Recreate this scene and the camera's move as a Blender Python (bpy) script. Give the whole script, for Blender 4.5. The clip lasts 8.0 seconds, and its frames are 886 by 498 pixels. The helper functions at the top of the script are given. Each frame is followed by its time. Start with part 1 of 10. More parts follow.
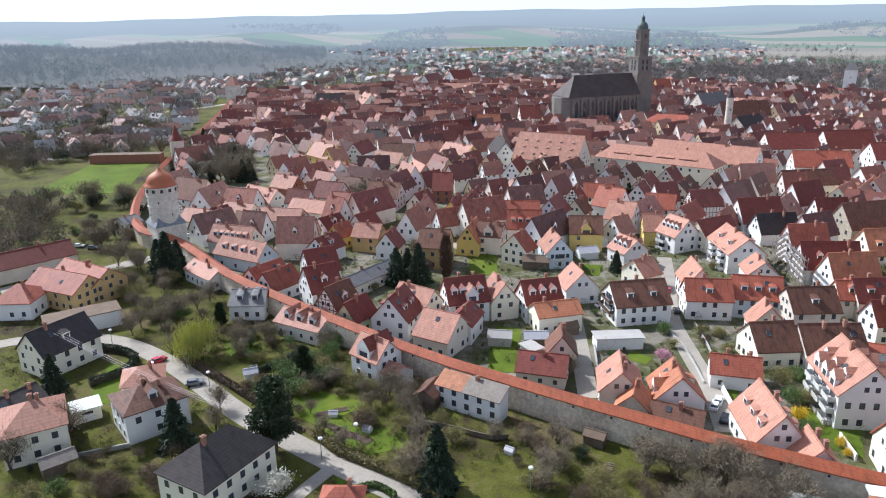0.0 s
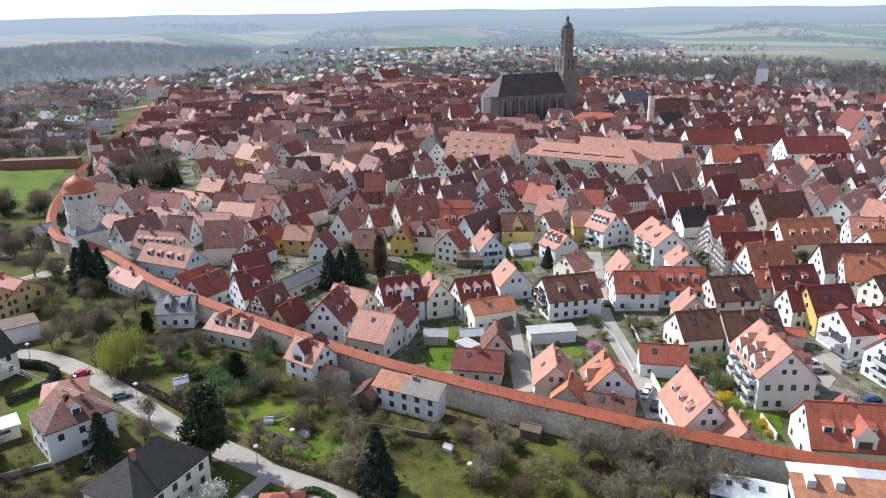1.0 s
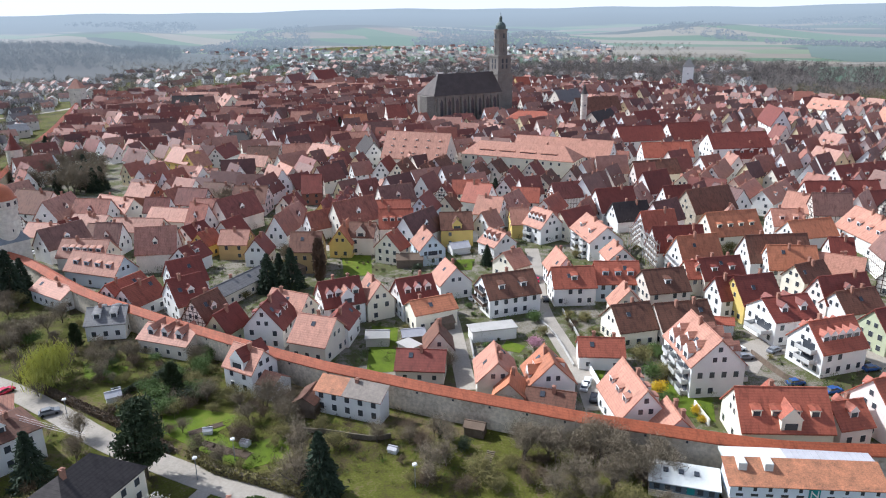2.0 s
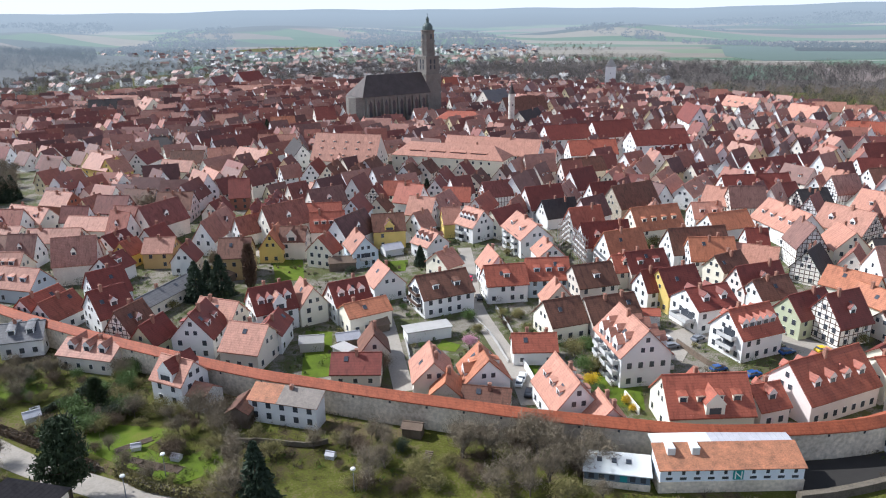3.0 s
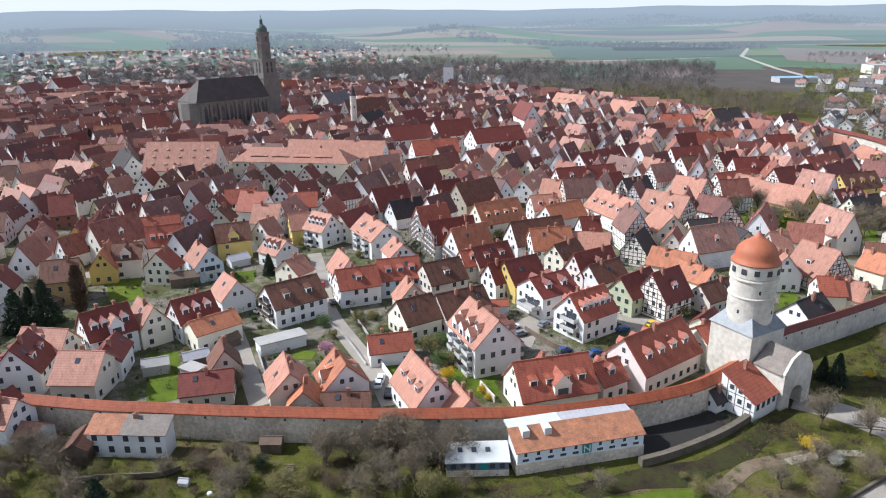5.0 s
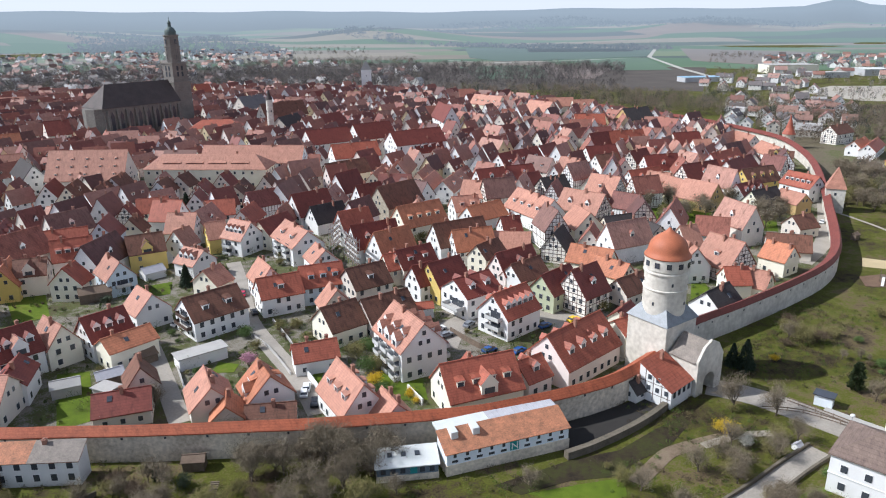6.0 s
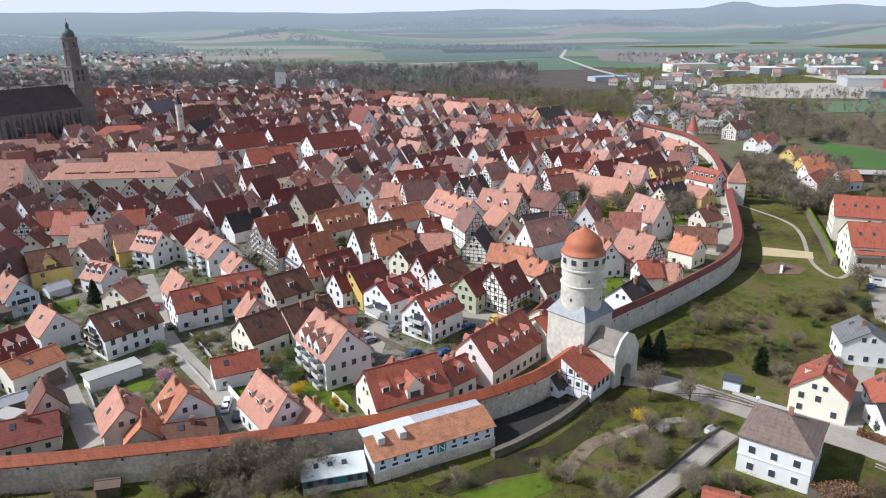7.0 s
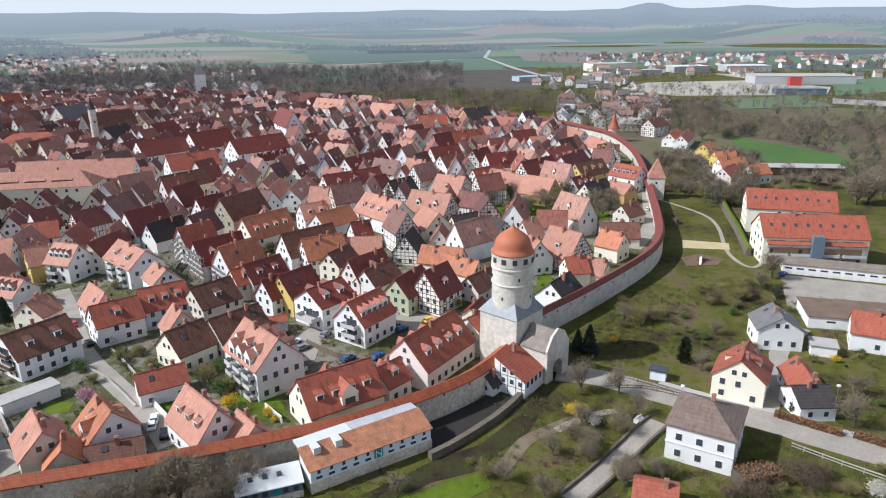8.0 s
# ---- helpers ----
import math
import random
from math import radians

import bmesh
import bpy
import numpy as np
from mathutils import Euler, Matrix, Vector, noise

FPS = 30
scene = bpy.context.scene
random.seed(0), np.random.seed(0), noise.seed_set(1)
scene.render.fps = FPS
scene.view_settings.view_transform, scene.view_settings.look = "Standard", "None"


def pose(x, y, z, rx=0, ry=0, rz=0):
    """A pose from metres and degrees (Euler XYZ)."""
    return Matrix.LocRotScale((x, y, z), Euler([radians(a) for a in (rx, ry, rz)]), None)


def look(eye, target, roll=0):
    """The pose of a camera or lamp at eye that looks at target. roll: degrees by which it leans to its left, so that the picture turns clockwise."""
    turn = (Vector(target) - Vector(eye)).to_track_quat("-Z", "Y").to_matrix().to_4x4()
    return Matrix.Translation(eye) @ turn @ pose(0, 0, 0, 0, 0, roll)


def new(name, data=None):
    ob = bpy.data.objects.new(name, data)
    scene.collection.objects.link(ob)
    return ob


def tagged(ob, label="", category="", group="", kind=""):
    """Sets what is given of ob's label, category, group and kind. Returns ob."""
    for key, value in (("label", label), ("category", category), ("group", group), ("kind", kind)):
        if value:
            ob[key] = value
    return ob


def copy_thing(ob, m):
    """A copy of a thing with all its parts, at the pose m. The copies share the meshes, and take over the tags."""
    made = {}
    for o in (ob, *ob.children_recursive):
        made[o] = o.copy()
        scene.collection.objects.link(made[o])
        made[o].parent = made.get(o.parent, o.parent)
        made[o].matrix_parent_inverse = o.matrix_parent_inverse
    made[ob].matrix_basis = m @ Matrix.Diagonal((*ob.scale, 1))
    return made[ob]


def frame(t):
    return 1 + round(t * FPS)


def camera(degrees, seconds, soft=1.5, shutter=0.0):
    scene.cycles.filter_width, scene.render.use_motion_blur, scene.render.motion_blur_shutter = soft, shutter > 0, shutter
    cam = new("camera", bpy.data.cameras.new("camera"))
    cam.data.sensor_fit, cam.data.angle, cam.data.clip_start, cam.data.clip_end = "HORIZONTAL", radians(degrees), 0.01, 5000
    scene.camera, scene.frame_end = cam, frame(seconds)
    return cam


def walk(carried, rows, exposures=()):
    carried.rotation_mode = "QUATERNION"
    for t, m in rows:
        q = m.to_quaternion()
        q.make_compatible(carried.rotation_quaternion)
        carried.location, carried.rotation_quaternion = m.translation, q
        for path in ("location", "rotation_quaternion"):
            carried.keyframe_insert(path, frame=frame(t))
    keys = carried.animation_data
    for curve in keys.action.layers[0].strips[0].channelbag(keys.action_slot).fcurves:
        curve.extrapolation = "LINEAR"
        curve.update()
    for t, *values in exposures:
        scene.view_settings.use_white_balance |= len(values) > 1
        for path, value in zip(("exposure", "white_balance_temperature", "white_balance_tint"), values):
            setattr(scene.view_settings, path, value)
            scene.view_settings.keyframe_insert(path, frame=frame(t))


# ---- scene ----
# A drone turns almost on the spot, drifting and climbing a little, 80 m over the gardens outside a walled old town.
cam = camera(64.94, 8.0, soft=1.1)
walk(cam, [
    (0.0, pose(-0.93, 0.34, 79.75, 72.13, 0.99, -0.26)),
    (0.5, pose(-0.80, 0.34, 79.70, 72.07, 0.93, -2.60)),
    (1.0, pose(-0.75, 0.33, 79.68, 72.02, 0.84, -5.88)),
    (1.5, pose(-0.66, 0.33, 79.78, 71.95, 0.79, -8.49)),
    (3.0, pose(-0.12, 0.14, 79.95, 71.89, 0.76, -16.70)),
    (3.5, pose(0.02, 0.00, 80.00, 71.86, 0.74, -19.85)),
    (4.0, pose(0.20, -0.10, 80.02, 71.84, 0.74, -22.96)),
    (4.5, pose(0.34, -0.19, 80.10, 71.82, 0.73, -26.15)),
    (6.0, pose(0.92, -0.33, 80.55, 71.91, 0.67, -35.90)),
    (6.5, pose(1.20, -0.43, 80.95, 71.88, 0.67, -39.19)),
    (7.0, pose(1.47, -0.50, 81.20, 71.90, 0.66, -42.56)),
    (7.5, pose(1.74, -0.50, 81.45, 71.90, 0.69, -45.90)),
    (8.0, pose(1.82, -0.45, 81.66, 71.87, 0.71, -48.50)),
], exposures=[(0.0, 0.45, 5680, 10), (4.0, 0.35, 5720, 10), (8.0, 0.12, 5780, 10)])

# ---- world and sun ----
SUN_AZ, SUN_EL = -52.0, 42.0          # azimuth from +y towards +x, elevation
world = bpy.data.worlds.new("sky")
scene.world = world
world.use_nodes = True
wn = world.node_tree
sky = wn.nodes.new("ShaderNodeTexSky")
sky.sky_type = "NISHITA"
sky.sun_disc = False
sky.sun_elevation = radians(SUN_EL)
sky.sun_rotation = radians(SUN_AZ)
sky.air_density, sky.dust_density, sky.ozone_density = 1.0, 0.8, 1.5
tint = wn.nodes.new("ShaderNodeMix")
tint.data_type, tint.blend_type = "RGBA", "MULTIPLY"
tint.inputs["Factor"].default_value = 1.0
tint.inputs["B"].default_value = (1.0, 1.0, 1.03, 1)
pale = wn.nodes.new("ShaderNodeHueSaturation")      # thin haze pales the blue
pale.inputs["Saturation"].default_value = 0.45
wn.links.new(sky.outputs[0], pale.inputs["Color"])
wn.links.new(pale.outputs[0], tint.inputs["A"])
# white haze low over the horizon, all the way round
where = wn.nodes.new("ShaderNodeTexCoord")
split = wn.nodes.new("ShaderNodeSeparateXYZ")
low_air = wn.nodes.new("ShaderNodeMapRange")
low_air.interpolation_type = "SMOOTHERSTEP"
low_air.inputs["From Min"].default_value, low_air.inputs["From Max"].default_value = -0.02, 0.30
low_air.inputs["To Min"].default_value, low_air.inputs["To Max"].default_value = 0.92, 0.0
hazy = wn.nodes.new("ShaderNodeMix")
hazy.data_type = "RGBA"
hazy.inputs["B"].default_value = (6.0, 6.15, 6.35, 1)
wn.links.new(where.outputs["Generated"], split.inputs[0])
wn.links.new(split.outputs[2], low_air.inputs["Value"])
wn.links.new(low_air.outputs[0], hazy.inputs["Factor"])
wn.links.new(tint.outputs["Result"], hazy.inputs["A"])
wn.links.new(hazy.outputs["Result"], wn.nodes["Background"].inputs[0])
wn.nodes["Background"].inputs[1].default_value = 0.128
sun_data = bpy.data.lights.new("sun", "SUN")
sun_data.energy, sun_data.angle, sun_data.color = 4.6, radians(0.6), (1.0, 0.95, 0.87)
sun = new("sun", sun_data)
sx, sy, sz = (math.sin(radians(SUN_AZ)) * math.cos(radians(SUN_EL)), math.cos(radians(SUN_AZ)) * math.cos(radians(SUN_EL)), math.sin(radians(SUN_EL)))
sun.matrix_world = look((sx * 300, sy * 300, sz * 300), (0, 0, 0))


# ---- materials ----
def material(name, colour, rough=0.8, vary=0.25, scale=0.6, bump=0.0, fine=6.0, per_object=0.0, stain=None, metallic=0.0, space="Object"):
    """A surface with two scales of variation, grain relief and a little change from object to object."""
    m = bpy.data.materials.new(name)
    m.use_nodes = True
    t = m.node_tree
    n, l = t.nodes, t.links
    bsdf = n["Principled BSDF"]
    bsdf.inputs["Roughness"].default_value = rough
    bsdf.inputs["Metallic"].default_value = metallic
    if rough > 0.5:
        bsdf.inputs["Specular IOR Level"].default_value = 0.35          # dull weathered surfaces
    if space == "World":
        co = n.new("ShaderNodeNewGeometry").outputs["Position"]
    else:
        co = n.new("ShaderNodeTexCoord").outputs["Object"]
    big = n.new("ShaderNodeTexNoise")
    big.inputs["Scale"].default_value, big.inputs["Detail"].default_value = scale, 4
    small = n.new("ShaderNodeTexNoise")
    small.inputs["Scale"].default_value, small.inputs["Detail"].default_value = fine, 3
    for x in (big, small):
        l.new(co, x.inputs["Vector"])
    add = n.new("ShaderNodeMath")
    add.operation = "ADD"
    l.new(big.outputs["Fac"], add.inputs[0])
    l.new(small.outputs["Fac"], add.inputs[1])
    last = add.outputs[0]
    if per_object:
        info = n.new("ShaderNodeObjectInfo")
        ma = n.new("ShaderNodeMath")
        ma.operation = "MULTIPLY_ADD"
        ma.inputs[1].default_value = per_object
        l.new(info.outputs["Random"], ma.inputs[0])
        l.new(last, ma.inputs[2])
        last = ma.outputs[0]
    ramp = n.new("ShaderNodeMapRange")
    ramp.inputs["From Min"].default_value = 0.65
    ramp.inputs["From Max"].default_value = 1.35 + per_object
    l.new(last, ramp.inputs["Value"])
    mix = n.new("ShaderNodeMix")
    mix.data_type = "RGBA"
    dark = [c * (1 - vary) for c in colour] if stain is None else stain
    light = [min(0.9, c * (1 + vary)) for c in colour]
    mix.inputs["A"].default_value = (*dark, 1)
    mix.inputs["B"].default_value = (*light, 1)
    l.new(ramp.outputs[0], mix.inputs["Factor"])
    l.new(mix.outputs["Result"], bsdf.inputs["Base Color"])
    if bump:
        b = n.new("ShaderNodeBump")
        b.inputs["Strength"].default_value = bump
        b.inputs["Distance"].default_value = 0.05
        l.new(small.outputs["Fac"], b.inputs["Height"])
        l.new(b.outputs[0], bsdf.inputs["Normal"])
    return m


def ramp_material(name, stops, rough, vary=0.16, scale=0.35, fine=3.0, bump=0.0, island=False):
    """One surface kind in several colours, chosen per object by its random number."""
    m = material(name, (0.5, 0.5, 0.5), rough, vary, scale, bump, fine)
    t = m.node_tree
    n, l = t.nodes, t.links
    info = n.new("ShaderNodeObjectInfo")
    ramp = n.new("ShaderNodeValToRGB")
    ramp.color_ramp.interpolation = "CONSTANT"
    el = ramp.color_ramp.elements
    while len(el) < len(stops):
        el.new(0.5)
    for i, c in enumerate(stops):
        el[i].position = i / len(stops)
        el[i].color = (*c, 1)
    pick = n.new("ShaderNodeNewGeometry").outputs["Random Per Island"] if island else info.outputs["Random"]
    l.new(pick, ramp.inputs["Fac"])
    mul = n.new("ShaderNodeMix")
    mul.data_type, mul.blend_type = "RGBA", "MULTIPLY"
    mul.inputs["Factor"].default_value = 1.0
    old = n["Principled BSDF"].inputs["Base Color"].links[0].from_socket
    gain = n.new("ShaderNodeMix")
    gain.data_type, gain.blend_type = "RGBA", "ADD"
    gain.inputs["Factor"].default_value = 1.0
    l.new(old, gain.inputs["A"])
    l.new(old, gain.inputs["B"])
    l.new(ramp.outputs["Color"], mul.inputs["A"])
    l.new(gain.outputs["Result"], mul.inputs["B"])
    l.new(mul.outputs["Result"], n["Principled BSDF"].inputs["Base Color"])
    return m


def tiled(m, grime=0.5, patches=0.2):
    """Clay tiles on a surface: single tiles differ, each course has a shadow line painted in, lichen and newer patches
    lie over them.
    """
    n, l = m.node_tree.nodes, m.node_tree.links

    def maths(op, a, b=0.0, c=0.0):
        q = n.new("ShaderNodeMath")
        q.operation = op
        for i, v in enumerate((a, b, c)):
            if isinstance(v, (int, float)):
                q.inputs[i].default_value = v
            else:
                l.new(v, q.inputs[i])
        return q.outputs[0]

    co = n.new("ShaderNodeTexCoord").outputs["Object"]
    sep = n.new("ShaderNodeSeparateXYZ")
    l.new(co, sep.inputs[0])
    u = maths("MULTIPLY_ADD", sep.outputs[1], 0.61, sep.outputs[0])
    z = sep.outputs[2]
    info = n.new("ShaderNodeObjectInfo").outputs["Random"]

    def cells(w, h):
        cmb = n.new("ShaderNodeCombineXYZ")
        l.new(maths("FLOOR", maths("DIVIDE", u, w)), cmb.inputs[0])
        l.new(maths("FLOOR", maths("DIVIDE", z, h)), cmb.inputs[1])
        l.new(maths("MULTIPLY", info, 91.0), cmb.inputs[2])
        wn_ = n.new("ShaderNodeTexWhiteNoise")
        l.new(cmb.outputs[0], wn_.inputs["Vector"])
        return wn_.outputs["Value"]

    tile = maths("MULTIPLY_ADD", cells(0.24, 0.2), 0.18, 0.92)
    # shadow of each course on the next, as a darker band of colour
    course = maths("MULTIPLY_ADD", maths("GREATER_THAN", maths("FRACT", maths("DIVIDE", z, 0.4)), 0.76), -0.16, 1.03)
    patch_ = maths("MULTIPLY_ADD", maths("GREATER_THAN", cells(2.7, 1.7), 0.9), patches * 0.5, 1.0)
    streak = n.new("ShaderNodeTexNoise")
    streak.inputs["Scale"].default_value, streak.inputs["Detail"].default_value = 0.9, 6
    mp = n.new("ShaderNodeMapping")
    mp.inputs["Scale"].default_value = (1.6, 0.45, 0.45)
    l.new(co, mp.inputs["Vector"])
    mv = n.new("ShaderNodeVectorMath")
    l.new(mp.outputs[0], mv.inputs[0])
    off = n.new("ShaderNodeCombineXYZ")
    l.new(maths("MULTIPLY", info, 57.0), off.inputs[0])
    l.new(off.outputs[0], mv.inputs[1])
    l.new(mv.outputs[0], streak.inputs["Vector"])
    lich = n.new("ShaderNodeMapRange")
    lich.inputs["From Min"].default_value, lich.inputs["From Max"].default_value = 0.50, 0.72
    lich.inputs["To Min"].default_value, lich.inputs["To Max"].default_value = 1.06, 1.06 - grime
    l.new(streak.outputs["Fac"], lich.inputs["Value"])
    gain = maths("MULTIPLY", maths("MULTIPLY", tile, course), maths("MULTIPLY", patch_, lich.outputs[0]))
    mul = n.new("ShaderNodeVectorMath")
    mul.operation = "SCALE"
    bs = n["Principled BSDF"]
    old = bs.inputs["Base Color"].links[0].from_socket
    l.new(old, mul.inputs[0])
    l.new(gain, mul.inputs["Scale"])
    l.new(mul.outputs[0], bs.inputs["Base Color"])
    return m


WALL = {
    "white": material("white_render", (0.77, 0.76, 0.735), 0.9, 0.10, 0.3, per_object=0.3),
    "cream": material("cream_render", (0.80, 0.75, 0.61), 0.9, 0.10, 0.3, per_object=0.3),
    "yellow": material("yellow_render", (0.66, 0.50, 0.16), 0.9, 0.12, 0.3, per_object=0.3),
    "green": material("green_render", (0.50, 0.53, 0.36), 0.9, 0.12, 0.3, per_object=0.3),
    "beige": material("beige_render", (0.68, 0.62, 0.54), 0.9, 0.16, 0.3, per_object=0.4),
    "pink": material("pink_render", (0.78, 0.68, 0.63), 0.9, 0.12, 0.3, per_object=0.3),
    "timber": material("timber_infill", (0.80, 0.76, 0.69), 0.9, 0.12, 0.3, per_object=0.3),
    "stone": material("gable_stone", (0.42, 0.37, 0.29), 0.95, 0.35, 1.2, 0.4),
    "pale_blue": material("pale_blue_render", (0.56, 0.63, 0.68), 0.9, 0.10, 0.3, per_object=0.3),
    "ochre": material("ochre_render", (0.52, 0.36, 0.16), 0.9, 0.15, 0.3, per_object=0.3),
    "brick": material("brick_red_render", (0.30, 0.13, 0.09), 0.9, 0.2, 0.5, per_object=0.3),
}
ROOF = {
    "salmon": material("salmon_tiles", (0.38, 0.182, 0.125), 0.65, 0.26, 0.5, 0.5, 5.0, 0.6),
    "red": material("red_tiles", (0.31, 0.088, 0.052), 0.6, 0.25, 0.5, 0.5, 5.0, 0.6),
    "orange": material("orange_tiles", (0.41, 0.155, 0.08), 0.65, 0.28, 0.5, 0.5, 5.0, 0.6),
    "dark_red": material("dark_red_tiles", (0.175, 0.043, 0.03), 0.6, 0.28, 0.5, 0.5, 5.0, 0.6),
    "brown": material("brown_tiles", (0.14, 0.063, 0.04), 0.7, 0.40, 0.5, 0.5, 5.0, 0.6),
    "taupe": material("taupe_tiles", (0.165, 0.118, 0.095), 0.7, 0.3, 0.5, 0.5, 5.0, 0.3),
    "slate": material("dark_slate", (0.052, 0.044, 0.042), 0.85, 0.25, 0.6, 0.4, 5.0, 0.6),
    "grey": material("grey_fibre_tiles", (0.16, 0.153, 0.152), 0.7, 0.25, 0.6, 0.3, 5.0, 0.5),
}
for kind_, m_ in ROOF.items():
    tiled(m_, {"brown": 0.5, "salmon": 0.3, "red": 0.36, "dark_red": 0.3, "orange": 0.36}.get(kind_, 0.3), 0.12 if kind_ in ("slate", "grey") else 0.2)


def ground_material(name, colours, scale, fine, bump=0.4, warp=0.0):
    """Soil and grass: four colours laid out by a broad and a fine noise, in world metres."""
    m = bpy.data.materials.new(name)
    m.use_nodes = True
    n, l = m.node_tree.nodes, m.node_tree.links
    pos = n.new("ShaderNodeNewGeometry").outputs["Position"]
    big, mid, small = [n.new("ShaderNodeTexNoise") for _ in range(3)]
    for x, s, d in ((big, scale, 5), (mid, fine, 4), (small, fine * 7, 2)):
        x.inputs["Scale"].default_value, x.inputs["Detail"].default_value = s, d
        l.new(pos, x.inputs["Vector"])
    a = n.new("ShaderNodeMath")
    a.operation = "MULTIPLY_ADD"
    a.inputs[1].default_value = 0.5
    l.new(mid.outputs["Fac"], a.inputs[0])
    l.new(big.outputs["Fac"], a.inputs[2])
    b = n.new("ShaderNodeMath")
    b.operation = "MULTIPLY_ADD"
    b.inputs[1].default_value = 0.45
    l.new(small.outputs["Fac"], b.inputs[0])
    l.new(a.outputs[0], b.inputs[2])
    ramp = n.new("ShaderNodeValToRGB")
    el = ramp.color_ramp.elements
    while len(el) < len(colours):
        el.new(0.5)
    mp = n.new("ShaderNodeMapRange")
    mp.inputs["From Min"].default_value, mp.inputs["From Max"].default_value = 0.70, 1.24
    l.new(b.outputs[0], mp.inputs["Value"])
    for i, c in enumerate(colours):
        el[i].position, el[i].color = i / (len(colours) - 1), (*c, 1)
    l.new(mp.outputs[0], ramp.inputs["Fac"])
    bs = n["Principled BSDF"]
    bs.inputs["Roughness"].default_value = 0.95
    bs.inputs["Specular IOR Level"].default_value = 0.15
    l.new(ramp.outputs["Color"], bs.inputs["Base Color"])
    bp = n.new("ShaderNodeBump")
    bp.inputs["Strength"].default_value, bp.inputs["Distance"].default_value = bump, 0.3
    l.new(b.outputs[0], bp.inputs["Height"])
    l.new(bp.outputs[0], bs.inputs["Normal"])
    return m


RENDERS = [(0.85, 0.84, 0.82), (0.80, 0.76, 0.66), (0.72, 0.66, 0.58), (0.86, 0.85, 0.83), (0.70, 0.60, 0.38), (0.76, 0.67, 0.61), (0.82, 0.80, 0.75), (0.84, 0.83, 0.81)]
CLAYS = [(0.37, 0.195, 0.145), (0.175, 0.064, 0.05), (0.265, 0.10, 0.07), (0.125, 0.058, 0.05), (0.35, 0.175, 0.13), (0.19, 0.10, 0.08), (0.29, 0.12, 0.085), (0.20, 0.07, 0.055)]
FAR_WALL = ramp_material("town_render", RENDERS, 0.9, 0.12)
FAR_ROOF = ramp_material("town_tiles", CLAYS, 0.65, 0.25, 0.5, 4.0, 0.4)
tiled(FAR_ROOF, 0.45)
ROW_WALL = ramp_material("distant_render", RENDERS, 0.9, 0.12, island=True)
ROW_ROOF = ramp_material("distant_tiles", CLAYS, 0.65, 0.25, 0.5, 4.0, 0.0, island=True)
FRAME = material("window_frame_paint", (0.75, 0.74, 0.71), 0.6, 0.05)
PANE = material("window_glass", (0.06, 0.066, 0.078), 0.08, 0.2)
BEAM = material("dark_timber", (0.085, 0.05, 0.035), 0.8, 0.3)
CHIM = material("chimney_brick", (0.33, 0.17, 0.12), 0.9, 0.25, 1.5)
CITY = material("city_wall_stone", (0.66, 0.575, 0.46), 0.95, 0.25, 0.13, 0.8, 1.3, stain=(0.36, 0.31, 0.24))
WALLTILE = material("wall_walk_tiles", (0.325, 0.086, 0.038), 0.65, 0.25, 0.35, 0.5, 4.0)
tiled(WALLTILE, 0.3, 0.1)
LIME = material("lime_render", (0.64, 0.605, 0.53), 0.9, 0.14, 0.2, 0.2, 0.9, stain=(0.45, 0.41, 0.35))
COPPER = material("dome_tiles", (0.42, 0.135, 0.066), 0.6, 0.18, 0.4, 0.3, 4.0)
LEAD = material("lead_sheet", (0.19, 0.205, 0.22), 0.5, 0.25, 0.8)
ASPHALT = material("asphalt", (0.33, 0.295, 0.25), 0.9, 0.18, 0.2, 0.2, 2.0, space="World")
CONCRETE = material("concrete", (0.42, 0.40, 0.37), 0.9, 0.15, 0.3)
GRASS = ground_material("lawn", [(0.07, 0.075, 0.02), (0.085, 0.125, 0.012), (0.11, 0.155, 0.014), (0.15, 0.155, 0.03)], 0.06, 0.6)
PLANK = material("weathered_planks", (0.16, 0.12, 0.09), 0.85, 0.35, 1.0)


# ---- builders ----
def part(name, bm, mats, parent=None, label=""):
    """Links a bmesh as one mesh object, under a thing or a part when given one."""
    me = bpy.data.meshes.new(name)
    bm.to_mesh(me)
    bm.free()
    for m in (mats if isinstance(mats, (list, tuple)) else [mats]):
        me.materials.append(m)
    ob = new(name, me)
    if parent is not None:
        ob.parent = parent
    if label:
        ob["label"] = label
    return ob


def box(bm, x0, y0, z0, x1, y1, z1, mat=0):
    v = [bm.verts.new((x, y, z)) for z in (z0, z1) for x, y in ((x0, y0), (x1, y0), (x1, y1), (x0, y1))]
    for f in ((3, 2, 1, 0), (4, 5, 6, 7), (0, 1, 5, 4), (1, 2, 6, 5), (2, 3, 7, 6), (3, 0, 4, 7)):
        bm.faces.new([v[i] for i in f]).material_index = mat
    return v


def poly_prism(bm, pts, z0, z1, mat=0):
    """An upright prism over a plan polygon, counter-clockwise."""
    a = [bm.verts.new((x, y, z0)) for x, y in pts]
    b = [bm.verts.new((x, y, z1)) for x, y in pts]
    k = len(pts)
    bm.faces.new(b).material_index = mat
    bm.faces.new(a[::-1]).material_index = mat
    for i in range(k):
        j = (i + 1) % k
        bm.faces.new((a[i], a[j], b[j], b[i])).material_index = mat


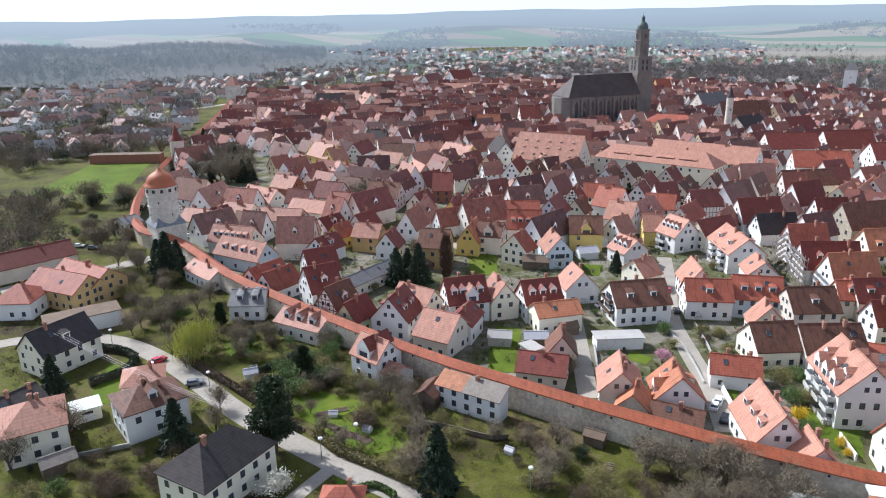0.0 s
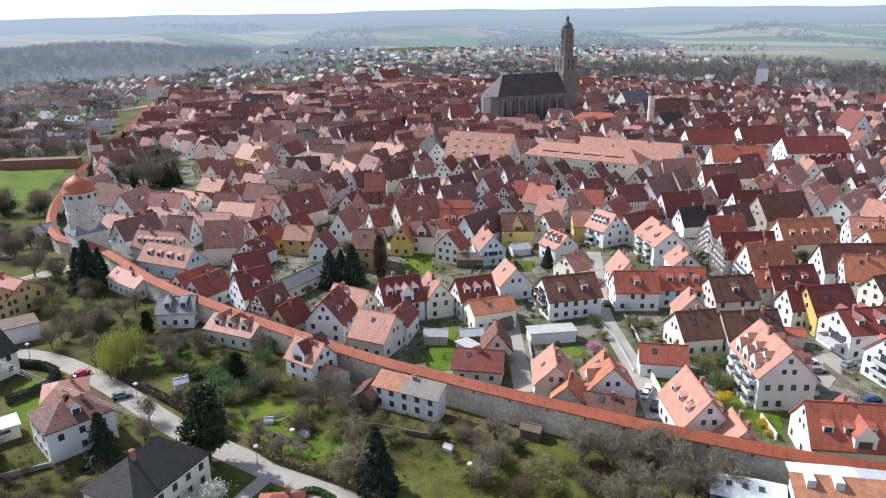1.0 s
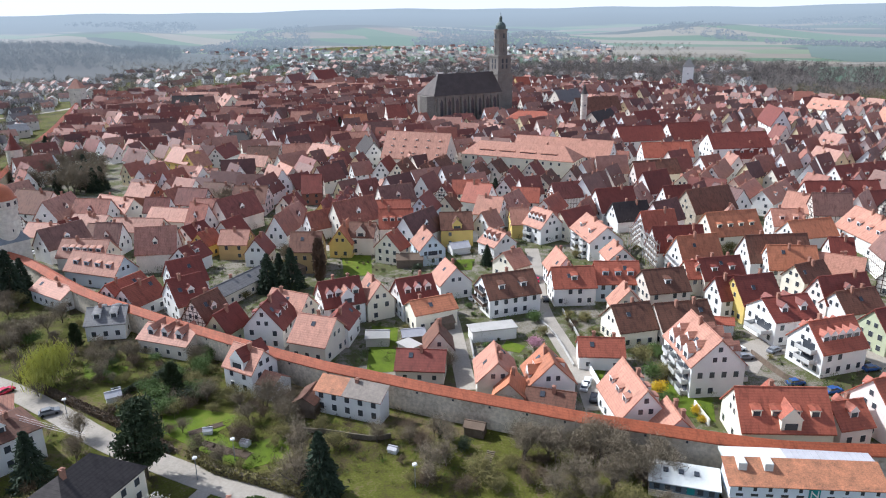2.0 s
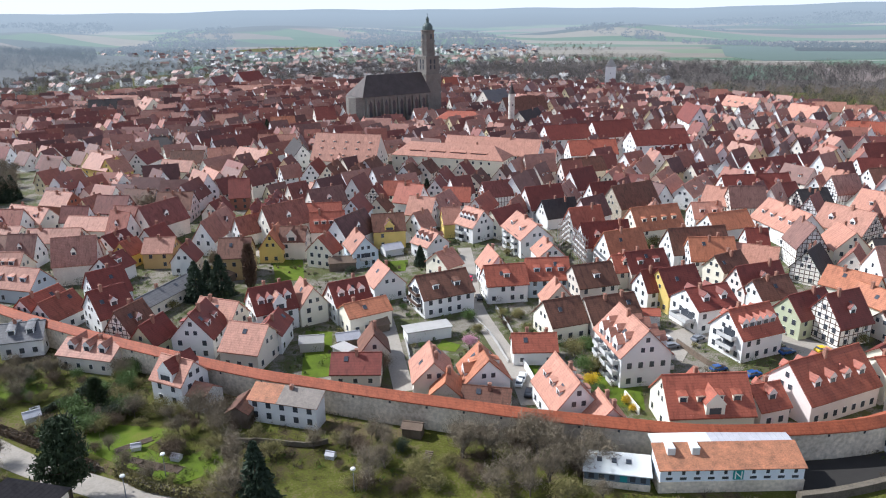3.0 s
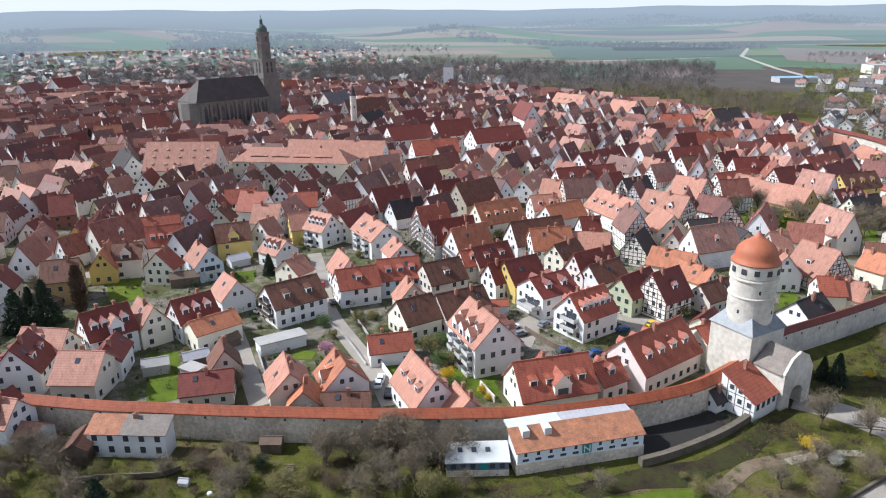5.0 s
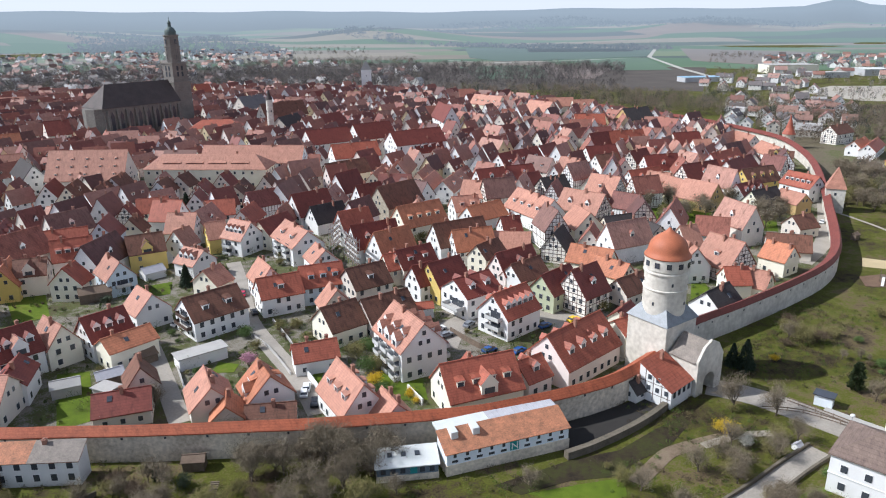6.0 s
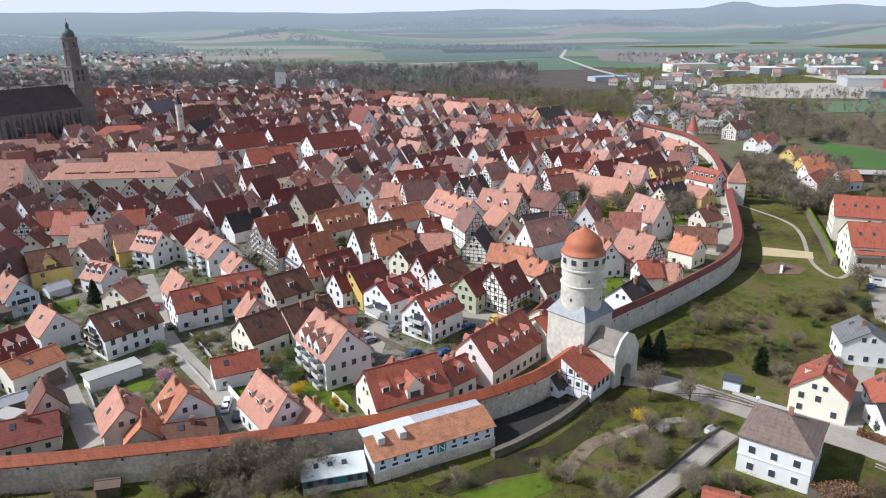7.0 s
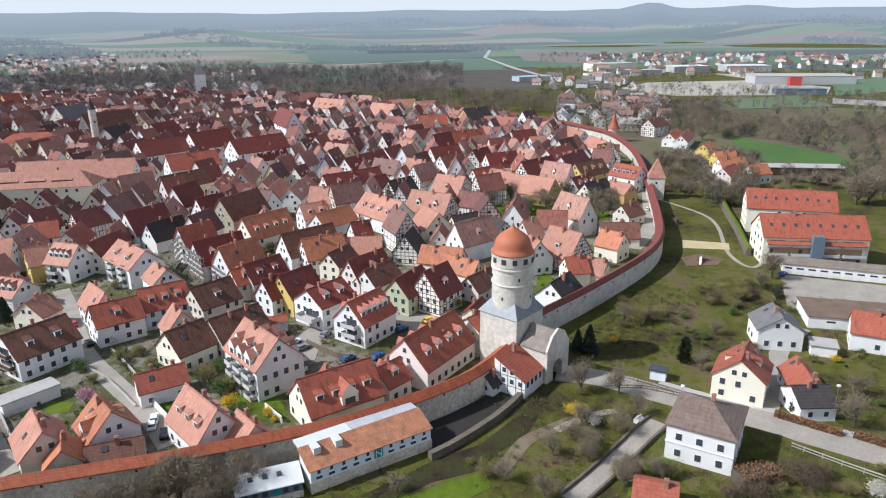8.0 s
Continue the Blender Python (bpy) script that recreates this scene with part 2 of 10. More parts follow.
def slab(bm, p, thick, mat=0):
    """A plate of that thickness under the four corners p (counter-clockwise from above)."""
    p = [Vector(q) for q in p]
    nrm = (p[1] - p[0]).cross(p[-1] - p[0]).normalized() * thick
    a = [bm.verts.new(q) for q in p]
    b = [bm.verts.new(q - nrm) for q in p]
    bm.faces.new(a).material_index = mat
    bm.faces.new(b[::-1]).material_index = mat
    k = len(p)
    for i in range(k):
        j = (i + 1) % k
        bm.faces.new((b[i], b[j], a[j], a[i])).material_index = mat


def lathe(bm, profile, seg=32, mat=0, cx=0, cy=0, cap=True):
    rings = []
    for r, z in profile:
        rings.append([bm.verts.new((cx + r * math.cos(2 * math.pi * i / seg), cy + r * math.sin(2 * math.pi * i / seg), z)) for i in range(seg)])
    for a, b in zip(rings, rings[1:]):
        for i in range(seg):
            j = (i + 1) % seg
            bm.faces.new((a[i], a[j], b[j], b[i])).material_index = mat
    if cap:
        bm.faces.new(rings[0][::-1]).material_index = mat
        bm.faces.new(rings[-1]).material_index = mat


def window_mesh(w, h):
    """A casement: one frame proud of the wall, with two dark panes set back in it. It faces -y, its back in the wall."""
    bm = bmesh.new()
    xs, zs = (-w / 2, -0.0, w / 2), (0, h)
    f = [[bm.verts.new((x, -0.09, z)) for x in xs] for z in zs]
    b = [[bm.verts.new((x, 0.05, z)) for x in xs] for z in zs]
    front = [bm.faces.new((f[0][i], f[0][i + 1], f[1][i + 1], f[1][i])) for i in (0, 1)]
    for i in (0, 1):
        bm.faces.new((f[1][i], f[1][i + 1], b[1][i + 1], b[1][i]))
        bm.faces.new((b[0][i], b[0][i + 1], f[0][i + 1], f[0][i]))
    bm.faces.new((f[0][0], f[1][0], b[1][0], b[0][0]))
    bm.faces.new((f[0][2], b[0][2], b[1][2], f[1][2]))
    bmesh.ops.inset_individual(bm, faces=front, thickness=min(0.125, h * 0.14), depth=-0.05)
    for q in front:
        q.material_index = 1
    me = bpy.data.meshes.new("window")
    bm.to_mesh(me)
    bm.free()
    me.materials.append(FRAME)
    me.materials.append(PANE)
    return me


WIN = {"mid": window_mesh(1.12, 1.42), "small": window_mesh(0.95, 1.15), "slim": window_mesh(0.6, 0.9), "low": window_mesh(1.2, 0.55)}


def child(name, me, parent, m):
    ob = new(name, me)
    ob.parent = parent
    ob.matrix_local = m
    return ob


def gable_walls(bm, L, W, eave, ridge, mat=0):
    """The body of a house with its gables; the ridge runs along x."""
    a, b = L / 2, W / 2
    lo = [bm.verts.new(p) for p in ((-a, -b, -0.4), (a, -b, -0.4), (a, b, -0.4), (-a, b, -0.4))]
    hi = [bm.verts.new(p) for p in ((-a, -b, eave), (a, -b, eave), (a, b, eave), (-a, b, eave))]
    r0, r1 = bm.verts.new((-a, 0, ridge - 0.15)), bm.verts.new((a, 0, ridge - 0.15))
    for f in ((lo[0], lo[1], hi[1], hi[0]), (lo[1], lo[2], hi[2], r1, hi[1]), (lo[2], lo[3], hi[3], hi[2]), (lo[3], lo[0], hi[0], r0, hi[3]),
              (hi[0], hi[1], r1, r0), (hi[2], hi[3], r0, r1), (lo[3], lo[2], lo[1], lo[0])):
        bm.faces.new(f).material_index = mat


def gable_roof(bm, L, W, eave, ridge, over=0.45, gable_over=0.35, thick=0.22, mat=0):
    """Two slopes of one thickness with a raised ridge course, as one body."""
    a, b = L / 2 + gable_over, W / 2
    slope = (ridge - eave) / b
    e, lo = b + over, eave - over * slope
    t = thick * math.sqrt(1 + slope * slope)
    sec = [(-e, lo), (-0.16, ridge - 0.16 * slope), (-0.12, ridge + 0.1), (0.12, ridge + 0.1), (0.16, ridge - 0.16 * slope), (e, lo), (e, lo - t), (0, ridge - t), (-e, lo - t)]
    v0 = [bm.verts.new((-a, y, z)) for y, z in sec]
    v1 = [bm.verts.new((a, y, z)) for y, z in sec]
    k = len(sec)
    for i in range(k):
        j = (i + 1) % k
        bm.faces.new((v0[i], v1[i], v1[j], v0[j])).material_index = mat
    for q, flip in ((v0, 1), (v1, -1)):
        for ids in ((0, 1, 7, 8), (1, 2, 3, 4, 7), (4, 5, 6, 7)):
            bm.faces.new([q[i] for i in ids][::flip]).material_index = mat
    bmesh.ops.recalc_face_normals(bm, faces=bm.faces)


def hip_roof(bm, L, W, eave, ridge, over=0.45, thick=0.22, mat=0):
    a, b = L / 2 + over, W / 2 + over
    k = max(0.4, a - b * 0.85)
    v = [bm.verts.new(p) for p in ((-a, -b, eave - 0.2), (a, -b, eave - 0.2), (a, b, eave - 0.2), (-a, b, eave - 0.2))]
    w = [bm.verts.new((p.co.x, p.co.y, p.co.z + thick)) for p in v]
    r0, r1 = bm.verts.new((-k, 0, ridge)), bm.verts.new((k, 0, ridge))
    for f in ((w[0], w[1], r1, r0), (w[2], w[3], r0, r1), (w[1], w[2], r1), (w[3], w[0], r0), (v[3], v[2], v[1], v[0])):
        bm.faces.new(f).material_index = mat
    for i in range(4):
        j = (i + 1) % 4
        bm.faces.new((v[i], v[j], w[j], w[i])).material_index = mat


def dormer_mesh(kind, wall, roof, w=1.7, h=1.5, depth=3.4):
    """A dormer that faces -y; its sill at z = 0, its body running back into the roof."""
    bm = bmesh.new()
    p = h + (w * 0.6 if kind == "gable" else 0.0)
    back = p + (0.0 if kind == "gable" else 0.9)
    o = 0.22
    # front face, then a roof with overhang, all one body
    sec = [(-w / 2, -0.7), (w / 2, -0.7), (w / 2, h - 0.1), (w / 2 + o, h - 0.22), (w / 2 + o, h), (0, p + 0.12), (-w / 2 - o, h), (-w / 2 - o, h - 0.22), (-w / 2, h - 0.1)]
    y1 = depth + (1.2 if kind == "gable" else 0.4)
    lift = back - p
    v0 = [bm.verts.new((x, 0.0, z)) for x, z in sec]
    v1 = [bm.verts.new((x, y1, z + (lift if z > 0 else 0))) for x, z in sec]
    k = len(sec)
    for i in range(k):
        j = (i + 1) % k
        bm.faces.new((v0[i], v0[j], v1[j], v1[i])).material_index = 1 if 2 <= i <= 7 else 0
    bm.faces.new(v1)
    f = bm.faces.new([v0[i] for i in (0, 1, 2, 8)])
    bm.faces.new([v0[i] for i in (2, 3, 4, 5, 6, 7, 8)])
    bmesh.ops.recalc_face_normals(bm, faces=bm.faces)
    bmesh.ops.inset_individual(bm, faces=[f], thickness=max(0.26, min((w - 1.2) / 2, (h - 0.6) / 2)), depth=-0.06)
    f.material_index = 2
    me = bpy.data.meshes.new("dormer")
    bm.to_mesh(me)
    bm.free()
    for m in (wall, roof, PANE):
        me.materials.append(m)
    return me


def chimney_mesh():
    bm = bmesh.new()
    sec = [(0.36, -2.0), (0.36, 1.0), (0.45, 1.02), (0.45, 1.16), (0.22, 1.18), (0.22, 1.32)]
    lathe(bm, [(r * 1.41, z) for r, z in sec], 4)
    me = bpy.data.meshes.new("chimney")
    bm.to_mesh(me)
    bm.free()
    me.materials.append(CHIM)
    return me


def skylight_mesh():
    """A roof window lying in the slope: dark pane in a slim frame."""
    bm = bmesh.new()
    v = box(bm, -0.5, -0.65, -0.1, 0.5, 0.65, 0.14)
    bm.faces.ensure_lookup_table()
    f = bm.faces[1]
    bmesh.ops.inset_individual(bm, faces=[f], thickness=0.09, depth=-0.03)
    f.material_index = 1
    me = bpy.data.meshes.new("skylight")
    bm.to_mesh(me)
    bm.free()
    me.materials.append(LEAD)
    me.materials.append(PANE)
    return me


SKYLIGHT = skylight_mesh()
CHIMNEY = chimney_mesh()
DORMER = {}
PLACED = []          # plan circles of all that is built, for the fill between
COLOUR_WORD = {"white": "white-rendered", "cream": "cream-rendered", "yellow": "yellow-rendered", "green": "pale green", "beige": "beige-rendered", "pink": "pinkish",
               "timber": "half-timbered", "stone": "stone-gabled", "pale_blue": "pale blue", "ochre": "ochre-rendered", "brick": "brick-red"}
ROOF_WORD = {"salmon": "salmon clay-tiled roof", "red": "red tiled roof", "orange": "orange tiled roof", "dark_red": "dark red tiled roof",
             "brown": "weathered brown tiled roof", "taupe": "taupe-brown tiled roof", "slate": "dark slate-grey roof", "grey": "grey tiled roof"}


def timber_frame(L, W, eave, ridge):
    """Posts, rails and braces, 3 cm proud of the gables and the long walls."""
    bm = bmesh.new()
    a, b = L / 2, W / 2
    t = 0.2
    slope = (ridge - eave) / b
    for s in (-1, 1):
        x0, x1 = (a, a + 0.04) if s > 0 else (-a - 0.04, -a)
        z = 0.5
        while z < ridge - 1.0:
            half = b if z < eave else b - (z - eave) / slope - 0.1
            box(bm, x0, -half, z, x1, half, z + t)
            z += 1.35
        k = int(W // 1.4)
        for i in range(k + 1):
            y = -b + 0.1 + (W - 0.2) * i / k
            top = eave + (b - abs(y)) * slope - 0.4
            box(bm, x0 * 1.0005, y - t / 2, 0.5, x1 * 1.0005, y + t / 2, top)
        y0, y1 = (-b - 0.04, -b) if s < 0 else (b, b + 0.04)
        for z in (0.5, eave * 0.5, eave - 0.3):
            box(bm, -a, y0, z, a, y1, z + t)
        k = int(L // 1.5)
        for i in range(k + 1):
            x = -a + 0.1 + (L - 0.2) * i / k
            box(bm, x - t / 2, y0 * 1.0005, 0.5, x + t / 2, y1 * 1.0005, eave)
    return bm


def house(x, y, rot, L, W, eave, ridge, wall, roof, dormers=0, hip=False, base=0.0, rng=random.Random(7)):
    top = new("house")
    top.matrix_world = pose(x, y, base, 0, 0, rot)
    note = f"{COLOUR_WORD[wall]} {'villa with a hipped' if hip else 'gabled house with a'} {ROOF_WORD[roof]}"
    if dormers:
        note += " and dormers"
    tagged(top, note, "house", "houses of the town")
    PLACED.append((x, y, L / 2, W / 2, radians(rot)))
    bm = bmesh.new()
    if hip:
        box(bm, -L / 2, -W / 2, -0.4, L / 2, W / 2, eave)
    else:
        gable_walls(bm, L, W, eave, ridge)
    part("wall", bm, WALL[wall], top)
    bm = bmesh.new()
    (hip_roof if hip else gable_roof)(bm, L, W, eave, ridge)
    part("roof", bm, ROOF[roof], top)
    if wall == "timber":
        part("timber_frame", timber_frame(L, W, eave, ridge), BEAM, top)
    slope = (ridge - eave) / (W / 2)
    cx = rng.uniform(-0.25, 0.25) * L
    child("chimney", CHIMNEY, top, pose(cx, rng.choice((-1, 1)) * 0.6, ridge, 0, 0, 45 + rng.choice((0, 90))))
    if rng.random() < 0.35:
        child("chimney", CHIMNEY, top, pose(-cx + 1.5, rng.choice((-1, 1)) * 0.9, ridge - 0.4, 0, 0, 45))
    # dormers, on both slopes alike
    key = (wall, roof)
    if dormers and key not in DORMER:
        DORMER[key] = [dormer_mesh(k, WALL["white" if wall in ("timber", "stone", "beige") else wall], ROOF[roof]) for k in ("shed", "gable")]
    per = (dormers + 1) // 2 if W < 9.5 and L < 12 else dormers
    kind = DORMER[key][rng.randrange(2)] if dormers else None
    for s in (-1, 1):
        for i in range(per):
            xx = (i + 0.5) / per * L * 0.86 - L * 0.43
            zz = eave + (ridge - eave) * 0.28
            yy = (ridge - zz) / slope
            child("dormer", kind, top, pose(xx, s * (yy - 0.15), zz, 0, 0, 0 if s < 0 else 180))
    if dormers < 4 and not hip and L > 9 and math.hypot(x, y) < 235:
        for s in (-1, 1):
            zz = eave + (ridge - eave) * rng.uniform(0.45, 0.7)
            tilt = math.degrees(math.atan(slope))
            child("skylight", SKYLIGHT, top, pose(rng.uniform(-0.35, 0.35) * L, s * (ridge - zz) / slope, zz, 0, 0, 0 if s < 0 else 180) @ pose(0, 0, 0, tilt))
    # windows
    size = "mid" if eave > 4 else "small"
    floors = max(1, int((eave - 0.6) // 2.7))
    step = (eave - 0.4) / floors
    far = math.hypot(x, y) > 235
    sparse = not inside(x, y, TOWN) and L < 20          # the newer houses in the gardens have few windows
    side = math.cos(radians(rot)) * y - math.sin(radians(rot)) * x        # > 0: the -y wall looks south-west, over the gardens
    end = math.cos(radians(rot)) * x + math.sin(radians(rot)) * y
    for s in (-1, 1):
        hid = side * s > 0          # walls on the court side have few openings
        k = max(1, int(L // (3.2 if sparse else 2.9 if not far else 4.5)))
        if far and L < 30:
            k = min(k, 3)
        for fl in range(floors):
            for i in range(k):
                if rng.random() < (0.82 if hid else 0.14 if not far else 0.42):
                    continue
                xx = (i + 0.5) / k * (L - 1.0) - (L - 1.0) / 2
                child("window", WIN[size], top, pose(xx, s * W / 2, 0.9 + fl * step, 0, 0, 0 if s < 0 else 180))
        hid = end * s > 0
        k = max(1, int(W // (3.4 if sparse else 2.7 if not far else 4.0)))
        for fl in range(floors):
            for i in range(k):
                if rng.random() < (0.8 if hid else 0.1):
                    continue
                yy = (i + 0.5) / k * (W - 1.2) - (W - 1.2) / 2
                child("window", WIN[size], top, pose(s * L / 2, yy, 0.9 + fl * step, 0, 0, 90 * s))
        if not hip and ridge - eave > 3.2 and (not hid or not far):
            for yy in ((-1.05, 1.05) if W > 7.5 else (0,)):
                child("window", WIN["small"], top, pose(s * L / 2, yy, eave + 0.5, 0, 0, 90 * s))
            if ridge - eave > 5.2:
                child("window", WIN["small"], top, pose(s * L / 2, 0, eave + 2.9, 0, 0, 90 * s))
    return top


def again(ob, m):
    """A copy at the pose m, whatever scale the first one was given."""
    s = ob.scale
    return copy_thing(ob, m @ Matrix.Diagonal((1 / s.x, 1 / s.y, 1 / s.z, 1)))


def clear(x, y, r):
    """True when a plan circle meets nothing that stands."""
    for px_, py_, a, b, th in PLACED:
        dx, dy = x - px_, y - py_
        if abs(dx) > 60 or abs(dy) > 60:
            continue
        u, v = dx * math.cos(th) + dy * math.sin(th), -dx * math.sin(th) + dy * math.cos(th)
        if math.hypot(max(0, abs(u) - a), max(0, abs(v) - b)) < r:
            return False
    return True


def inside(x, y, pts):
    c = False
    for (x0, y0), (x1, y1) in zip(pts, pts[1:] + pts[:1]):
        if (y0 > y) != (y1 > y) and x < (x1 - x0) * (y - y0) / (y1 - y0) + x0:
            c = not c
    return c


# ---- ground ----
WALL_LINE = [(-243.9, 848.9), (-195.1, 595.9), (-178.5, 491.3), (-165.5, 418.8), (-155.1, 367.2), (-141.8, 314.2), (-128.5, 278.1), (-116.7, 258.7),
             (-106.1, 252.0), (-94.6, 240.5), (-70.0, 208.6), (-47.1, 185.6), (-28.7, 168.7), (-13.0, 154.9), (0.5, 143.9), (8.2, 138.6), (18.7, 131.2), (28.9, 124.4),
             (38.9, 118.0), (48.5, 111.8), (58.4, 106.2), (68.2, 100.8), (78.4, 95.7), (89.9, 92.1), (101.3, 89.3), (112.2, 88.0), (126.6, 89.9)]
WALL_LINE_2 = [(136.6, 94.4), (149.7, 95.6), (169.2, 94.9), (193.2, 95.0), (215.8, 96.4), (235.5, 101.6), (258.4, 112.7), (287.8, 129.1), (322.2, 148.4), (375.3, 180.4),
               (413.8, 209.4), (445.1, 241.0), (465.7, 286.4), (477.8, 320.5), (485.6, 366.6), (491.6, 423.1), (500.0, 560.0), (465.0, 690.0), (400.0, 800.0), (290.0, 890.0)]
TOWN = WALL_LINE + WALL_LINE_2 + [(150.0, 950.0), (-60.0, 945.0)]


def flat(name, pts, z, mat, label="", category="", kind="structure", thick=0.3):
    bm = bmesh.new()
    poly_prism(bm, pts, z - thick, z)
    bmesh.ops.recalc_face_normals(bm, faces=bm.faces)
    return tagged(part(name, bm, mat), label, category, kind=kind)


def strip(name, line, width, z, mat, label, category, thick=0.3):
    """A ribbon of ground along a plan line."""
    bm = bmesh.new()
    rows = ribbon(line, [(-width / 2, z), (width / 2, z), (width / 2, z - thick), (-width / 2, z - thick)])
    loft(bm, rows)
    return tagged(part(name, bm, mat), label, category, kind="structure")


def ribbon(line, section):
    """Sections set across a plan line: rows of points, the section's x to the line's right."""
    rows = []
    for i, (x, y) in enumerate(line):
        x0, y0 = line[max(0, i - 1)]
        x1, y1 = line[min(len(line) - 1, i + 1)]
        d = Vector((x1 - x0, y1 - y0)).normalized()
        r = Vector((d.y, -d.x))
        rows.append([(x + r.x * a, y + r.y * a, z) for a, z in section])
    return rows


def loft(bm, rows, mat=0, mats=None):
    vs = [[bm.verts.new(p) for p in row] for row in rows]
    k = len(vs[0])
    for a, b in zip(vs, vs[1:]):
        for i in range(k):
            j = (i + 1) % k
            bm.faces.new((a[i], b[i], b[j], a[j])).material_index = mats[i] if mats else mat
    bm.faces.new(vs[0]).material_index = mat
    bm.faces.new(vs[-1][::-1]).material_index = mat
    bmesh.ops.recalc_face_normals(bm, faces=bm.faces)


def smooth(line, n=4):
    """A Catmull-Rom curve through plan points."""
    out = []
    for i in range(len(line) - 1):
        p0, p1, p2, p3 = line[max(0, i - 1)], line[i], line[i + 1], line[min(len(line) - 1, i + 2)]
        for k in range(n):
            t = k / n
            out.append(tuple(0.5 * (2 * b + (c - a) * t + (2 * a - 5 * b + 4 * c - d) * t * t + (3 * b - a - 3 * c + d) * t ** 3) for a, b, c, d in zip(p0, p1, p2, p3)))
    return out + [line[-1]]


# the land: one sheet out to the horizon
bm = bmesh.new()
radii = [0, 60, 120, 180, 240, 320, 420, 560, 760, 1000, 1400, 2000, 2800, 3800, 4900]
rings = [[bm.verts.new((0, 0, -0.3))]]
for r in radii[1:]:
    rings.append([bm.verts.new((r * math.cos(math.tau * i / 96), r * math.sin(math.tau * i / 96), -0.3)) for i in range(96)])
for i in range(96):
    bm.faces.new((rings[0][0], rings[1][i], rings[1][(i + 1) % 96]))
for a, b in zip(rings[1:], rings[2:]):
    for i in range(96):
        j = (i + 1) % 96
        bm.faces.new((a[i], b[i], b[j], a[j]))
LAND = ground_material("meadow_and_gardens", [(0.025, 0.019, 0.011), (0.062, 0.047, 0.024), (0.075, 0.074, 0.015), (0.092, 0.102, 0.015), (0.140, 0.104, 0.056), (0.066, 0.048, 0.029)], 0.045, 0.35, 0.9)
tagged(part("ground", bm, LAND), "green and brown spring land reaching the horizon", "ground", kind="structure")
TOWNFLOOR = ground_material("courtyards_and_gardens", [(0.055, 0.045, 0.028), (0.10, 0.083, 0.052), (0.075, 0.092, 0.022), (0.17, 0.15, 0.118), (0.25, 0.225, 0.185), (0.12, 0.10, 0.07)], 0.055, 0.4, 0.4)
flat("pavement", TOWN, -0.1, TOWNFLOOR, "grey courtyards and garden soil between the houses", "pavement", thick=0.15)


# ---- the town wall ----
def town_wall(name, line, label, stone=CITY, eaves=(1.5, 5.85), crest=(0.0, 7.4), foot=(-2.2, 6.0), tiles=WALLTILE):
    line = smooth(line, 3)
    top = new(name)
    tagged(top, label, "town wall", kind="structure")
    bm = bmesh.new()
    loft(bm, ribbon(line, [(1.0, -0.3), (1.0, 6.1), (-1.0, 6.1), (-1.0, -0.3)]))
    part("wall", bm, stone, top)
    bm = bmesh.new()
    loft(bm, ribbon(line, [eaves, crest, foot, (foot[0], foot[1] - 0.2), (crest[0], crest[1] - 0.25), (eaves[0], eaves[1] - 0.25)]))
    part("roof", bm, tiles, top, "clay-tiled roof over the wall walk")
    bm = bmesh.new()
    box(bm, -0.22, -0.06, 0, 0.22, 0.15, 0.5)
    slit = bpy.data.meshes.new("loophole")
    bm.to_mesh(slit)
    bm.free()
    slit.materials.append(PANE)
    walked = 0.0
    for (x0, y0), (x1, y1) in zip(line, line[1:]):
        walked += math.hypot(x1 - x0, y1 - y0)
        if walked > 5.5 and y0 < 300 and len([c for c in top.children]) < 60:
            walked = 0.0
            d = Vector((x1 - x0, y1 - y0)).normalized()
            child("loophole", slit, top, pose(x0 + d.y * 1.0, y0 - d.x * 1.0, 4.7, 0, 0, math.degrees(math.atan2(d.y, d.x))))
    return top


town_wall("town_wall", WALL_LINE[:9], "old stone town wall with a tiled roof over its walk")
town_wall("town_wall", WALL_LINE[8:], "old stone town wall with a tiled roof over its walk")
# darker tiles on this stretch put the outer slope's shade into the colour
town_wall("town_wall", WALL_LINE_2, "pale rendered stone town wall, its steep tiled roof coloured dark for shade", LIME, (1.3, 6.3), (0.5, 7.7), (-2.2, 6.0), ROOF["dark_red"])


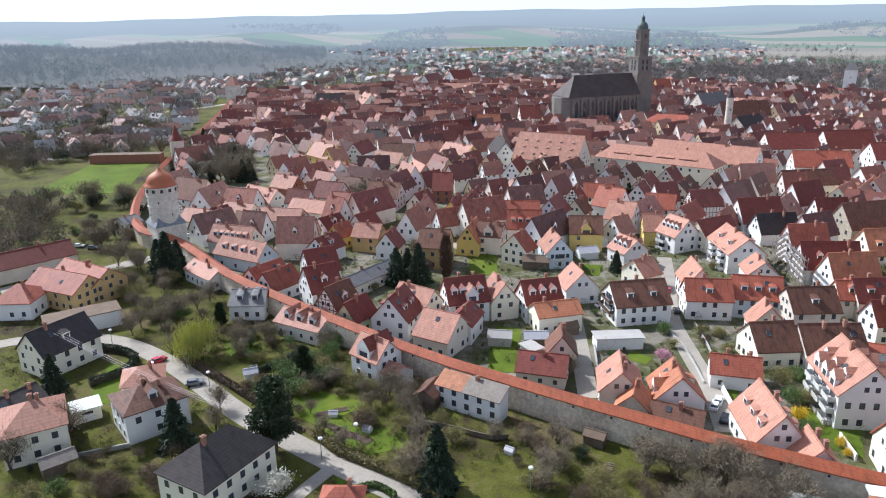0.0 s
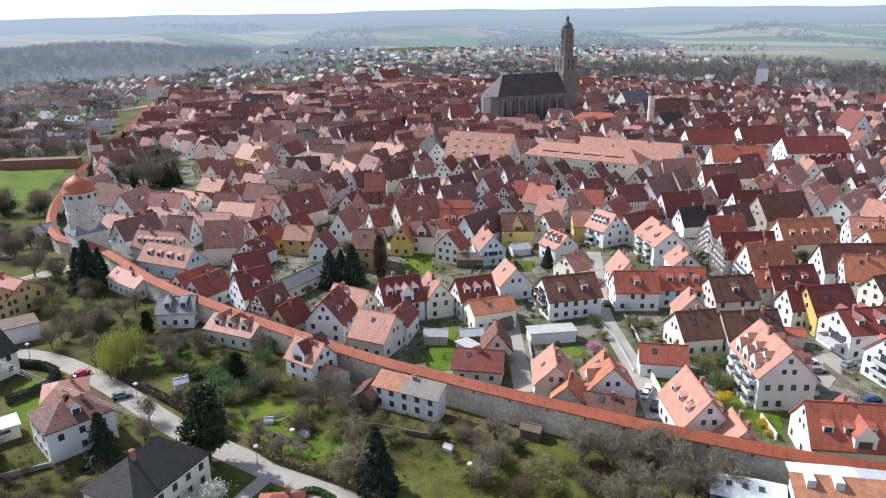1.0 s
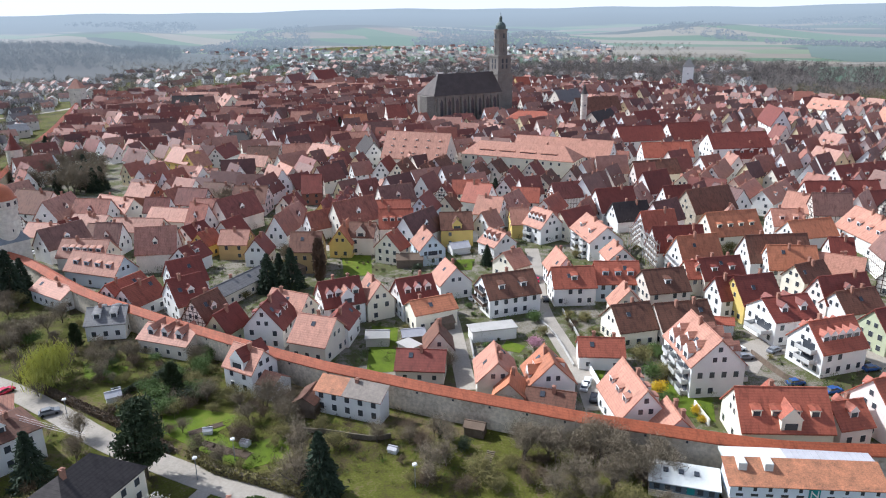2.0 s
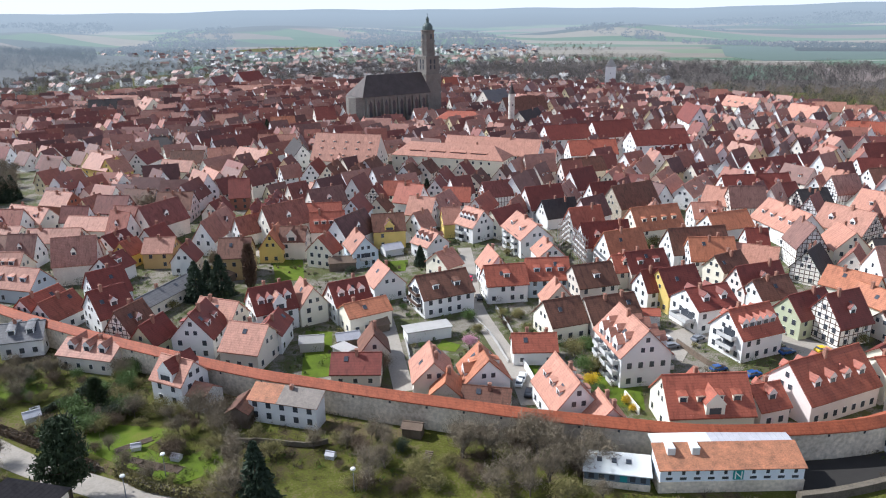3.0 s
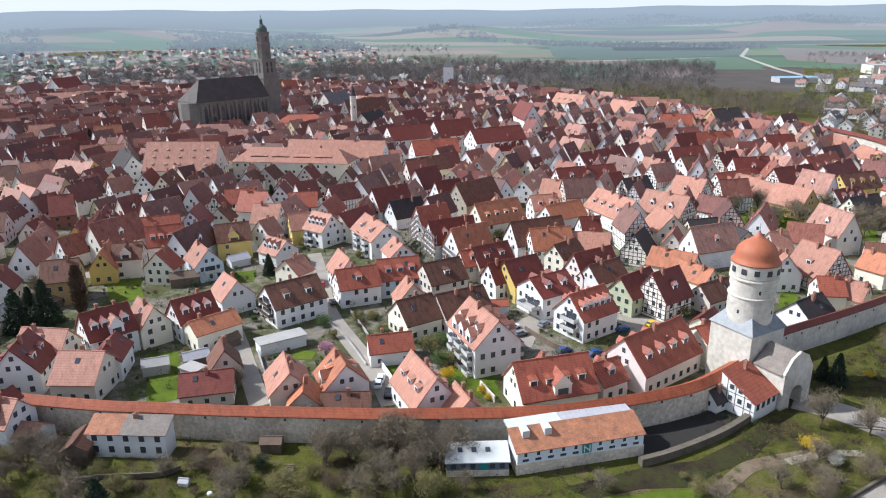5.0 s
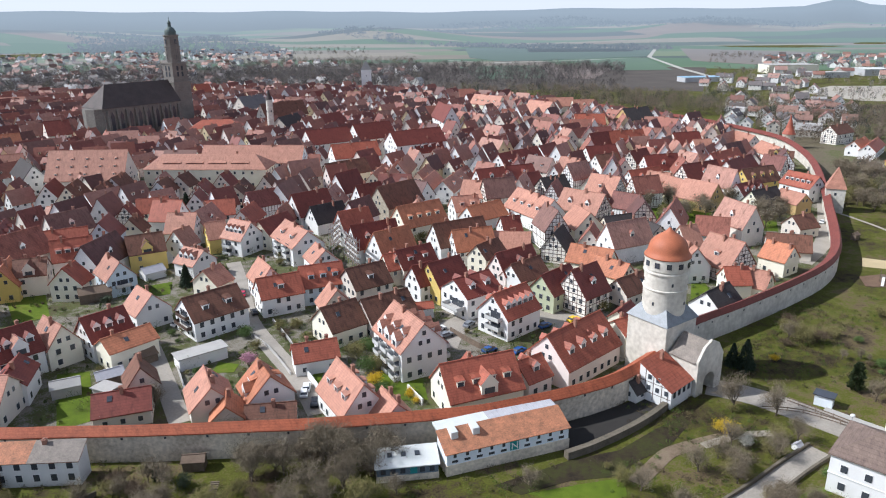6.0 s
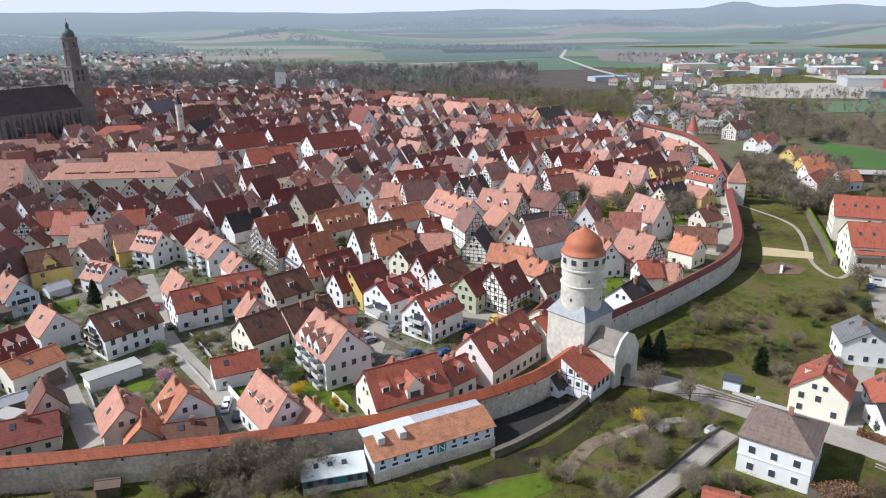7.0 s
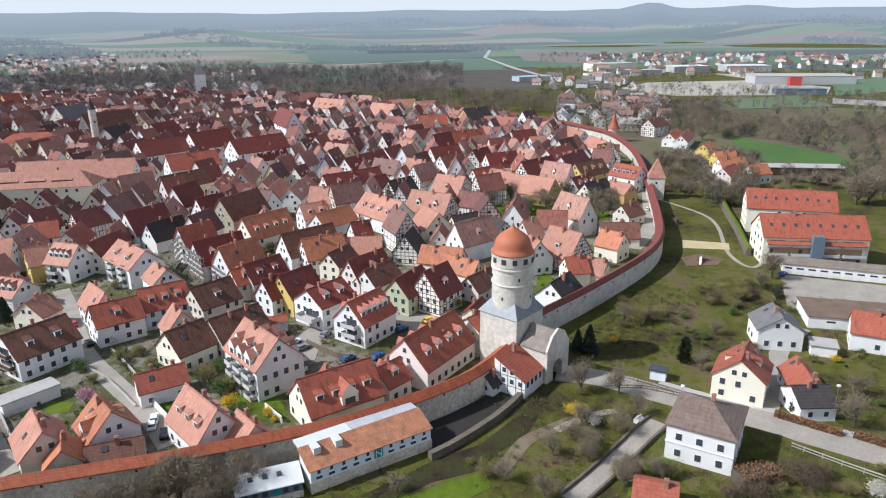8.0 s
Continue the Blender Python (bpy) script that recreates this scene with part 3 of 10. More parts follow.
# ---- gate tower ----
def gate_tower(cx, cy, base_w, base_h, r, top_z, rot, label):
    top = new("gate_tower")
    top.matrix_world = pose(cx, cy, 0, 0, 0, rot)
    tagged(top, label, "tower", "gate towers")
    PLACED.append((cx, cy, base_w / 2, base_w / 2, radians(rot)))
    h = top_z
    b = base_w / 2
    bm = bmesh.new()
    box(bm, -b, -b, -0.3, b, b, base_h)
    part("base", bm, LIME, top)
    bm = bmesh.new()
    v = [bm.verts.new(p) for p in ((-b - 0.4, -b - 0.4, base_h), (b + 0.4, -b - 0.4, base_h), (b + 0.4, b + 0.4, base_h), (-b - 0.4, b + 0.4, base_h))]
    w = [bm.verts.new((r * math.sqrt(2) * 0.72 * math.cos(a), r * math.sqrt(2) * 0.72 * math.sin(a), base_h + 3.2)) for a in (radians(225), radians(315), radians(45), radians(135))]
    for i in range(4):
        j = (i + 1) % 4
        bm.faces.new((v[i], v[j], w[j], w[i]))
    bm.faces.new(v[::-1])
    bm.faces.new(w)
    part("base_roof", bm, LEAD, top, "grey-blue sheet metal skirt roof")
    z0 = base_h
    zd = h - 6.9
    bm = bmesh.new()
    s = (zd - z0)
    lathe(bm, [(r, z0), (r, z0 + s * 0.48), (r + 0.22, z0 + s * 0.485), (r + 0.22, z0 + s * 0.50), (r, z0 + s * 0.505), (r, z0 + s * 0.74), (r + 0.28, z0 + s * 0.745),
               (r + 0.28, z0 + s * 0.765), (r + 0.05, z0 + s * 0.79), (r + 0.25, z0 + s * 0.8), (r + 0.25, zd)], 48)
    part("shaft", bm, LIME, top, "whitewashed round shaft with two string courses")
    bm = bmesh.new()
    R = r + 0.4
    lathe(bm, [(R * k_, zd + z_) for k_, z_ in ((1.0, -0.15), (0.99, 0.1), (0.90, 0.6), (0.855, 1.2), (0.835, 1.9), (0.78, 2.8), (0.66, 3.7), (0.50, 4.4), (0.33, 5.0), (0.19, 5.5), (0.10, 6.0), (0.05, 6.4), (0.02, 6.8))], 48)
    for f in bm.faces:
        f.smooth = True
    part("dome", bm, COPPER, top, "orange-red tiled dome")
    bm = bmesh.new()
    lathe(bm, [(0.12, zd + 6.2), (0.3, zd + 6.5), (0.12, zd + 6.8), (0.05, zd + 7.0), (0.04, zd + 8.6)], 10)
    part("finial", bm, LEAD, top)
    zw = z0 + s * 0.86
    bm = bmesh.new()
    box(bm, -0.55, -0.12, 0, 0.55, 0.15, 1.25, 0)
    me = bpy.data.meshes.new("tower_window")
    bm.to_mesh(me)
    bm.free()
    me.materials.append(PANE)
    for i in range(12):
        a = i * 30 + 12
        child("window", me, top, pose((r + 0.24) * math.cos(radians(a)), (r + 0.24) * math.sin(radians(a)), zw, 0, 0, a + 90))
    bm = bmesh.new()
    box(bm, -0.2, -0.1, 0, 0.2, 0.15, 0.8, 0)
    me = bpy.data.meshes.new("slit")
    bm.to_mesh(me)
    bm.free()
    me.materials.append(PANE)
    for i in range(9):
        a = i * 47
        child("loophole", me, top, pose(r * math.cos(radians(a)), r * math.sin(radians(a)), z0 + s * (0.25 + 0.33 * (i % 2)), 0, 0, a + 90))
    return top


gate_tower(131.4, 92.7, 11.0, 14.0, 4.9, 36.0, 0, "whitewashed round gate tower with an orange tiled dome")
gate_tower(-106.1, 255.5, 11.0, 10.0, 5.4, 31.5, 40, "pale round gate tower with a red tiled dome")


# ---- the church ----
church = new("church")
church.matrix_world = pose(161, 582, 0, 0, 0, 19)
tagged(church, "grey stone hall church with steep dark roof and tall tower", "church")
PLACED.append((128, 570, 48, 16, radians(19)))
STONE = material("church_stone", (0.19, 0.172, 0.152), 0.95, 0.3, 0.15, 0.3, 1.2)
CHROOF = material("church_roof_tiles", (0.075, 0.058, 0.052), 0.7, 0.3, 0.2, 0.3, 2.0)
bm = bmesh.new()
box(bm, -70, -13, -0.3, -8, 13, 24.8)
part("nave", bm, STONE, church)
bm = bmesh.new()
e = [bm.verts.new(p_) for p_ in ((-72, -14, 24.2), (-7.4, -14, 24.2), (-7.4, 14, 24.2), (-72, 14, 24.2))]
r0, r1 = bm.verts.new((-60, 0, 40)), bm.verts.new((-7.4, 0, 40))
for f in ((e[0], e[1], r1, r0), (e[2], e[3], r0, r1), (e[3], e[0], r0), (e[1], e[2], r1), (e[3], e[2], e[1], e[0])):
    bm.faces.new(f)
part("nave_roof", bm, CHROOF, church, "steep dark tiled roof")
bm = bmesh.new()
poly_prism(bm, [(-69.9, -11.5), (-69.9, 11.5), (-75, 8), (-77, 0), (-75, -8)], -0.3, 23.8)
bmesh.ops.recalc_face_normals(bm, faces=bm.faces)
part("choir", bm, STONE, church)
for i in range(9):
    for s in (-1, 1):
        bm = bmesh.new()
        box(bm, -0.7, -2.6, -0.3, 0.7, 0, 17)
        box(bm, -0.6, -1.4, 17, 0.6, 0, 22.5)
        b = part("buttress", bm, STONE, church)
        b.matrix_local = pose(-68 + i * 7.2, s * 13, 0, 0, 0, 0 if s < 0 else 180)
        if i < 8:
            bm = bmesh.new()
            poly_prism(bm, [(-1.3, 7), (1.3, 7), (1.3, 18.5), (0, 21.5), (-1.3, 18.5)], -0.15, 0.15)
            bmesh.ops.recalc_face_normals(bm, faces=bm.faces)
            w = part("window", bm, PANE, church)
            w.matrix_local = pose(-64.4 + i * 7.2, s * 13, 0, 90, 0, 0)
bm = bmesh.new()
box(bm, -7.5, -7.5, -0.3, 7.5, 7.5, 37.4)
part("tower", bm, STONE, church, "tall square stone tower")
for half, lo, hi in ((8.0, 37.4, 38.4), (6.9, 51.6, 52.6)):
    bm = bmesh.new()
    box(bm, -half, -half, lo, half, half, hi)
    part("string_course", bm, STONE, church)
bm = bmesh.new()
box(bm, -6.4, -6.4, 38.4, 6.4, 6.4, 51.6)
part("belfry", bm, STONE, church)
bm = bmesh.new()
lathe(bm, [(5.6, 52.6), (5.6, 64), (6.0, 64.2), (6.0, 64.9), (5.4, 65), (5.4, 72), (5.9, 72.3), (5.9, 73.4)], 8)
part("lantern", bm, STONE, church, "octagonal stone lantern storey")
bm = bmesh.new()
lathe(bm, [(4.3, 73.4), (4.3, 75.6), (4.0, 76.6), (2.9, 78.2), (1.4, 79.2), (1.2, 81.5), (1.5, 82.0), (0.9, 83.2), (0.2, 84.2), (0.1, 86.6)], 16)
part("lantern", bm, material("aged_copper", (0.09, 0.12, 0.11), 0.6, 0.3), church, "dark copper lantern cap")
for z0, n_ in ((42, 2), (46.5, 2), (55, 1), (59.5, 1), (66.5, 1)):
    for k in range(4):
        for j in range(n_):
            bm = bmesh.new()
            box(bm, -0.8, -0.1, 0, 0.8, 0.2, 3.6)
            r = 6.45 if z0 < 52 else 5.25
            a = k * 90
            off = (j - (n_ - 1) / 2) * 4
            m = pose(0, 0, z0, 0, 0, a) @ pose(off, -r, 0)
            w = part("window", bm, PANE, church)
            w.matrix_local = m


# ---- houses whose place is known ----
house(-13.8, 175.1, 71, 11.2, 10.5, 6, 12, "white", "dark_red", 2)
house(-8.7, 183.8, -37, 12.0, 8, 6, 10, "cream", "salmon", 0)
house(-1.6, 165.1, -32, 10.3, 12, 5, 10, "beige", "salmon", 0)
red_house = house(4.7, 185.1, 14, 11.5, 11, 6.5, 12, "white", "dark_red", 4)
house(4.3, 171.6, -111, 10.2, 7, 5.5, 8.5, "white", "dark_red", 0)
house(14.8, 186.5, -75, 9.8, 8, 6, 11, "cream", "salmon", 0)
house(25.9, 184.8, 13, 10.7, 10, 6, 11, "white", "dark_red", 3)
house(29.2, 175.6, 13, 12.2, 8, 5.5, 8, "cream", "orange", 0)
house(39.2, 197.2, -81, 9.7, 10, 5, 10, "white", "salmon", 0)
brown_house = house(52.9, 182.5, 8, 15.7, 12, 6, 11, "white", "brown", 2)
house(22.0, 147.6, -17, 11.3, 9, 3.5, 6.5, "beige", "dark_red", 0)
house(27.7, 156.8, -97, 7.5, 7, 3.5, 8, "beige", "brown", 0)
house(37.2, 136.9, -100, 10.6, 9, 5, 9.5, "beige", "salmon", 0)
house(38.6, 130.1, -111, 7.1, 6.5, 4, 7, "beige", "orange", 0)
white_gable = house(48.5, 133.6, -96, 9.2, 10, 4.5, 9.5, "white", "orange", 1)
house(46.4, 125.6, -28, 10.2, 6, 3, 5, "beige", "brown", 0)
house(61.5, 118.3, -95, 13.8, 10, 5, 11, "white", "salmon", 3)
house(65.5, 109.0, -98, 7.6, 8, 4, 8, "white", "salmon", 0)
house(65.2, 143.5, -16, 10.6, 7, 4, 7, "white", "red", 0)
house(78.1, 155.2, 3, 10.4, 11, 5, 10, "cream", "brown", 0)
house(91.3, 153.4, -1, 14.3, 11, 5, 10, "beige", "brown", 0)
house(84.1, 169.7, -101, 7.0, 9, 4, 9, "beige", "salmon", 0)
apartment = house(84.8, 131.1, -97, 16.1, 12, 8, 14, "white", "salmon", 3)
house(73.3, 184.0, -8, 12.3, 10, 6, 10.5, "white", "red", 1)
house(74.4, 196.4, -94, 11.6, 8, 6, 11, "white", "salmon", 0)
shop_house = house(87.3, 184.2, -13, 12.8, 10, 6, 11, "pale_blue", "red", 3)
house(97.6, 175.2, -0, 12.5, 11, 6, 11, "beige", "brown", 1)
house(112.2, 182.1, -6, 7.0, 8, 6, 10, "cream", "red", 2)
house(119.0, 180.9, 1, 13.5, 9, 6, 11, "beige", "dark_red", 2)
house(120.9, 197.3, 3, 14.3, 12, 5, 13, "white", "orange", 0)
house(120.3, 208.5, -5, 17.3, 10, 6, 13, "white", "dark_red", 2)
house(117.9, 162.3, 3, 12.0, 11, 6, 12, "yellow", "dark_red", 0)
house(111.7, 165.2, 2, 7.0, 8, 6, 11, "white", "dark_red", 0)
terrace_house = house(118.0, 148.8, 2, 12.9, 12, 7, 11, "white", "dark_red", 2)
cream_house = house(117.7, 131.7, 6, 12.8, 11, 6.5, 12, "white", "red", 5)
wall_house = house(86.6, 106.9, -14, 17.1, 12, 5, 11, "cream", "red", 4)
house(99.6, 104.2, 0, 7.0, 8, 4.5, 8, "pink", "red", 1)
house(115.3, 105.4, 7, 20.4, 13, 5.5, 12, "pink", "red", 4)
house(140.3, 137.0, 10, 13.8, 9, 6, 11, "green", "dark_red", 0)
house(145.0, 130.2, 5, 11.2, 11, 6, 13, "timber", "dark_red", 1)
house(140.9, 150.9, 5, 12.6, 9, 5.5, 10, "white", "brown", 0)
house(141.6, 157.0, 2, 15.2, 9, 6, 12, "pink", "dark_red", 1)
house(171.0, 166.7, 29, 11.5, 9, 5, 11, "timber", "slate", 0)
house(169.7, 149.6, -67, 14.4, 10, 4.5, 9, "cream", "orange", 0)
house(167.2, 138.4, -84, 12.1, 8, 4, 8, "cream", "orange", 0)
house(143.8, 173.0, 13, 11.4, 8, 6, 10, "cream", "brown", 0)
house(145.8, 191.9, -7, 20.3, 11, 6, 13, "white", "brown", 0)
house(145.2, 183.2, -17, 14.5, 10, 6, 12, "white", "orange", 0)
house(157.6, 176.7, -44, 13.5, 10, 5, 10, "beige", "salmon", 0)
house(170.9, 192.5, -20, 7.3, 9, 5, 10, "white", "dark_red", 0)
house(-38.4, 197.7, 29, 9.5, 13, 6, 12, "white", "dark_red", 1)
house(-41.2, 214.3, 27, 10.0, 12, 6, 12, "white", "dark_red", 0)
house(-31.3, 184.6, 53, 9.4, 9, 5, 11, "timber", "brown", 2)
house(-25.3, 176.6, 57, 9.0, 7.5, 5, 9.5, "green", "dark_red", 0)
house(-26.1, 210.1, 54, 22.7, 8, 4, 6, "beige", "grey", 0)
house(-43.1, 239.1, 55, 10.1, 9, 5, 9, "white", "dark_red", 2)
house(-39.8, 254.9, 51, 7.4, 8, 5, 9, "yellow", "red", 0)
house(-32.1, 266.5, 55, 10.2, 9, 5, 10, "white", "dark_red", 0)
house(-28.8, 250.1, -15, 10.2, 9, 6, 10, "ochre", "salmon", 0)
house(-20.2, 240.4, 75, 8.8, 8, 5, 10, "white", "dark_red", 0)
house(-3.6, 230.8, -12, 10.2, 11, 8, 13, "ochre", "brown", 0)
house(9.6, 245.7, 73, 13.5, 8, 5.5, 11, "yellow", "orange", 0)
pink_house = house(16.6, 245.4, -17, 9.2, 10, 7, 11, "beige", "brown", 1)
house(25.4, 231.4, 52, 7.0, 10, 6, 11, "cream", "red", 0)
blue_house = house(37.8, 230.0, -84, 12.3, 9, 6, 11, "pale_blue", "salmon", 0)
yellow_house = house(51.5, 247.7, -6, 11.8, 11, 7, 12, "yellow", "brown", 1)
house(64.1, 246.9, 28, 7.0, 9, 7, 12, "white", "salmon", 0)
house(69.7, 264.6, -36, 10.7, 12, 7, 13, "white", "salmon", 0)
house(63.0, 230.2, -67, 9.4, 10, 5, 9, "white", "salmon", 3)
house(61.5, 207.4, 28, 7.3, 10, 5, 9, "cream", "salmon", 0)
balcony_house = house(84.7, 244.0, -67, 10.2, 11, 6.5, 12, "white", "salmon", 4)
house(77.6, 251.8, -8, 7.0, 10, 6, 11, "yellow", "salmon", 0)
house(90.6, 284.3, -21, 11.6, 11, 6, 11, "white", "red", 0)
house(95.9, 266.9, 49, 15.3, 9, 6, 11, "white", "red", 0)
house(98.0, 245.8, 25, 15.7, 10, 6, 11, "cream", "dark_red", 0)
house(30.3, 258.2, -8, 12.8, 10, 6, 12, "pink", "red", 4)
house(30.0, 276.4, -10, 16.5, 10, 6, 11, "white", "red", 0)
house(44.3, 275.3, 64, 13.9, 10, 7, 13, "pale_blue", "dark_red", 0)
house(57.8, 301.1, 57, 7.0, 9, 5, 11, "timber", "dark_red", 0)
house(55.8, 283.0, 58, 8.7, 9, 5, 10, "cream", "brown", 0)
house(71.0, 289.0, -42, 11.9, 12, 6, 13, "white", "red", 0)
house(68.8, 305.5, -16, 12.6, 10, 6, 11, "cream", "red", 0)
house(88.3, 307.2, 61, 11.0, 8, 6, 11, "white", "dark_red", 0)
house(38.2, 364.4, 69, 17.6, 9.5, 6, 12, "white", "dark_red", 0)
house(46.1, 355.7, 65, 18.6, 9.5, 6, 12, "cream", "brown", 1)
house(56.5, 343.7, 58, 15.3, 9.5, 6, 12, "cream", "brown", 1)
house(66.2, 355.0, 49, 12.5, 11, 7, 13, "white", "brown", 0)
house(82.8, 341.6, 52, 11.7, 9.5, 6, 11, "white", "brown", 0)
house(94.3, 348.2, 48, 11.0, 10, 6, 11, "beige", "brown", 0)
house(96.3, 325.7, 59, 13.7, 9, 6, 11, "timber", "dark_red", 0)
house(110.2, 334.5, 51, 10.7, 10, 6, 12, "beige", "dark_red", 0)
house(109.5, 312.4, 58, 19.8, 10, 6, 11, "cream", "brown", 1)
house(122.7, 311.4, 52, 9.9, 11, 6, 13, "beige", "brown", 0)
house(121.5, 262.8, 5, 16.6, 13, 6, 14, "white", "dark_red", 0)
house(122.8, 250.3, 5, 14.9, 10, 5, 11, "white", "slate", 0)
house(148.9, 281.3, 20, 14.5, 11, 8, 16, "white", "dark_red", 0)
house(148.3, 260.3, 1, 12.2, 11, 7, 14, "white", "dark_red", 0)
house(155.9, 249.9, 12, 21.3, 13, 7, 15, "stone", "brown", 0)
house(148.4, 221.4, 1, 19.9, 12, 6, 13, "cream", "orange", 4)
house(123.3, 228.7, 2, 13.1, 10, 6, 13, "white", "red", 0)
pair_house = house(98.2, 225.1, -91, 19.4, 12, 7, 12, "white", "salmon", 2)
house(97.9, 205.9, -98, 10.2, 9, 5, 9, "white", "salmon", 0)
house(196.3, 359.7, -10, 27.7, 14, 7, 14, "white", "red", 0)
house(170.6, 322.8, 5, 24.6, 12, 6, 12, "cream", "brown", 0)
house(230.5, 346.3, -4, 33.5, 16, 13, 20, "white", "dark_red", 0)
house(234.8, 341.0, -7, 18.1, 13, 8, 15, "white", "dark_red", 3)
house(177.2, 299.4, 45, 25.8, 9, 6, 11, "cream", "salmon", 2)
house(185.5, 299.7, 49, 33.3, 9, 6, 11, "cream", "salmon", 0)
house(197.4, 308.9, 47, 28.2, 10, 6, 12, "white", "salmon", 0)
house(194.0, 284.8, 42, 22.3, 9, 6, 11, "cream", "salmon", 0)
house(187.7, 270.2, 40, 20.8, 10, 6, 11, "timber", "salmon", 0)
house(195.9, 263.1, 36, 28.2, 10, 6, 11, "white", "salmon", 2)
house(191.1, 239.1, -57, 10.7, 12, 7, 13, "timber", "salmon", 0)
house(175.0, 226.0, -16, 11.4, 10, 6, 11, "white", "salmon", 2)
house(175.8, 214.3, 3, 18.0, 10, 5, 10, "white", "orange", 0)
house(257.7, 285.2, 9, 33.2, 12, 6, 13, "white", "dark_red", 5)
house(225.1, 258.7, -10, 31.9, 11, 6, 12, "white", "dark_red", 3)
house(195.2, 204.5, -98, 25.4, 14, 6, 13, "white", "salmon", 4)
house(227.3, 227.2, -3, 14.2, 11, 6, 12, "timber", "slate", 0)
house(232.1, 247.1, 2, 10.3, 9, 5, 10, "white", "dark_red", 0)
house(237.4, 204.1, -75, 13.7, 14, 8, 15, "timber", "salmon", 1)
house(210.8, 192.0, -78, 18.9, 13, 7, 14, "timber", "salmon", 2)
house(195.4, 178.1, -112, 13.4, 12, 6, 12, "cream", "salmon", 0)
house(203.9, 168.3, -15, 12.0, 12, 4, 10, "cream", "slate", 0)
house(211.5, 159.2, -102, 12.0, 9, 4, 8, "beige", "slate", 0)
house(266.4, 246.7, -118, 20.2, 11, 6, 11, "white", "salmon", 0)
house(267.4, 256.0, -78, 9.2, 10, 6, 12, "white", "salmon", 0)
house(303.4, 266.6, -12, 19.8, 12, 6, 13, "white", "dark_red", 0)
house(334.1, 295.2, -5, 16.2, 11, 6, 14, "white", "dark_red", 0)
house(353.5, 290.7, -18, 24.3, 13, 6, 14, "white", "red", 2)
house(293.8, 253.8, -9, 14.6, 12, 5, 11, "white", "brown", 0)
house(313.5, 248.2, 4, 15.2, 10, 6, 12, "timber", "dark_red", 0)
house(306.4, 227.7, -19, 19.7, 11, 6, 13, "white", "dark_red", 1)
house(278.5, 215.7, -6, 20.4, 10, 5, 11, "white", "red", 2)
house(273.4, 197.6, -104, 26.6, 13, 5, 11, "cream", "salmon", 1)
house(-51.1, 431.0, 69, 20.1, 11, 6, 12, "white", "dark_red", 0)
house(-45.5, 485.6, -18, 13.1, 11, 6, 11, "beige", "slate", 0)
house(-8.2, 417.4, -1, 15.8, 13, 6, 13, "timber", "salmon", 0)
house(-27.5, 426.4, -11, 18.3, 12, 5, 11, "beige", "brown", 0)
house(-31.5, 403.0, -35, 19.6, 9, 5, 10, "cream", "salmon", 0)
house(-38.4, 389.6, 8, 12.2, 9, 6, 10, "beige", "brown", 0)
house(-22.5, 364.1, 63, 12.5, 9, 6, 10, "beige", "brown", 1)
house(-13.2, 369.7, -69, 19.2, 9, 5, 10, "beige", "salmon", 0)
house(-0.6, 326.4, -4, 9.0, 15, 6, 13, "brick", "dark_red", 0)
house(-52.7, 370.7, -19, 10.3, 9, 5, 10, "pink", "salmon", 2)
house(-42.1, 323.4, -26, 14.5, 13, 6, 12, "beige", "brown", 0)
house(-27.2, 312.7, -15, 14.9, 13, 6, 12, "pink", "brown", 0)
house(-10.5, 305.0, 59, 11.0, 9, 4, 9, "beige", "dark_red", 2)
house(4.2, 289.3, 76, 16.0, 8, 5, 10, "yellow", "dark_red", 0)
house(12.0, 294.2, 76, 25.6, 9, 6, 11, "white", "dark_red", 3)
house(19.2, 286.5, 72, 12.4, 8, 5, 9, "white", "slate", 0)
house(34.4, 411.3, -86, 30.4, 12, 8, 15, "white", "slate", 0)
house(9.4, 409.1, -45, 21.8, 12, 8, 13, "yellow", "salmon", 0)
house(25.6, 461.7, 0, 23.4, 12, 6, 12, "cream", "salmon", 0)
house(-62.6, 399.8, 44, 10.7, 13, 7, 14, "yellow", "salmon", 0)
house(33.7, 323.5, -53, 7.0, 9, 4, 9, "cream", "salmon", 0)
house(167.4, 101.3, 4, 11.5, 10, 5.5, 10, "white", "slate", 0)
house(189.0, 109.3, -36, 7.0, 9, 5, 9, "cream", "red", 0)
house(194.4, 104.8, -76, 7.0, 9, 4, 8, "cream", "salmon", 0)
house(218.9, 112.1, -90, 9.0, 9, 5.5, 10, "cream", "orange", 0)
house(237.0, 118.9, -55, 14.2, 10, 3.5, 8, "beige", "brown", 0)
house(202.0, 121.1, -97, 13.5, 13, 5, 13, "timber", "salmon", 1)
house(189.4, 125.3, -120, 7.6, 10, 6, 12, "white", "salmon", 0)
house(210.0, 141.6, -15, 7.0, 10, 5, 11, "beige", "salmon", 0)
house(160.1, 125.8, 2, 11.6, 8, 4, 8, "beige", "brown", 0)
house(144.1, 114.2, 18, 8.9, 5, 4, 6, "cream", "dark_red", 0)
house(132.9, 104.4, -5, 7.8, 8, 6.5, 9, "cream", "red", 0)
house(117.6, 87.2, 2, 7.0, 4, 2.6, 4.5, "white", "slate", 0)
home_a = house(296.7, 76.0, -65, 32.4, 16, 10, 16, "cream", "red", 0)
home_b = house(262.2, 59.3, -57, 34.0, 16, 10, 16, "cream", "red", 0)
house(184.8, 45.9, -148, 10.1, 11, 5.5, 9, "white", "grey", 0)
house(152.6, 43.3, -169, 10.9, 11, 6, 10.5, "cream", "red", 1)
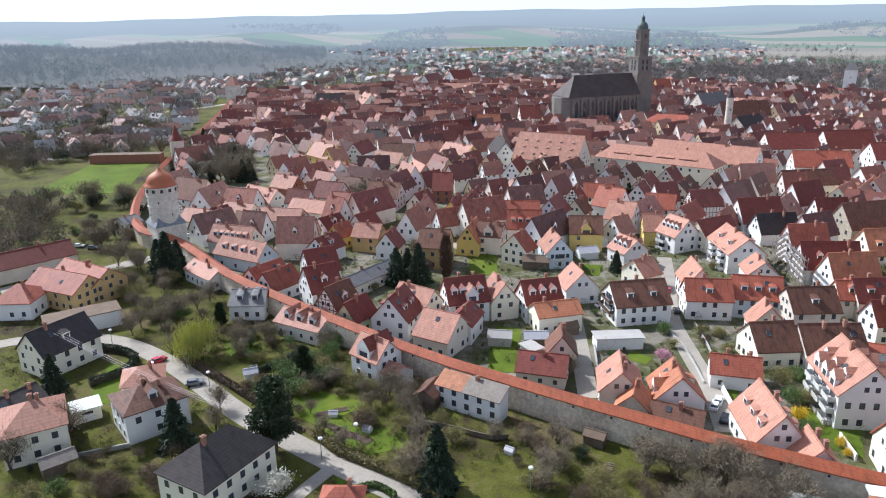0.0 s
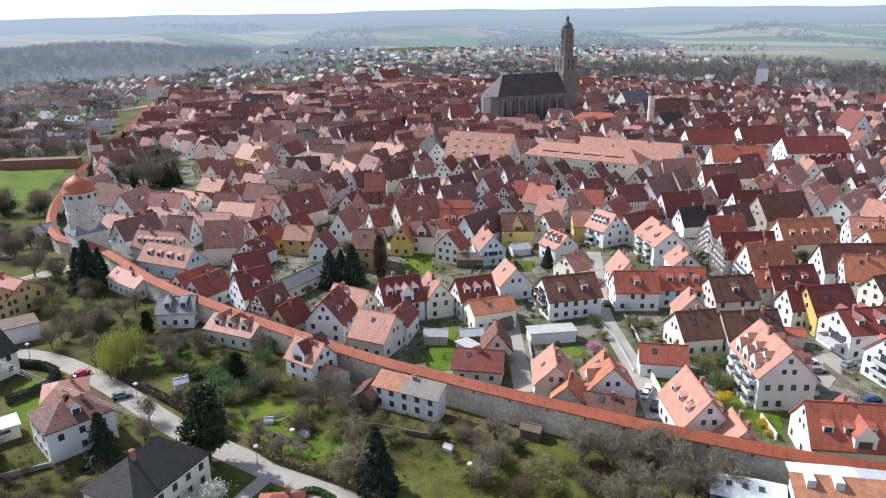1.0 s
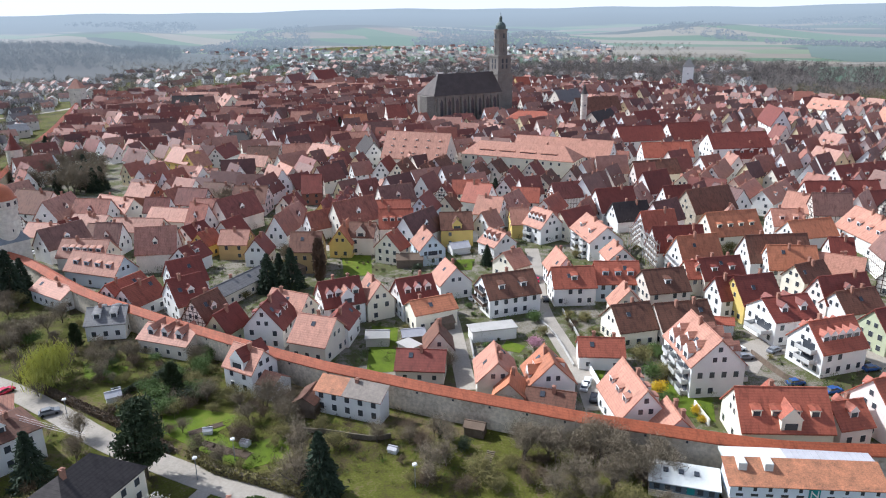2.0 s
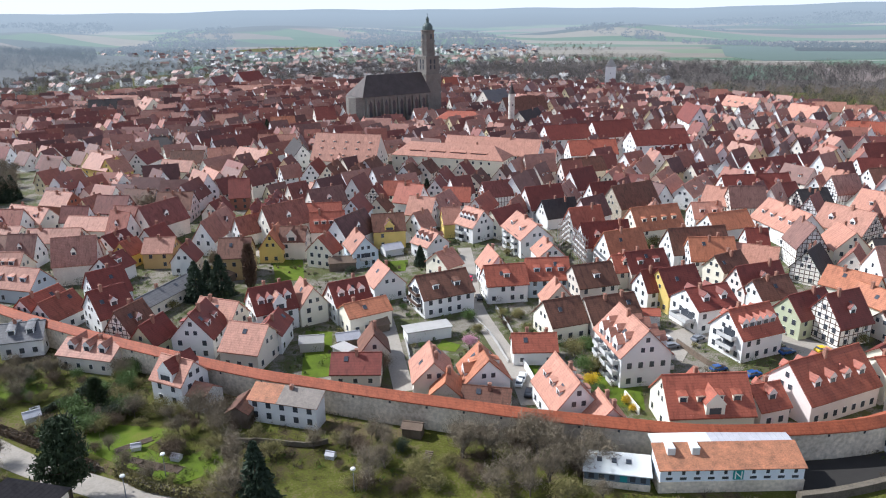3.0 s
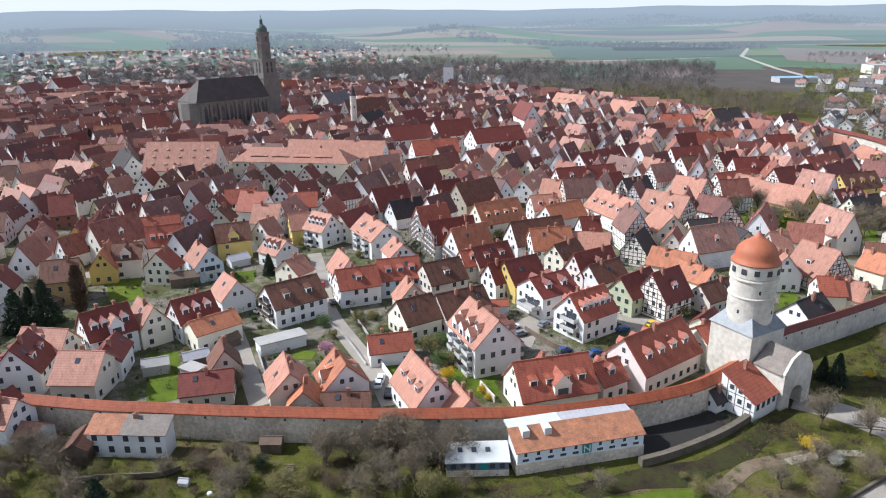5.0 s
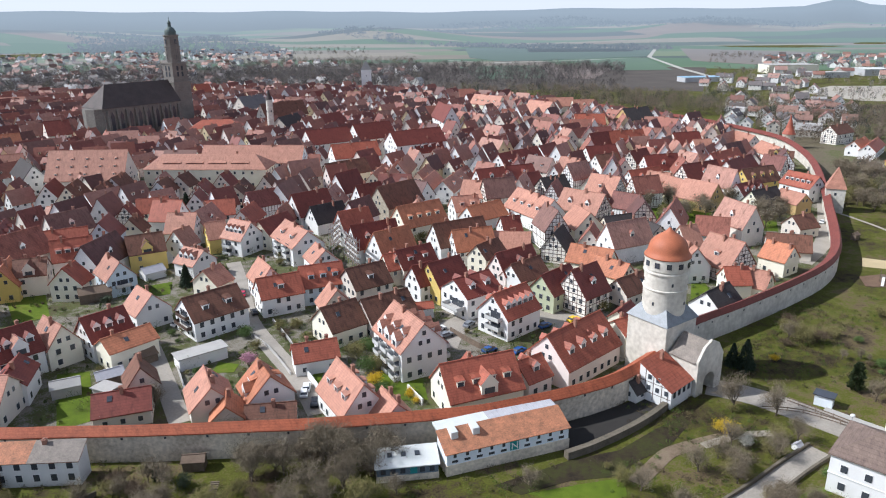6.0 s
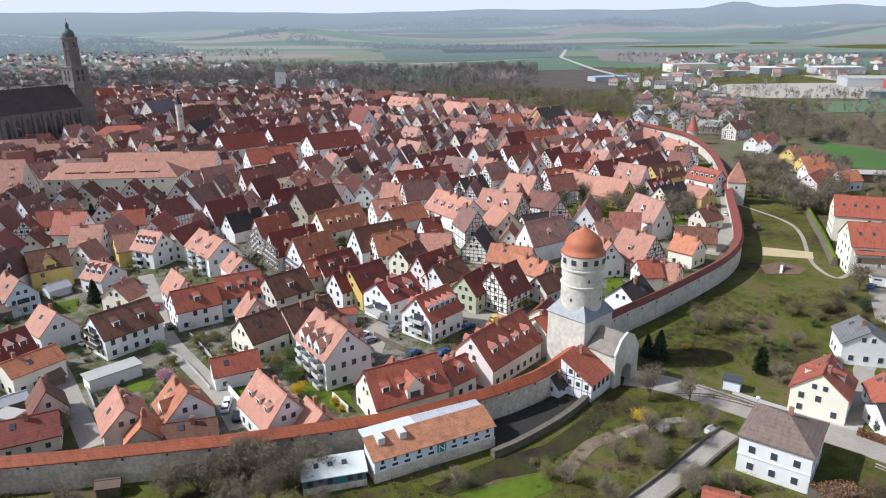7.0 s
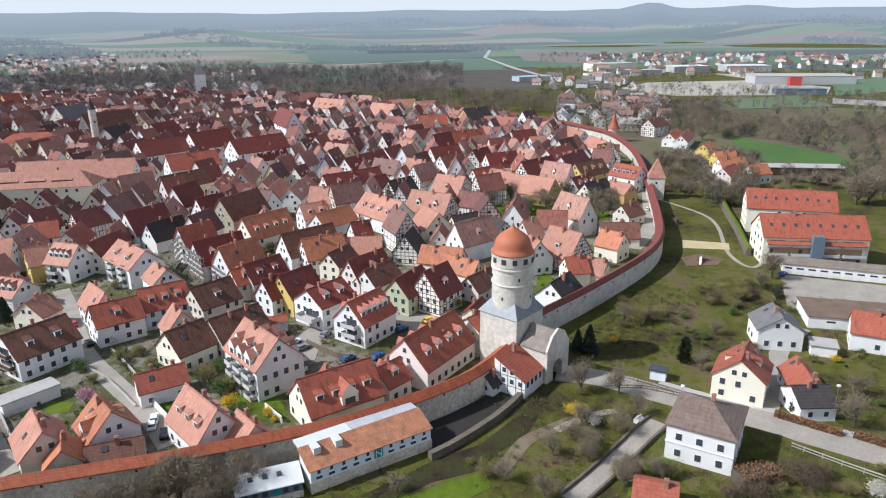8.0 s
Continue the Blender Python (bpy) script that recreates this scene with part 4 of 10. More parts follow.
villa = house(125.4, 40.7, -79, 12.4, 13.4, 7.5, 10.8, "white", "taupe", 0, hip=True)
house(198.8, 25.1, -75, 12.3, 10, 5, 9, "white", "red", 0)
house(154.0, 29.5, -47, 7.8, 9, 3.5, 6, "white", "slate", 0)
house(160.8, 32.5, -148, 11.6, 7, 3.5, 6.5, "white", "red", 0)
house(101.5, 39.9, -68, 7.0, 9, 3.5, 6, "white", "red", 0)
house(364.3, 124.7, 1, 16.8, 9, 5, 9, "pink", "red", 0)
house(376.2, 114.2, -30, 11.6, 9, 5, 9, "white", "orange", 0)
house(427.4, 160.4, -2, 13.8, 9, 5, 9, "yellow", "orange", 0)
house(405.6, 142.2, -36, 12.7, 9, 5, 9, "yellow", "orange", 0)
house(386.7, 131.4, -35, 16.2, 9, 5, 9, "white", "orange", 0)
house(459.4, 196.7, 10, 23.4, 9, 5, 9, "white", "orange", 0)
house(459.3, 188.9, 15, 33.1, 9, 5, 9, "white", "red", 0)
house(490.9, 225.0, -3, 20.6, 11, 7, 12, "timber", "brown", 0)
house(321.3, 158.9, -100, 16.1, 11, 7, 12, "white", "red", 5)
house(296.2, 149.8, -103, 12.7, 9, 5, 9, "ochre", "salmon", 0)
house(336.6, 210.1, 4, 27.0, 12, 7, 14, "white", "red", 3)
house(324.5, 194.0, 8, 27.7, 12, 7, 14, "white", "dark_red", 0)
house(318.8, 180.3, -10, 20.9, 11, 6, 12, "yellow", "brown", 3)
house(298.9, 199.1, -6, 23.8, 11, 7, 14, "timber", "dark_red", 1)
house(294.0, 169.6, -2, 17.1, 9, 5, 10, "white", "dark_red", 3)
house(271.1, 178.4, -87, 15.7, 14, 5, 12, "ochre", "salmon", 0)
house(277.0, 205.1, -67, 11.5, 13, 5, 11, "cream", "salmon", 0)
house(287.1, 158.1, -5, 16.8, 11, 4, 10, "cream", "slate", 0)
house(374.9, 199.6, -63, 12.4, 9, 8, 11, "yellow", "brown", 2)
house(265.6, 129.6, -15, 9.6, 9, 4, 8, "beige", "brown", 0)
slate_house = house(-97.9, 160.1, 60, 14.9, 11, 6, 11, "cream", "slate", 1)
house(-63.7, 130.8, 39, 12.7, 11, 6.5, 9.2, "white", "brown", 1, hip=True)
house(-42.6, 109.0, 60, 16.7, 12, 6, 11, "cream", "slate", 0, hip=True)
house(-83.9, 123.2, 30, 11.3, 13, 6.5, 10, "cream", "salmon", 0, hip=True)
house(-70.2, 143.5, 19, 8.7, 9, 4.5, 7, "white", "salmon", 0, hip=True)
house(-93.3, 132.4, 61, 9.7, 8, 4.5, 7, "beige", "slate", 0)
house(-117.6, 202.0, -25, 21.2, 12, 6, 10, "ochre", "red", 0)
house(-114.1, 209.0, -31, 22.0, 12, 6, 10, "ochre", "red", 0)
house(-127.0, 193.8, 2, 11.2, 12, 5, 9, "white", "red", 0, hip=True)
house(-145.3, 229.4, 46, 28.6, 12, 5, 9, "beige", "dark_red", 0)
house(-78.7, 216.8, -44, 16.8, 8, 4, 6.5, "white", "salmon", 0)
house(-57.6, 190.0, -1, 10.0, 10, 4.5, 7.5, "white", "grey", 2)
house(-38.5, 174.9, -31, 15.3, 9, 4, 6.5, "beige", "salmon", 3)
house(-78.8, 250.2, -20, 17.6, 10, 5, 10, "beige", "salmon", 6)
house(-70.4, 232.5, -31, 20.9, 10, 5, 10, "pale_blue", "salmon", 4)
house(-57.6, 208.8, 55, 12.8, 9, 5, 9, "white", "red", 0)
house(-52.5, 203.6, 53, 11.3, 9, 4.5, 9, "white", "red", 0)
house(-116.7, 318.1, -29, 19.4, 14, 6, 14, "white", "brown", 0)
house(-102.6, 280.8, -23, 12.3, 10, 5, 9, "cream", "salmon", 0)
house(-94.7, 284.1, 46, 7.4, 9, 5, 9, "white", "dark_red", 2)
house(-129.3, 274.3, 54, 7.2, 9, 6, 8, "cream", "grey", 0)
house(-76.9, 335.7, -34, 14.2, 10, 6, 11, "brick", "salmon", 0)
house(-84.0, 315.2, -39, 21.3, 10, 5, 10, "beige", "salmon", 3)
house(-87.6, 289.8, -24, 15.3, 10, 5, 9, "cream", "salmon", 0)
house(-81.4, 278.0, -21, 10.1, 9, 4, 8, "beige", "brown", 0)
house(-67.8, 279.3, -16, 19.6, 10, 5, 9, "beige", "salmon", 0)
house(-58.0, 293.2, -25, 17.9, 10, 5, 9, "beige", "salmon", 0)
house(-55.9, 254.9, -5, 14.3, 10, 5, 10, "beige", "salmon", 5)
house(-45.8, 266.1, 51, 10.4, 9, 5, 9, "white", "dark_red", 2)
shutter_house = house(-17.5, 150.9, -42, 8.9, 8, 6, 10, "white", "salmon", 0)
house(-72.9, 703.3, -70, 27.8, 17, 8, 17, "cream", "salmon", 2)
house(-113.3, 725.7, -2, 29.1, 16, 6, 15, "yellow", "slate", 0)
house(-111.8, 786.3, -23, 46.7, 12, 6, 13, "cream", "salmon", 0)
house(24.4, 958.5, 44, 37.8, 22, 9, 22, "white", "dark_red", 0)
house(-13.3, 954.8, 70, 52.9, 15, 7, 18, "white", "dark_red", 0)
house(-50.1, 952.8, 6, 24.1, 14, 7, 16, "yellow", "salmon", 3)
house(39.7, 860.1, -16, 84.0, 12, 6, 12, "pink", "salmon", 0)
house(69.8, 566.2, 3, 15.9, 18, 8, 17, "beige", "dark_red", 0)
house(35.7, 546.7, 1, 17.5, 13, 6, 13, "white", "orange", 0)
house(6.9, 513.1, 12, 25.4, 12, 6, 13, "white", "dark_red", 2)
house(-4.7, 571.5, -11, 16.4, 12, 7, 14, "yellow", "salmon", 0)
house(-46.9, 489.2, 18, 12.2, 12, 5, 11, "beige", "slate", 0)
house(20.4, 466.1, -9, 12.5, 12, 6, 12, "beige", "salmon", 0)
house(-68.6, 407.6, -49, 21.8, 14, 8, 15, "yellow", "salmon", 0)
house(165.7, 509.1, -26, 35.4, 18, 10, 15, "cream", "red", 0, hip=True)
house(231.4, 542.9, 6, 38.5, 16, 10, 20, "beige", "brown", 0)
house(231.9, 613.3, 21, 27.1, 18, 10, 20, "beige", "grey", 0)
house(202.7, 633.1, 61, 36.1, 13, 6, 14, "white", "dark_red", 0)
house(300.7, 689.9, 57, 33.6, 14, 8, 18, "white", "dark_red", 0)
house(322.8, 671.5, 18, 21.6, 14, 6, 14, "beige", "dark_red", 0)
house(254.8, 823.1, 11, 17.6, 13, 8, 16, "ochre", "red", 0)
house(213.4, 490.9, 38, 29.5, 18, 7, 16, "beige", "slate", 0)
house(242.6, 480.4, 22, 23.0, 16, 7, 16, "white", "dark_red", 0)
house(207.2, 416.0, -0, 30.1, 17, 7, 15, "white", "dark_red", 0)
house(236.8, 408.9, 0, 28.0, 18, 8, 17, "white", "dark_red", 0)
house(375.2, 261.8, -20, 18.0, 14, 6, 14, "timber", "dark_red", 0)
house(439.4, 354.0, -6, 26.1, 16, 8, 16, "ochre", "slate", 0)
house(396.3, 360.8, -37, 22.1, 12, 7, 14, "cream", "red", 0)
house(417.5, 435.6, -86, 26.0, 16, 7, 16, "beige", "salmon", 0)
house(422.6, 511.3, -82, 34.9, 14, 7, 15, "cream", "salmon", 4)
house(473.4, 440.1, -26, 19.7, 12, 6, 13, "cream", "salmon", 3)
house(470.3, 466.1, -32, 24.7, 12, 6, 13, "cream", "salmon", 0)
house(400.4, 251.0, 13, 28.4, 11, 6, 12, "white", "salmon", 0)
house(375.5, 250.4, -28, 11.0, 11, 6, 11, "white", "salmon", 0)
house(410.6, 243.4, -117, 20.9, 11, 6, 12, "pink", "salmon", 0)
house(391.0, 215.3, -125, 23.9, 11, 6, 11, "white", "salmon", 0)
house(301.3, 413.3, -111, 35.9, 12, 14, 24, "white", "dark_red", 0)
house(113.7, 366.2, -39, 64.6, 18, 9.5, 16, "cream", "salmon", 0, hip=True)
house(140.4, 371.9, -40, 56.2, 16, 9, 17, "white", "salmon", 0)
house(-19.2, 101.6, -2, 7.0, 5.5, 2.6, 4.6, "white", "red", 0, hip=True)


# ---- the houses between, row by row ----
def plain_house(L, W, eave, ridge, dormers):
    bm = bmesh.new()
    gable_walls(bm, L, W, eave, ridge)
    top = part("house", bm, FAR_WALL)
    bm = bmesh.new()
    gable_roof(bm, L, W, eave, ridge)
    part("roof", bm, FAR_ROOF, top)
    if (L, W) in ((14, 10),):
        part("timber_frame", timber_frame(L, W, eave, ridge), BEAM, top)
    child("chimney", CHIMNEY, top, pose(L * 0.2, 0.5, ridge, 0, 0, 45))
    for s in (-1, 1):
        for yy in (-W * 0.22, W * 0.22):
            child("window", WIN["mid"], top, pose(s * L / 2, yy, eave - 1.9, 0, 0, 90 * s))
        child("window", WIN["small"], top, pose(s * L / 2, 0, eave + 0.7, 0, 0, 90 * s))
        if dormers:
            child("dormer", FAR_DORMER, top, pose(0, s * (W / 2 * 0.7), eave + (ridge - eave) * 0.25, 0, 0, 0 if s < 0 else 180))
    return top


class Joined:
    """Many far houses as one mesh: walls, roofs, dark windows and chimneys, each an island of its own."""

    def __init__(self):
        self.v, self.f, self.m = [], [], []

    def add(self, pts, faces, mat, M):
        k = len(self.v)
        self.v += [tuple(M @ Vector(p)) for p in pts]
        self.f += [tuple(i + k for i in q) for q in faces]
        self.m += [mat] * len(faces)

    def box(self, x0, y0, z0, x1, y1, z1, mat, M):
        self.add([(x, y, z) for z in (z0, z1) for x, y in ((x0, y0), (x1, y0), (x1, y1), (x0, y1))],
                 [(4, 5, 6, 7), (0, 1, 5, 4), (1, 2, 6, 5), (2, 3, 7, 6), (3, 0, 4, 7)], mat, M)

    def house(self, x, y, rot, L, W, eave, ridge, windows=True, base=-0.3):
        M = pose(x, y, base, 0, 0, rot)
        a, b = L / 2, W / 2
        self.add([(-a, -b, 0), (a, -b, 0), (a, b, 0), (-a, b, 0), (-a, -b, eave), (a, -b, eave), (a, b, eave), (-a, b, eave), (-a, 0, ridge - 0.2), (a, 0, ridge - 0.2)],
                 [(0, 1, 5, 4), (2, 3, 7, 6), (1, 2, 6, 9, 5), (3, 0, 4, 8, 7)], 0, M)
        s = (ridge - eave) / b
        e, lo, g = b + 0.45, eave - 0.45 * s, a + 0.35
        self.add([(-g, -e, lo), (g, -e, lo), (g, 0, ridge), (-g, 0, ridge), (g, e, lo), (-g, e, lo), (-g, -e, lo - 0.25), (g, -e, lo - 0.25), (g, 0, ridge - 0.28), (-g, 0, ridge - 0.28), (g, e, lo - 0.25), (-g, e, lo - 0.25)],
                 [(0, 1, 2, 3), (4, 5, 3, 2), (7, 6, 9, 8), (11, 10, 8, 9), (1, 7, 8, 2), (2, 8, 10, 4), (6, 0, 3, 9), (9, 3, 5, 11), (6, 7, 1, 0), (10, 11, 5, 4)], 1, M)
        self.box(L * 0.2 - 0.35, 0.2, ridge - 1.2, L * 0.2 + 0.35, 0.9, ridge + 1.0, 3, M)
        if windows and int(x * 7 + y * 3) % 5 < 2:          # a pair of dormers on each slope
            for sgn in (-1, 1):
                for xx in (-L * 0.22, L * 0.2):
                    zz = eave + (ridge - eave) * 0.3
                    y0 = sgn * (ridge - zz) / s
                    y1 = sgn * max(0.3, (ridge - zz - 1.9) / s)
                    self.box(xx - 0.7, min(y0, y1), zz - 0.6, xx + 0.7, max(y0, y1), zz + 1.1, 0, M)
                    self.box(xx - 0.45, min(y0, y0 + sgn * 0.06), zz + 0.1, xx + 0.45, max(y0, y0 + sgn * 0.06), zz + 0.85, 2, M)
                    self.box(xx - 0.95, min(y0 + sgn * 0.25, y1), zz + 1.1, xx + 0.95, max(y0 + sgn * 0.25, y1), zz + 1.35, 1, M)
        if windows:
            for sgn in (-1, 1):
                x0, x1 = (a - 0.1, a + 0.05) if sgn > 0 else (-a - 0.05, -a + 0.1)
                for yy in (-W * 0.24, W * 0.24):
                    for zz in (eave - 1.9, eave - 4.6):
                        if zz > 0.5:
                            self.box(x0, yy - 0.5, zz, x1, yy + 0.5, zz + 1.3, 2, M)
                self.box(x0, -0.45, eave + 0.8, x1, 0.45, eave + 2.0, 2, M)
                y0, y1 = (b - 0.1, b + 0.05) if sgn > 0 else (-b - 0.05, -b + 0.1)
                for xx in (-L * 0.3, 0, L * 0.3):
                    self.box(xx - 0.5, y0, eave - 1.9, xx + 0.5, y1, eave - 0.6, 2, M)

    def done(self, name, mats, label, category):
        me = bpy.data.meshes.new(name)
        me.from_pydata(self.v, [], self.f)
        for m in mats:
            me.materials.append(m)
        me.polygons.foreach_set("material_index", self.m)
        me.update()
        return tagged(new(name, me), label, category, kind="stuff")


FAR_DORMER = dormer_mesh("gable", FAR_WALL, FAR_ROOF)
rng = random.Random(11)
KINDS = [(13, 9, 5.5, 11.5, 0), (16, 11, 6.5, 13.5, 1), (11, 8.5, 5.8, 11, 0), (19, 11, 6.5, 13.5, 1), (14, 10, 7.5, 14, 0), (12, 10, 5, 12, 1)]
protos = []
for k in KINDS:
    p = plain_house(*k)
    tagged(p, "gabled old-town house with a clay-tiled roof", "house", "houses of the town")
    protos.append(p)
used = [False] * len(protos)
inner = [(x * 0.97 + 170 * 0.03, y * 0.97 + 500 * 0.03) for x, y in TOWN]
rows_of_houses = Joined()
KNOWN = [q for q in PLACED if q[2] < 40]
# squares, streets and gardens that stay open: x, y, radius
OPEN = [(18, 232, 15), (14, 164, 14), (80, 122, 13), (48, 222, 10), (50, 160, 10), (70, 160, 8), (35, 160, 7), (62, 190, 6), (132, 118, 12), (110, 138, 9), (165, 345, 16), (24, 345, 12), (262, 165, 30), (185, 120, 14),
        (200, 400, 12), (-75, 235, 10), (-10, 250, 8), (95, 180, 10), (90, 218, 9), (120, 190, 6), (250, 120, 8), (300, 148, 12), (84, 368, 8), (102, 353, 9), (120, 338, 9), (49, 369, 8), (60, 361, 8), (38, 376, 8), (-115, 330, 26), (-112, 366, 28), (-122, 400, 24), (-128, 430, 20), (290, 145, 8), (230, 110, 8)]
for ring in range(62):
    for col in range(66):
        u, v = -330 + col * 13.2, 150 + ring * 14.0
        x = u + 14 * math.sin(v * 0.02) + rng.uniform(-2.5, 2.5)
        y = v + 12 * math.sin(u * 0.017) + rng.uniform(-2.5, 2.5)
        pick, sway, swap = rng.choice((0, 0, 1, 1, 2, 3)), rng.uniform(-8, 8), rng.random() < 0.36
        i = rng.randrange(len(KINDS))
        k, kz, skip = rng.uniform(0.78, 1.0), rng.uniform(0.86, 1.12), rng.random()
        if not inside(x, y, inner) or skip < 0.06:
            continue
        L, W, eave, ridge, _ = KINDS[i]
        if math.hypot(x, y) < 238:
            continue
        near4 = sorted(KNOWN, key=lambda q: (q[0] - x) ** 2 + (q[1] - y) ** 2)[:4]
        turn = math.degrees(near4[pick][4]) + sway + 90 * swap          # rows follow the neighbours
        if x > -20 and skip < 0.66:          # gables in the middle of the town mostly look south-west
            turn = 33 + 2.2 * sway
        if any(math.hypot(x - a, y - b) < r for a, b, r in OPEN) or not clear(x, y, 5.4):
            continue
        if y < 318 - 0.25 * x:
            m = pose(x, y, 0, 0, 0, turn) @ Matrix.Diagonal((k, k, kz, 1))
            if used[i]:
                again(protos[i], m)
            else:
                used[i] = True
                protos[i].matrix_world = m
        else:
            rows_of_houses.house(x, y, turn, L * k, W * k, eave * kz, ridge * kz)
        PLACED.append((x, y, L * 0.36, W * 0.36, radians(turn)))
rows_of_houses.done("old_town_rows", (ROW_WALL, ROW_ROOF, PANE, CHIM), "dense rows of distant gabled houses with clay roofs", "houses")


# ---- roads, paths, lawns ----
ROAD_A = [(-130.1, 158.4), (-121.0, 171.7), (-107.5, 175.1), (-94.8, 174.2), (-83.3, 168.8), (-70.4, 158.6), (-58.0, 146.6), (-45.2, 133.4), (-31.9, 122.5), (-21.7, 114.6), (-10.4, 106.5), (-0.4, 99.1)]
PATH_A = [(-30.6, 101.4), (-26.5, 108.3), (-22.0, 115.3)]
ROAD_B = [(-107.4, 244.4), (-114.2, 238.4), (-122.3, 229.7), (-132.8, 223.4), (-145.1, 211.8)]
ST1 = [(35.8, 193.2), (35.2, 177.9), (32.7, 154.9), (30.8, 137.8)]
ST2 = [(77.0, 233.6), (70.8, 209.5), (62.8, 180.8), (60.3, 156.5), (59.2, 139.8), (56.1, 123.3)]
ST3 = [(9.8, 183.5), (17.5, 185.0), (23.3, 187.7)]
ST4 = [(128.8, 133.4), (134.8, 123.2), (133.2, 108.6), (132.6, 99.8)]
ST5 = [(132.9, 349.7), (148.3, 339.3), (165.5, 350.8), (193.0, 396.4), (215.6, 447.6)]
ST6 = [(15.7, 338.1), (28.5, 350.9), (35.9, 379.9)]
ST7 = [(1.8, 253.2), (10.7, 247.2), (20.0, 245.0), (33.6, 243.3)]
ST8 = [(331.4, 153.1), (290.7, 131.9), (261.3, 118.2), (233.5, 111.1)]
ST9 = [(96.1, 133.8), (104.7, 141.1), (113.8, 143.3), (121.8, 146.3)]
ROAD_C = [(133.5, 80.4), (137.9, 71.2), (139.9, 59.2), (141.5, 46.6), (143.8, 35.3), (144.6, 24.4), (146.2, 9.8)]
PATH_C = [(128.8, 51.9), (120.3, 52.1), (107.9, 51.9), (94.5, 52.3)]
ROAD_D = [(142.8, 35.6), (157.0, 37.1), (170.8, 39.8), (180.2, 42.9), (198.7, 42.6)]
PATH_D = [(310.5, 137.2), (298.2, 111.6), (282.8, 98.3), (250.6, 81.8), (241.4, 69.7), (266.3, 71.0)]
PATH_E = [(112.1, 66.7), (121.1, 64.5), (127.1, 61.0)]
ROAD_E = [(548.4, 266.4), (462.3, 194.2), (391.1, 146.3), (338.2, 115.4)]
YARD = [(239.3, 60.8), (252.7, 24.4), (234.4, 21.6), (210.9, 49.8)]
SAND = [(255.9, 101.6), (262.8, 86.3), (255.4, 83.2), (246.4, 97.4)]
PLAY = [(235.4, 93.3), (244.1, 89.7), (243.0, 81.0), (235.8, 80.2), (227.9, 88.0)]
RUIN = [(330.4, 116.0), (298.6, 99.4), (279.8, 89.1), (252.5, 75.5)]
FIELD = [(518.7, 180.5), (483.2, 98.3), (452.8, 88.4), (434.9, 139.5)]
L1 = [(8.0, 248.5), (18.6, 241.7), (16.8, 218.5), (7.7, 220.5)]
L2 = [(12.9, 178.2), (19.8, 175.1), (15.8, 150.3), (8.9, 150.5)]
L3 = [(46.7, 160.9), (50.5, 156.5), (47.9, 153.1), (43.7, 156.1)]
L4 = [(75.1, 131.4), (85.9, 128.3), (78.3, 113.9), (71.0, 118.8)]
L5 = [(43.5, 228.4), (54.0, 226.9), (50.2, 216.0), (43.1, 217.6)]
L6 = [(61.4, 141.3), (65.3, 139.6), (61.3, 134.2)]
L7 = [(227.9, 179.6), (262.8, 136.5), (301.8, 160.8), (267.4, 204.0)]
L8 = [(210.8, 138.7), (158.3, 103.1), (178.5, 106.1), (196.2, 126.5)]
TERR = [(87.4, 80.1), (93.5, 79.2), (101.7, 78.8), (109.4, 79.0), (116.3, 79.9), (124.3, 81.6)]
# courtyard outline, widened so its dark sheet covers the shaded ground
COURT = [(90.6, 90.4), (89.6, 81.0), (101.7, 79.6), (118.5, 80.6), (117.1, 86.1), (112.0, 86.7), (101.3, 88.0)]

PAVED = [("road", ROAD_A, 5.4, -0.2), ("path", PATH_A, 3.0, -0.21), ("road", ROAD_B, 7.0, -0.2), ("street", ST1, 4.6, 0.0), ("street", ST2, 5.0, 0.004), ("street", ST3, 4.5, 0.008), ("street", ST4, 11.0, 0.0),
         ("street", ST5, 12.0, 0.0), ("street", ST6, 12.0, 0.0), ("street", ST7, 6.0, 0.0), ("street", ST8, 6.0, 0.0), ("street", ST9, 9.0, 0.0), ("road", ROAD_C, 8.0, -0.2), ("road", ROAD_D, 4.5, -0.196),
         ("path", PATH_D, 1.4, -0.2), ("road", ROAD_E, 6.0, -0.2)]
for name, line, width, z in PAVED:
    strip(name, smooth(line, 5), width, z, ASPHALT, "pale grey asphalt %s" % name, name, 0.2)
    PLACED.extend((x, y, width / 2, width / 2, 0.0) for x, y in smooth(line, 8))
PLACED.extend((x, y, 2.5, 2.5, 0.0) for x, y in smooth(PATH_C, 8))
strip("pavement", [(x + 5.0, y) for x, y in smooth(ROAD_C[2:], 4)], 1.8, -0.1, CONCRETE, "pale raised pavement beside the road", "pavement", 0.25)
strip("gravel_path", smooth(PATH_E, 5), 2.0, -0.21, ground_material("pale_trodden_gravel", [(0.16, 0.13, 0.085), (0.30, 0.26, 0.20), (0.36, 0.32, 0.26), (0.20, 0.17, 0.11)], 0.3, 1.4, 0.3), "pale trodden gravel path in the meadow", "path", 0.15)
BRIDGE = material("old_masonry", (0.14, 0.118, 0.088), 0.95, 0.35, 0.5, 0.5, 3.0)
for side in (-2.3, 2.3):
    bm = bmesh.new()
    loft(bm, ribbon(smooth(PATH_C, 4), [(side + 0.25, -0.35), (side + 0.25, 0.5), (side - 0.25, 0.5), (side - 0.25, -0.35)]))
    tagged(part("parapet", bm, BRIDGE), "weathered stone parapet beside the lane", "parapet", kind="structure")
strip("lane", smooth(PATH_C, 4), 4.0, -0.15, ASPHALT, "pale paved lane between stone parapets", "lane", 0.2)
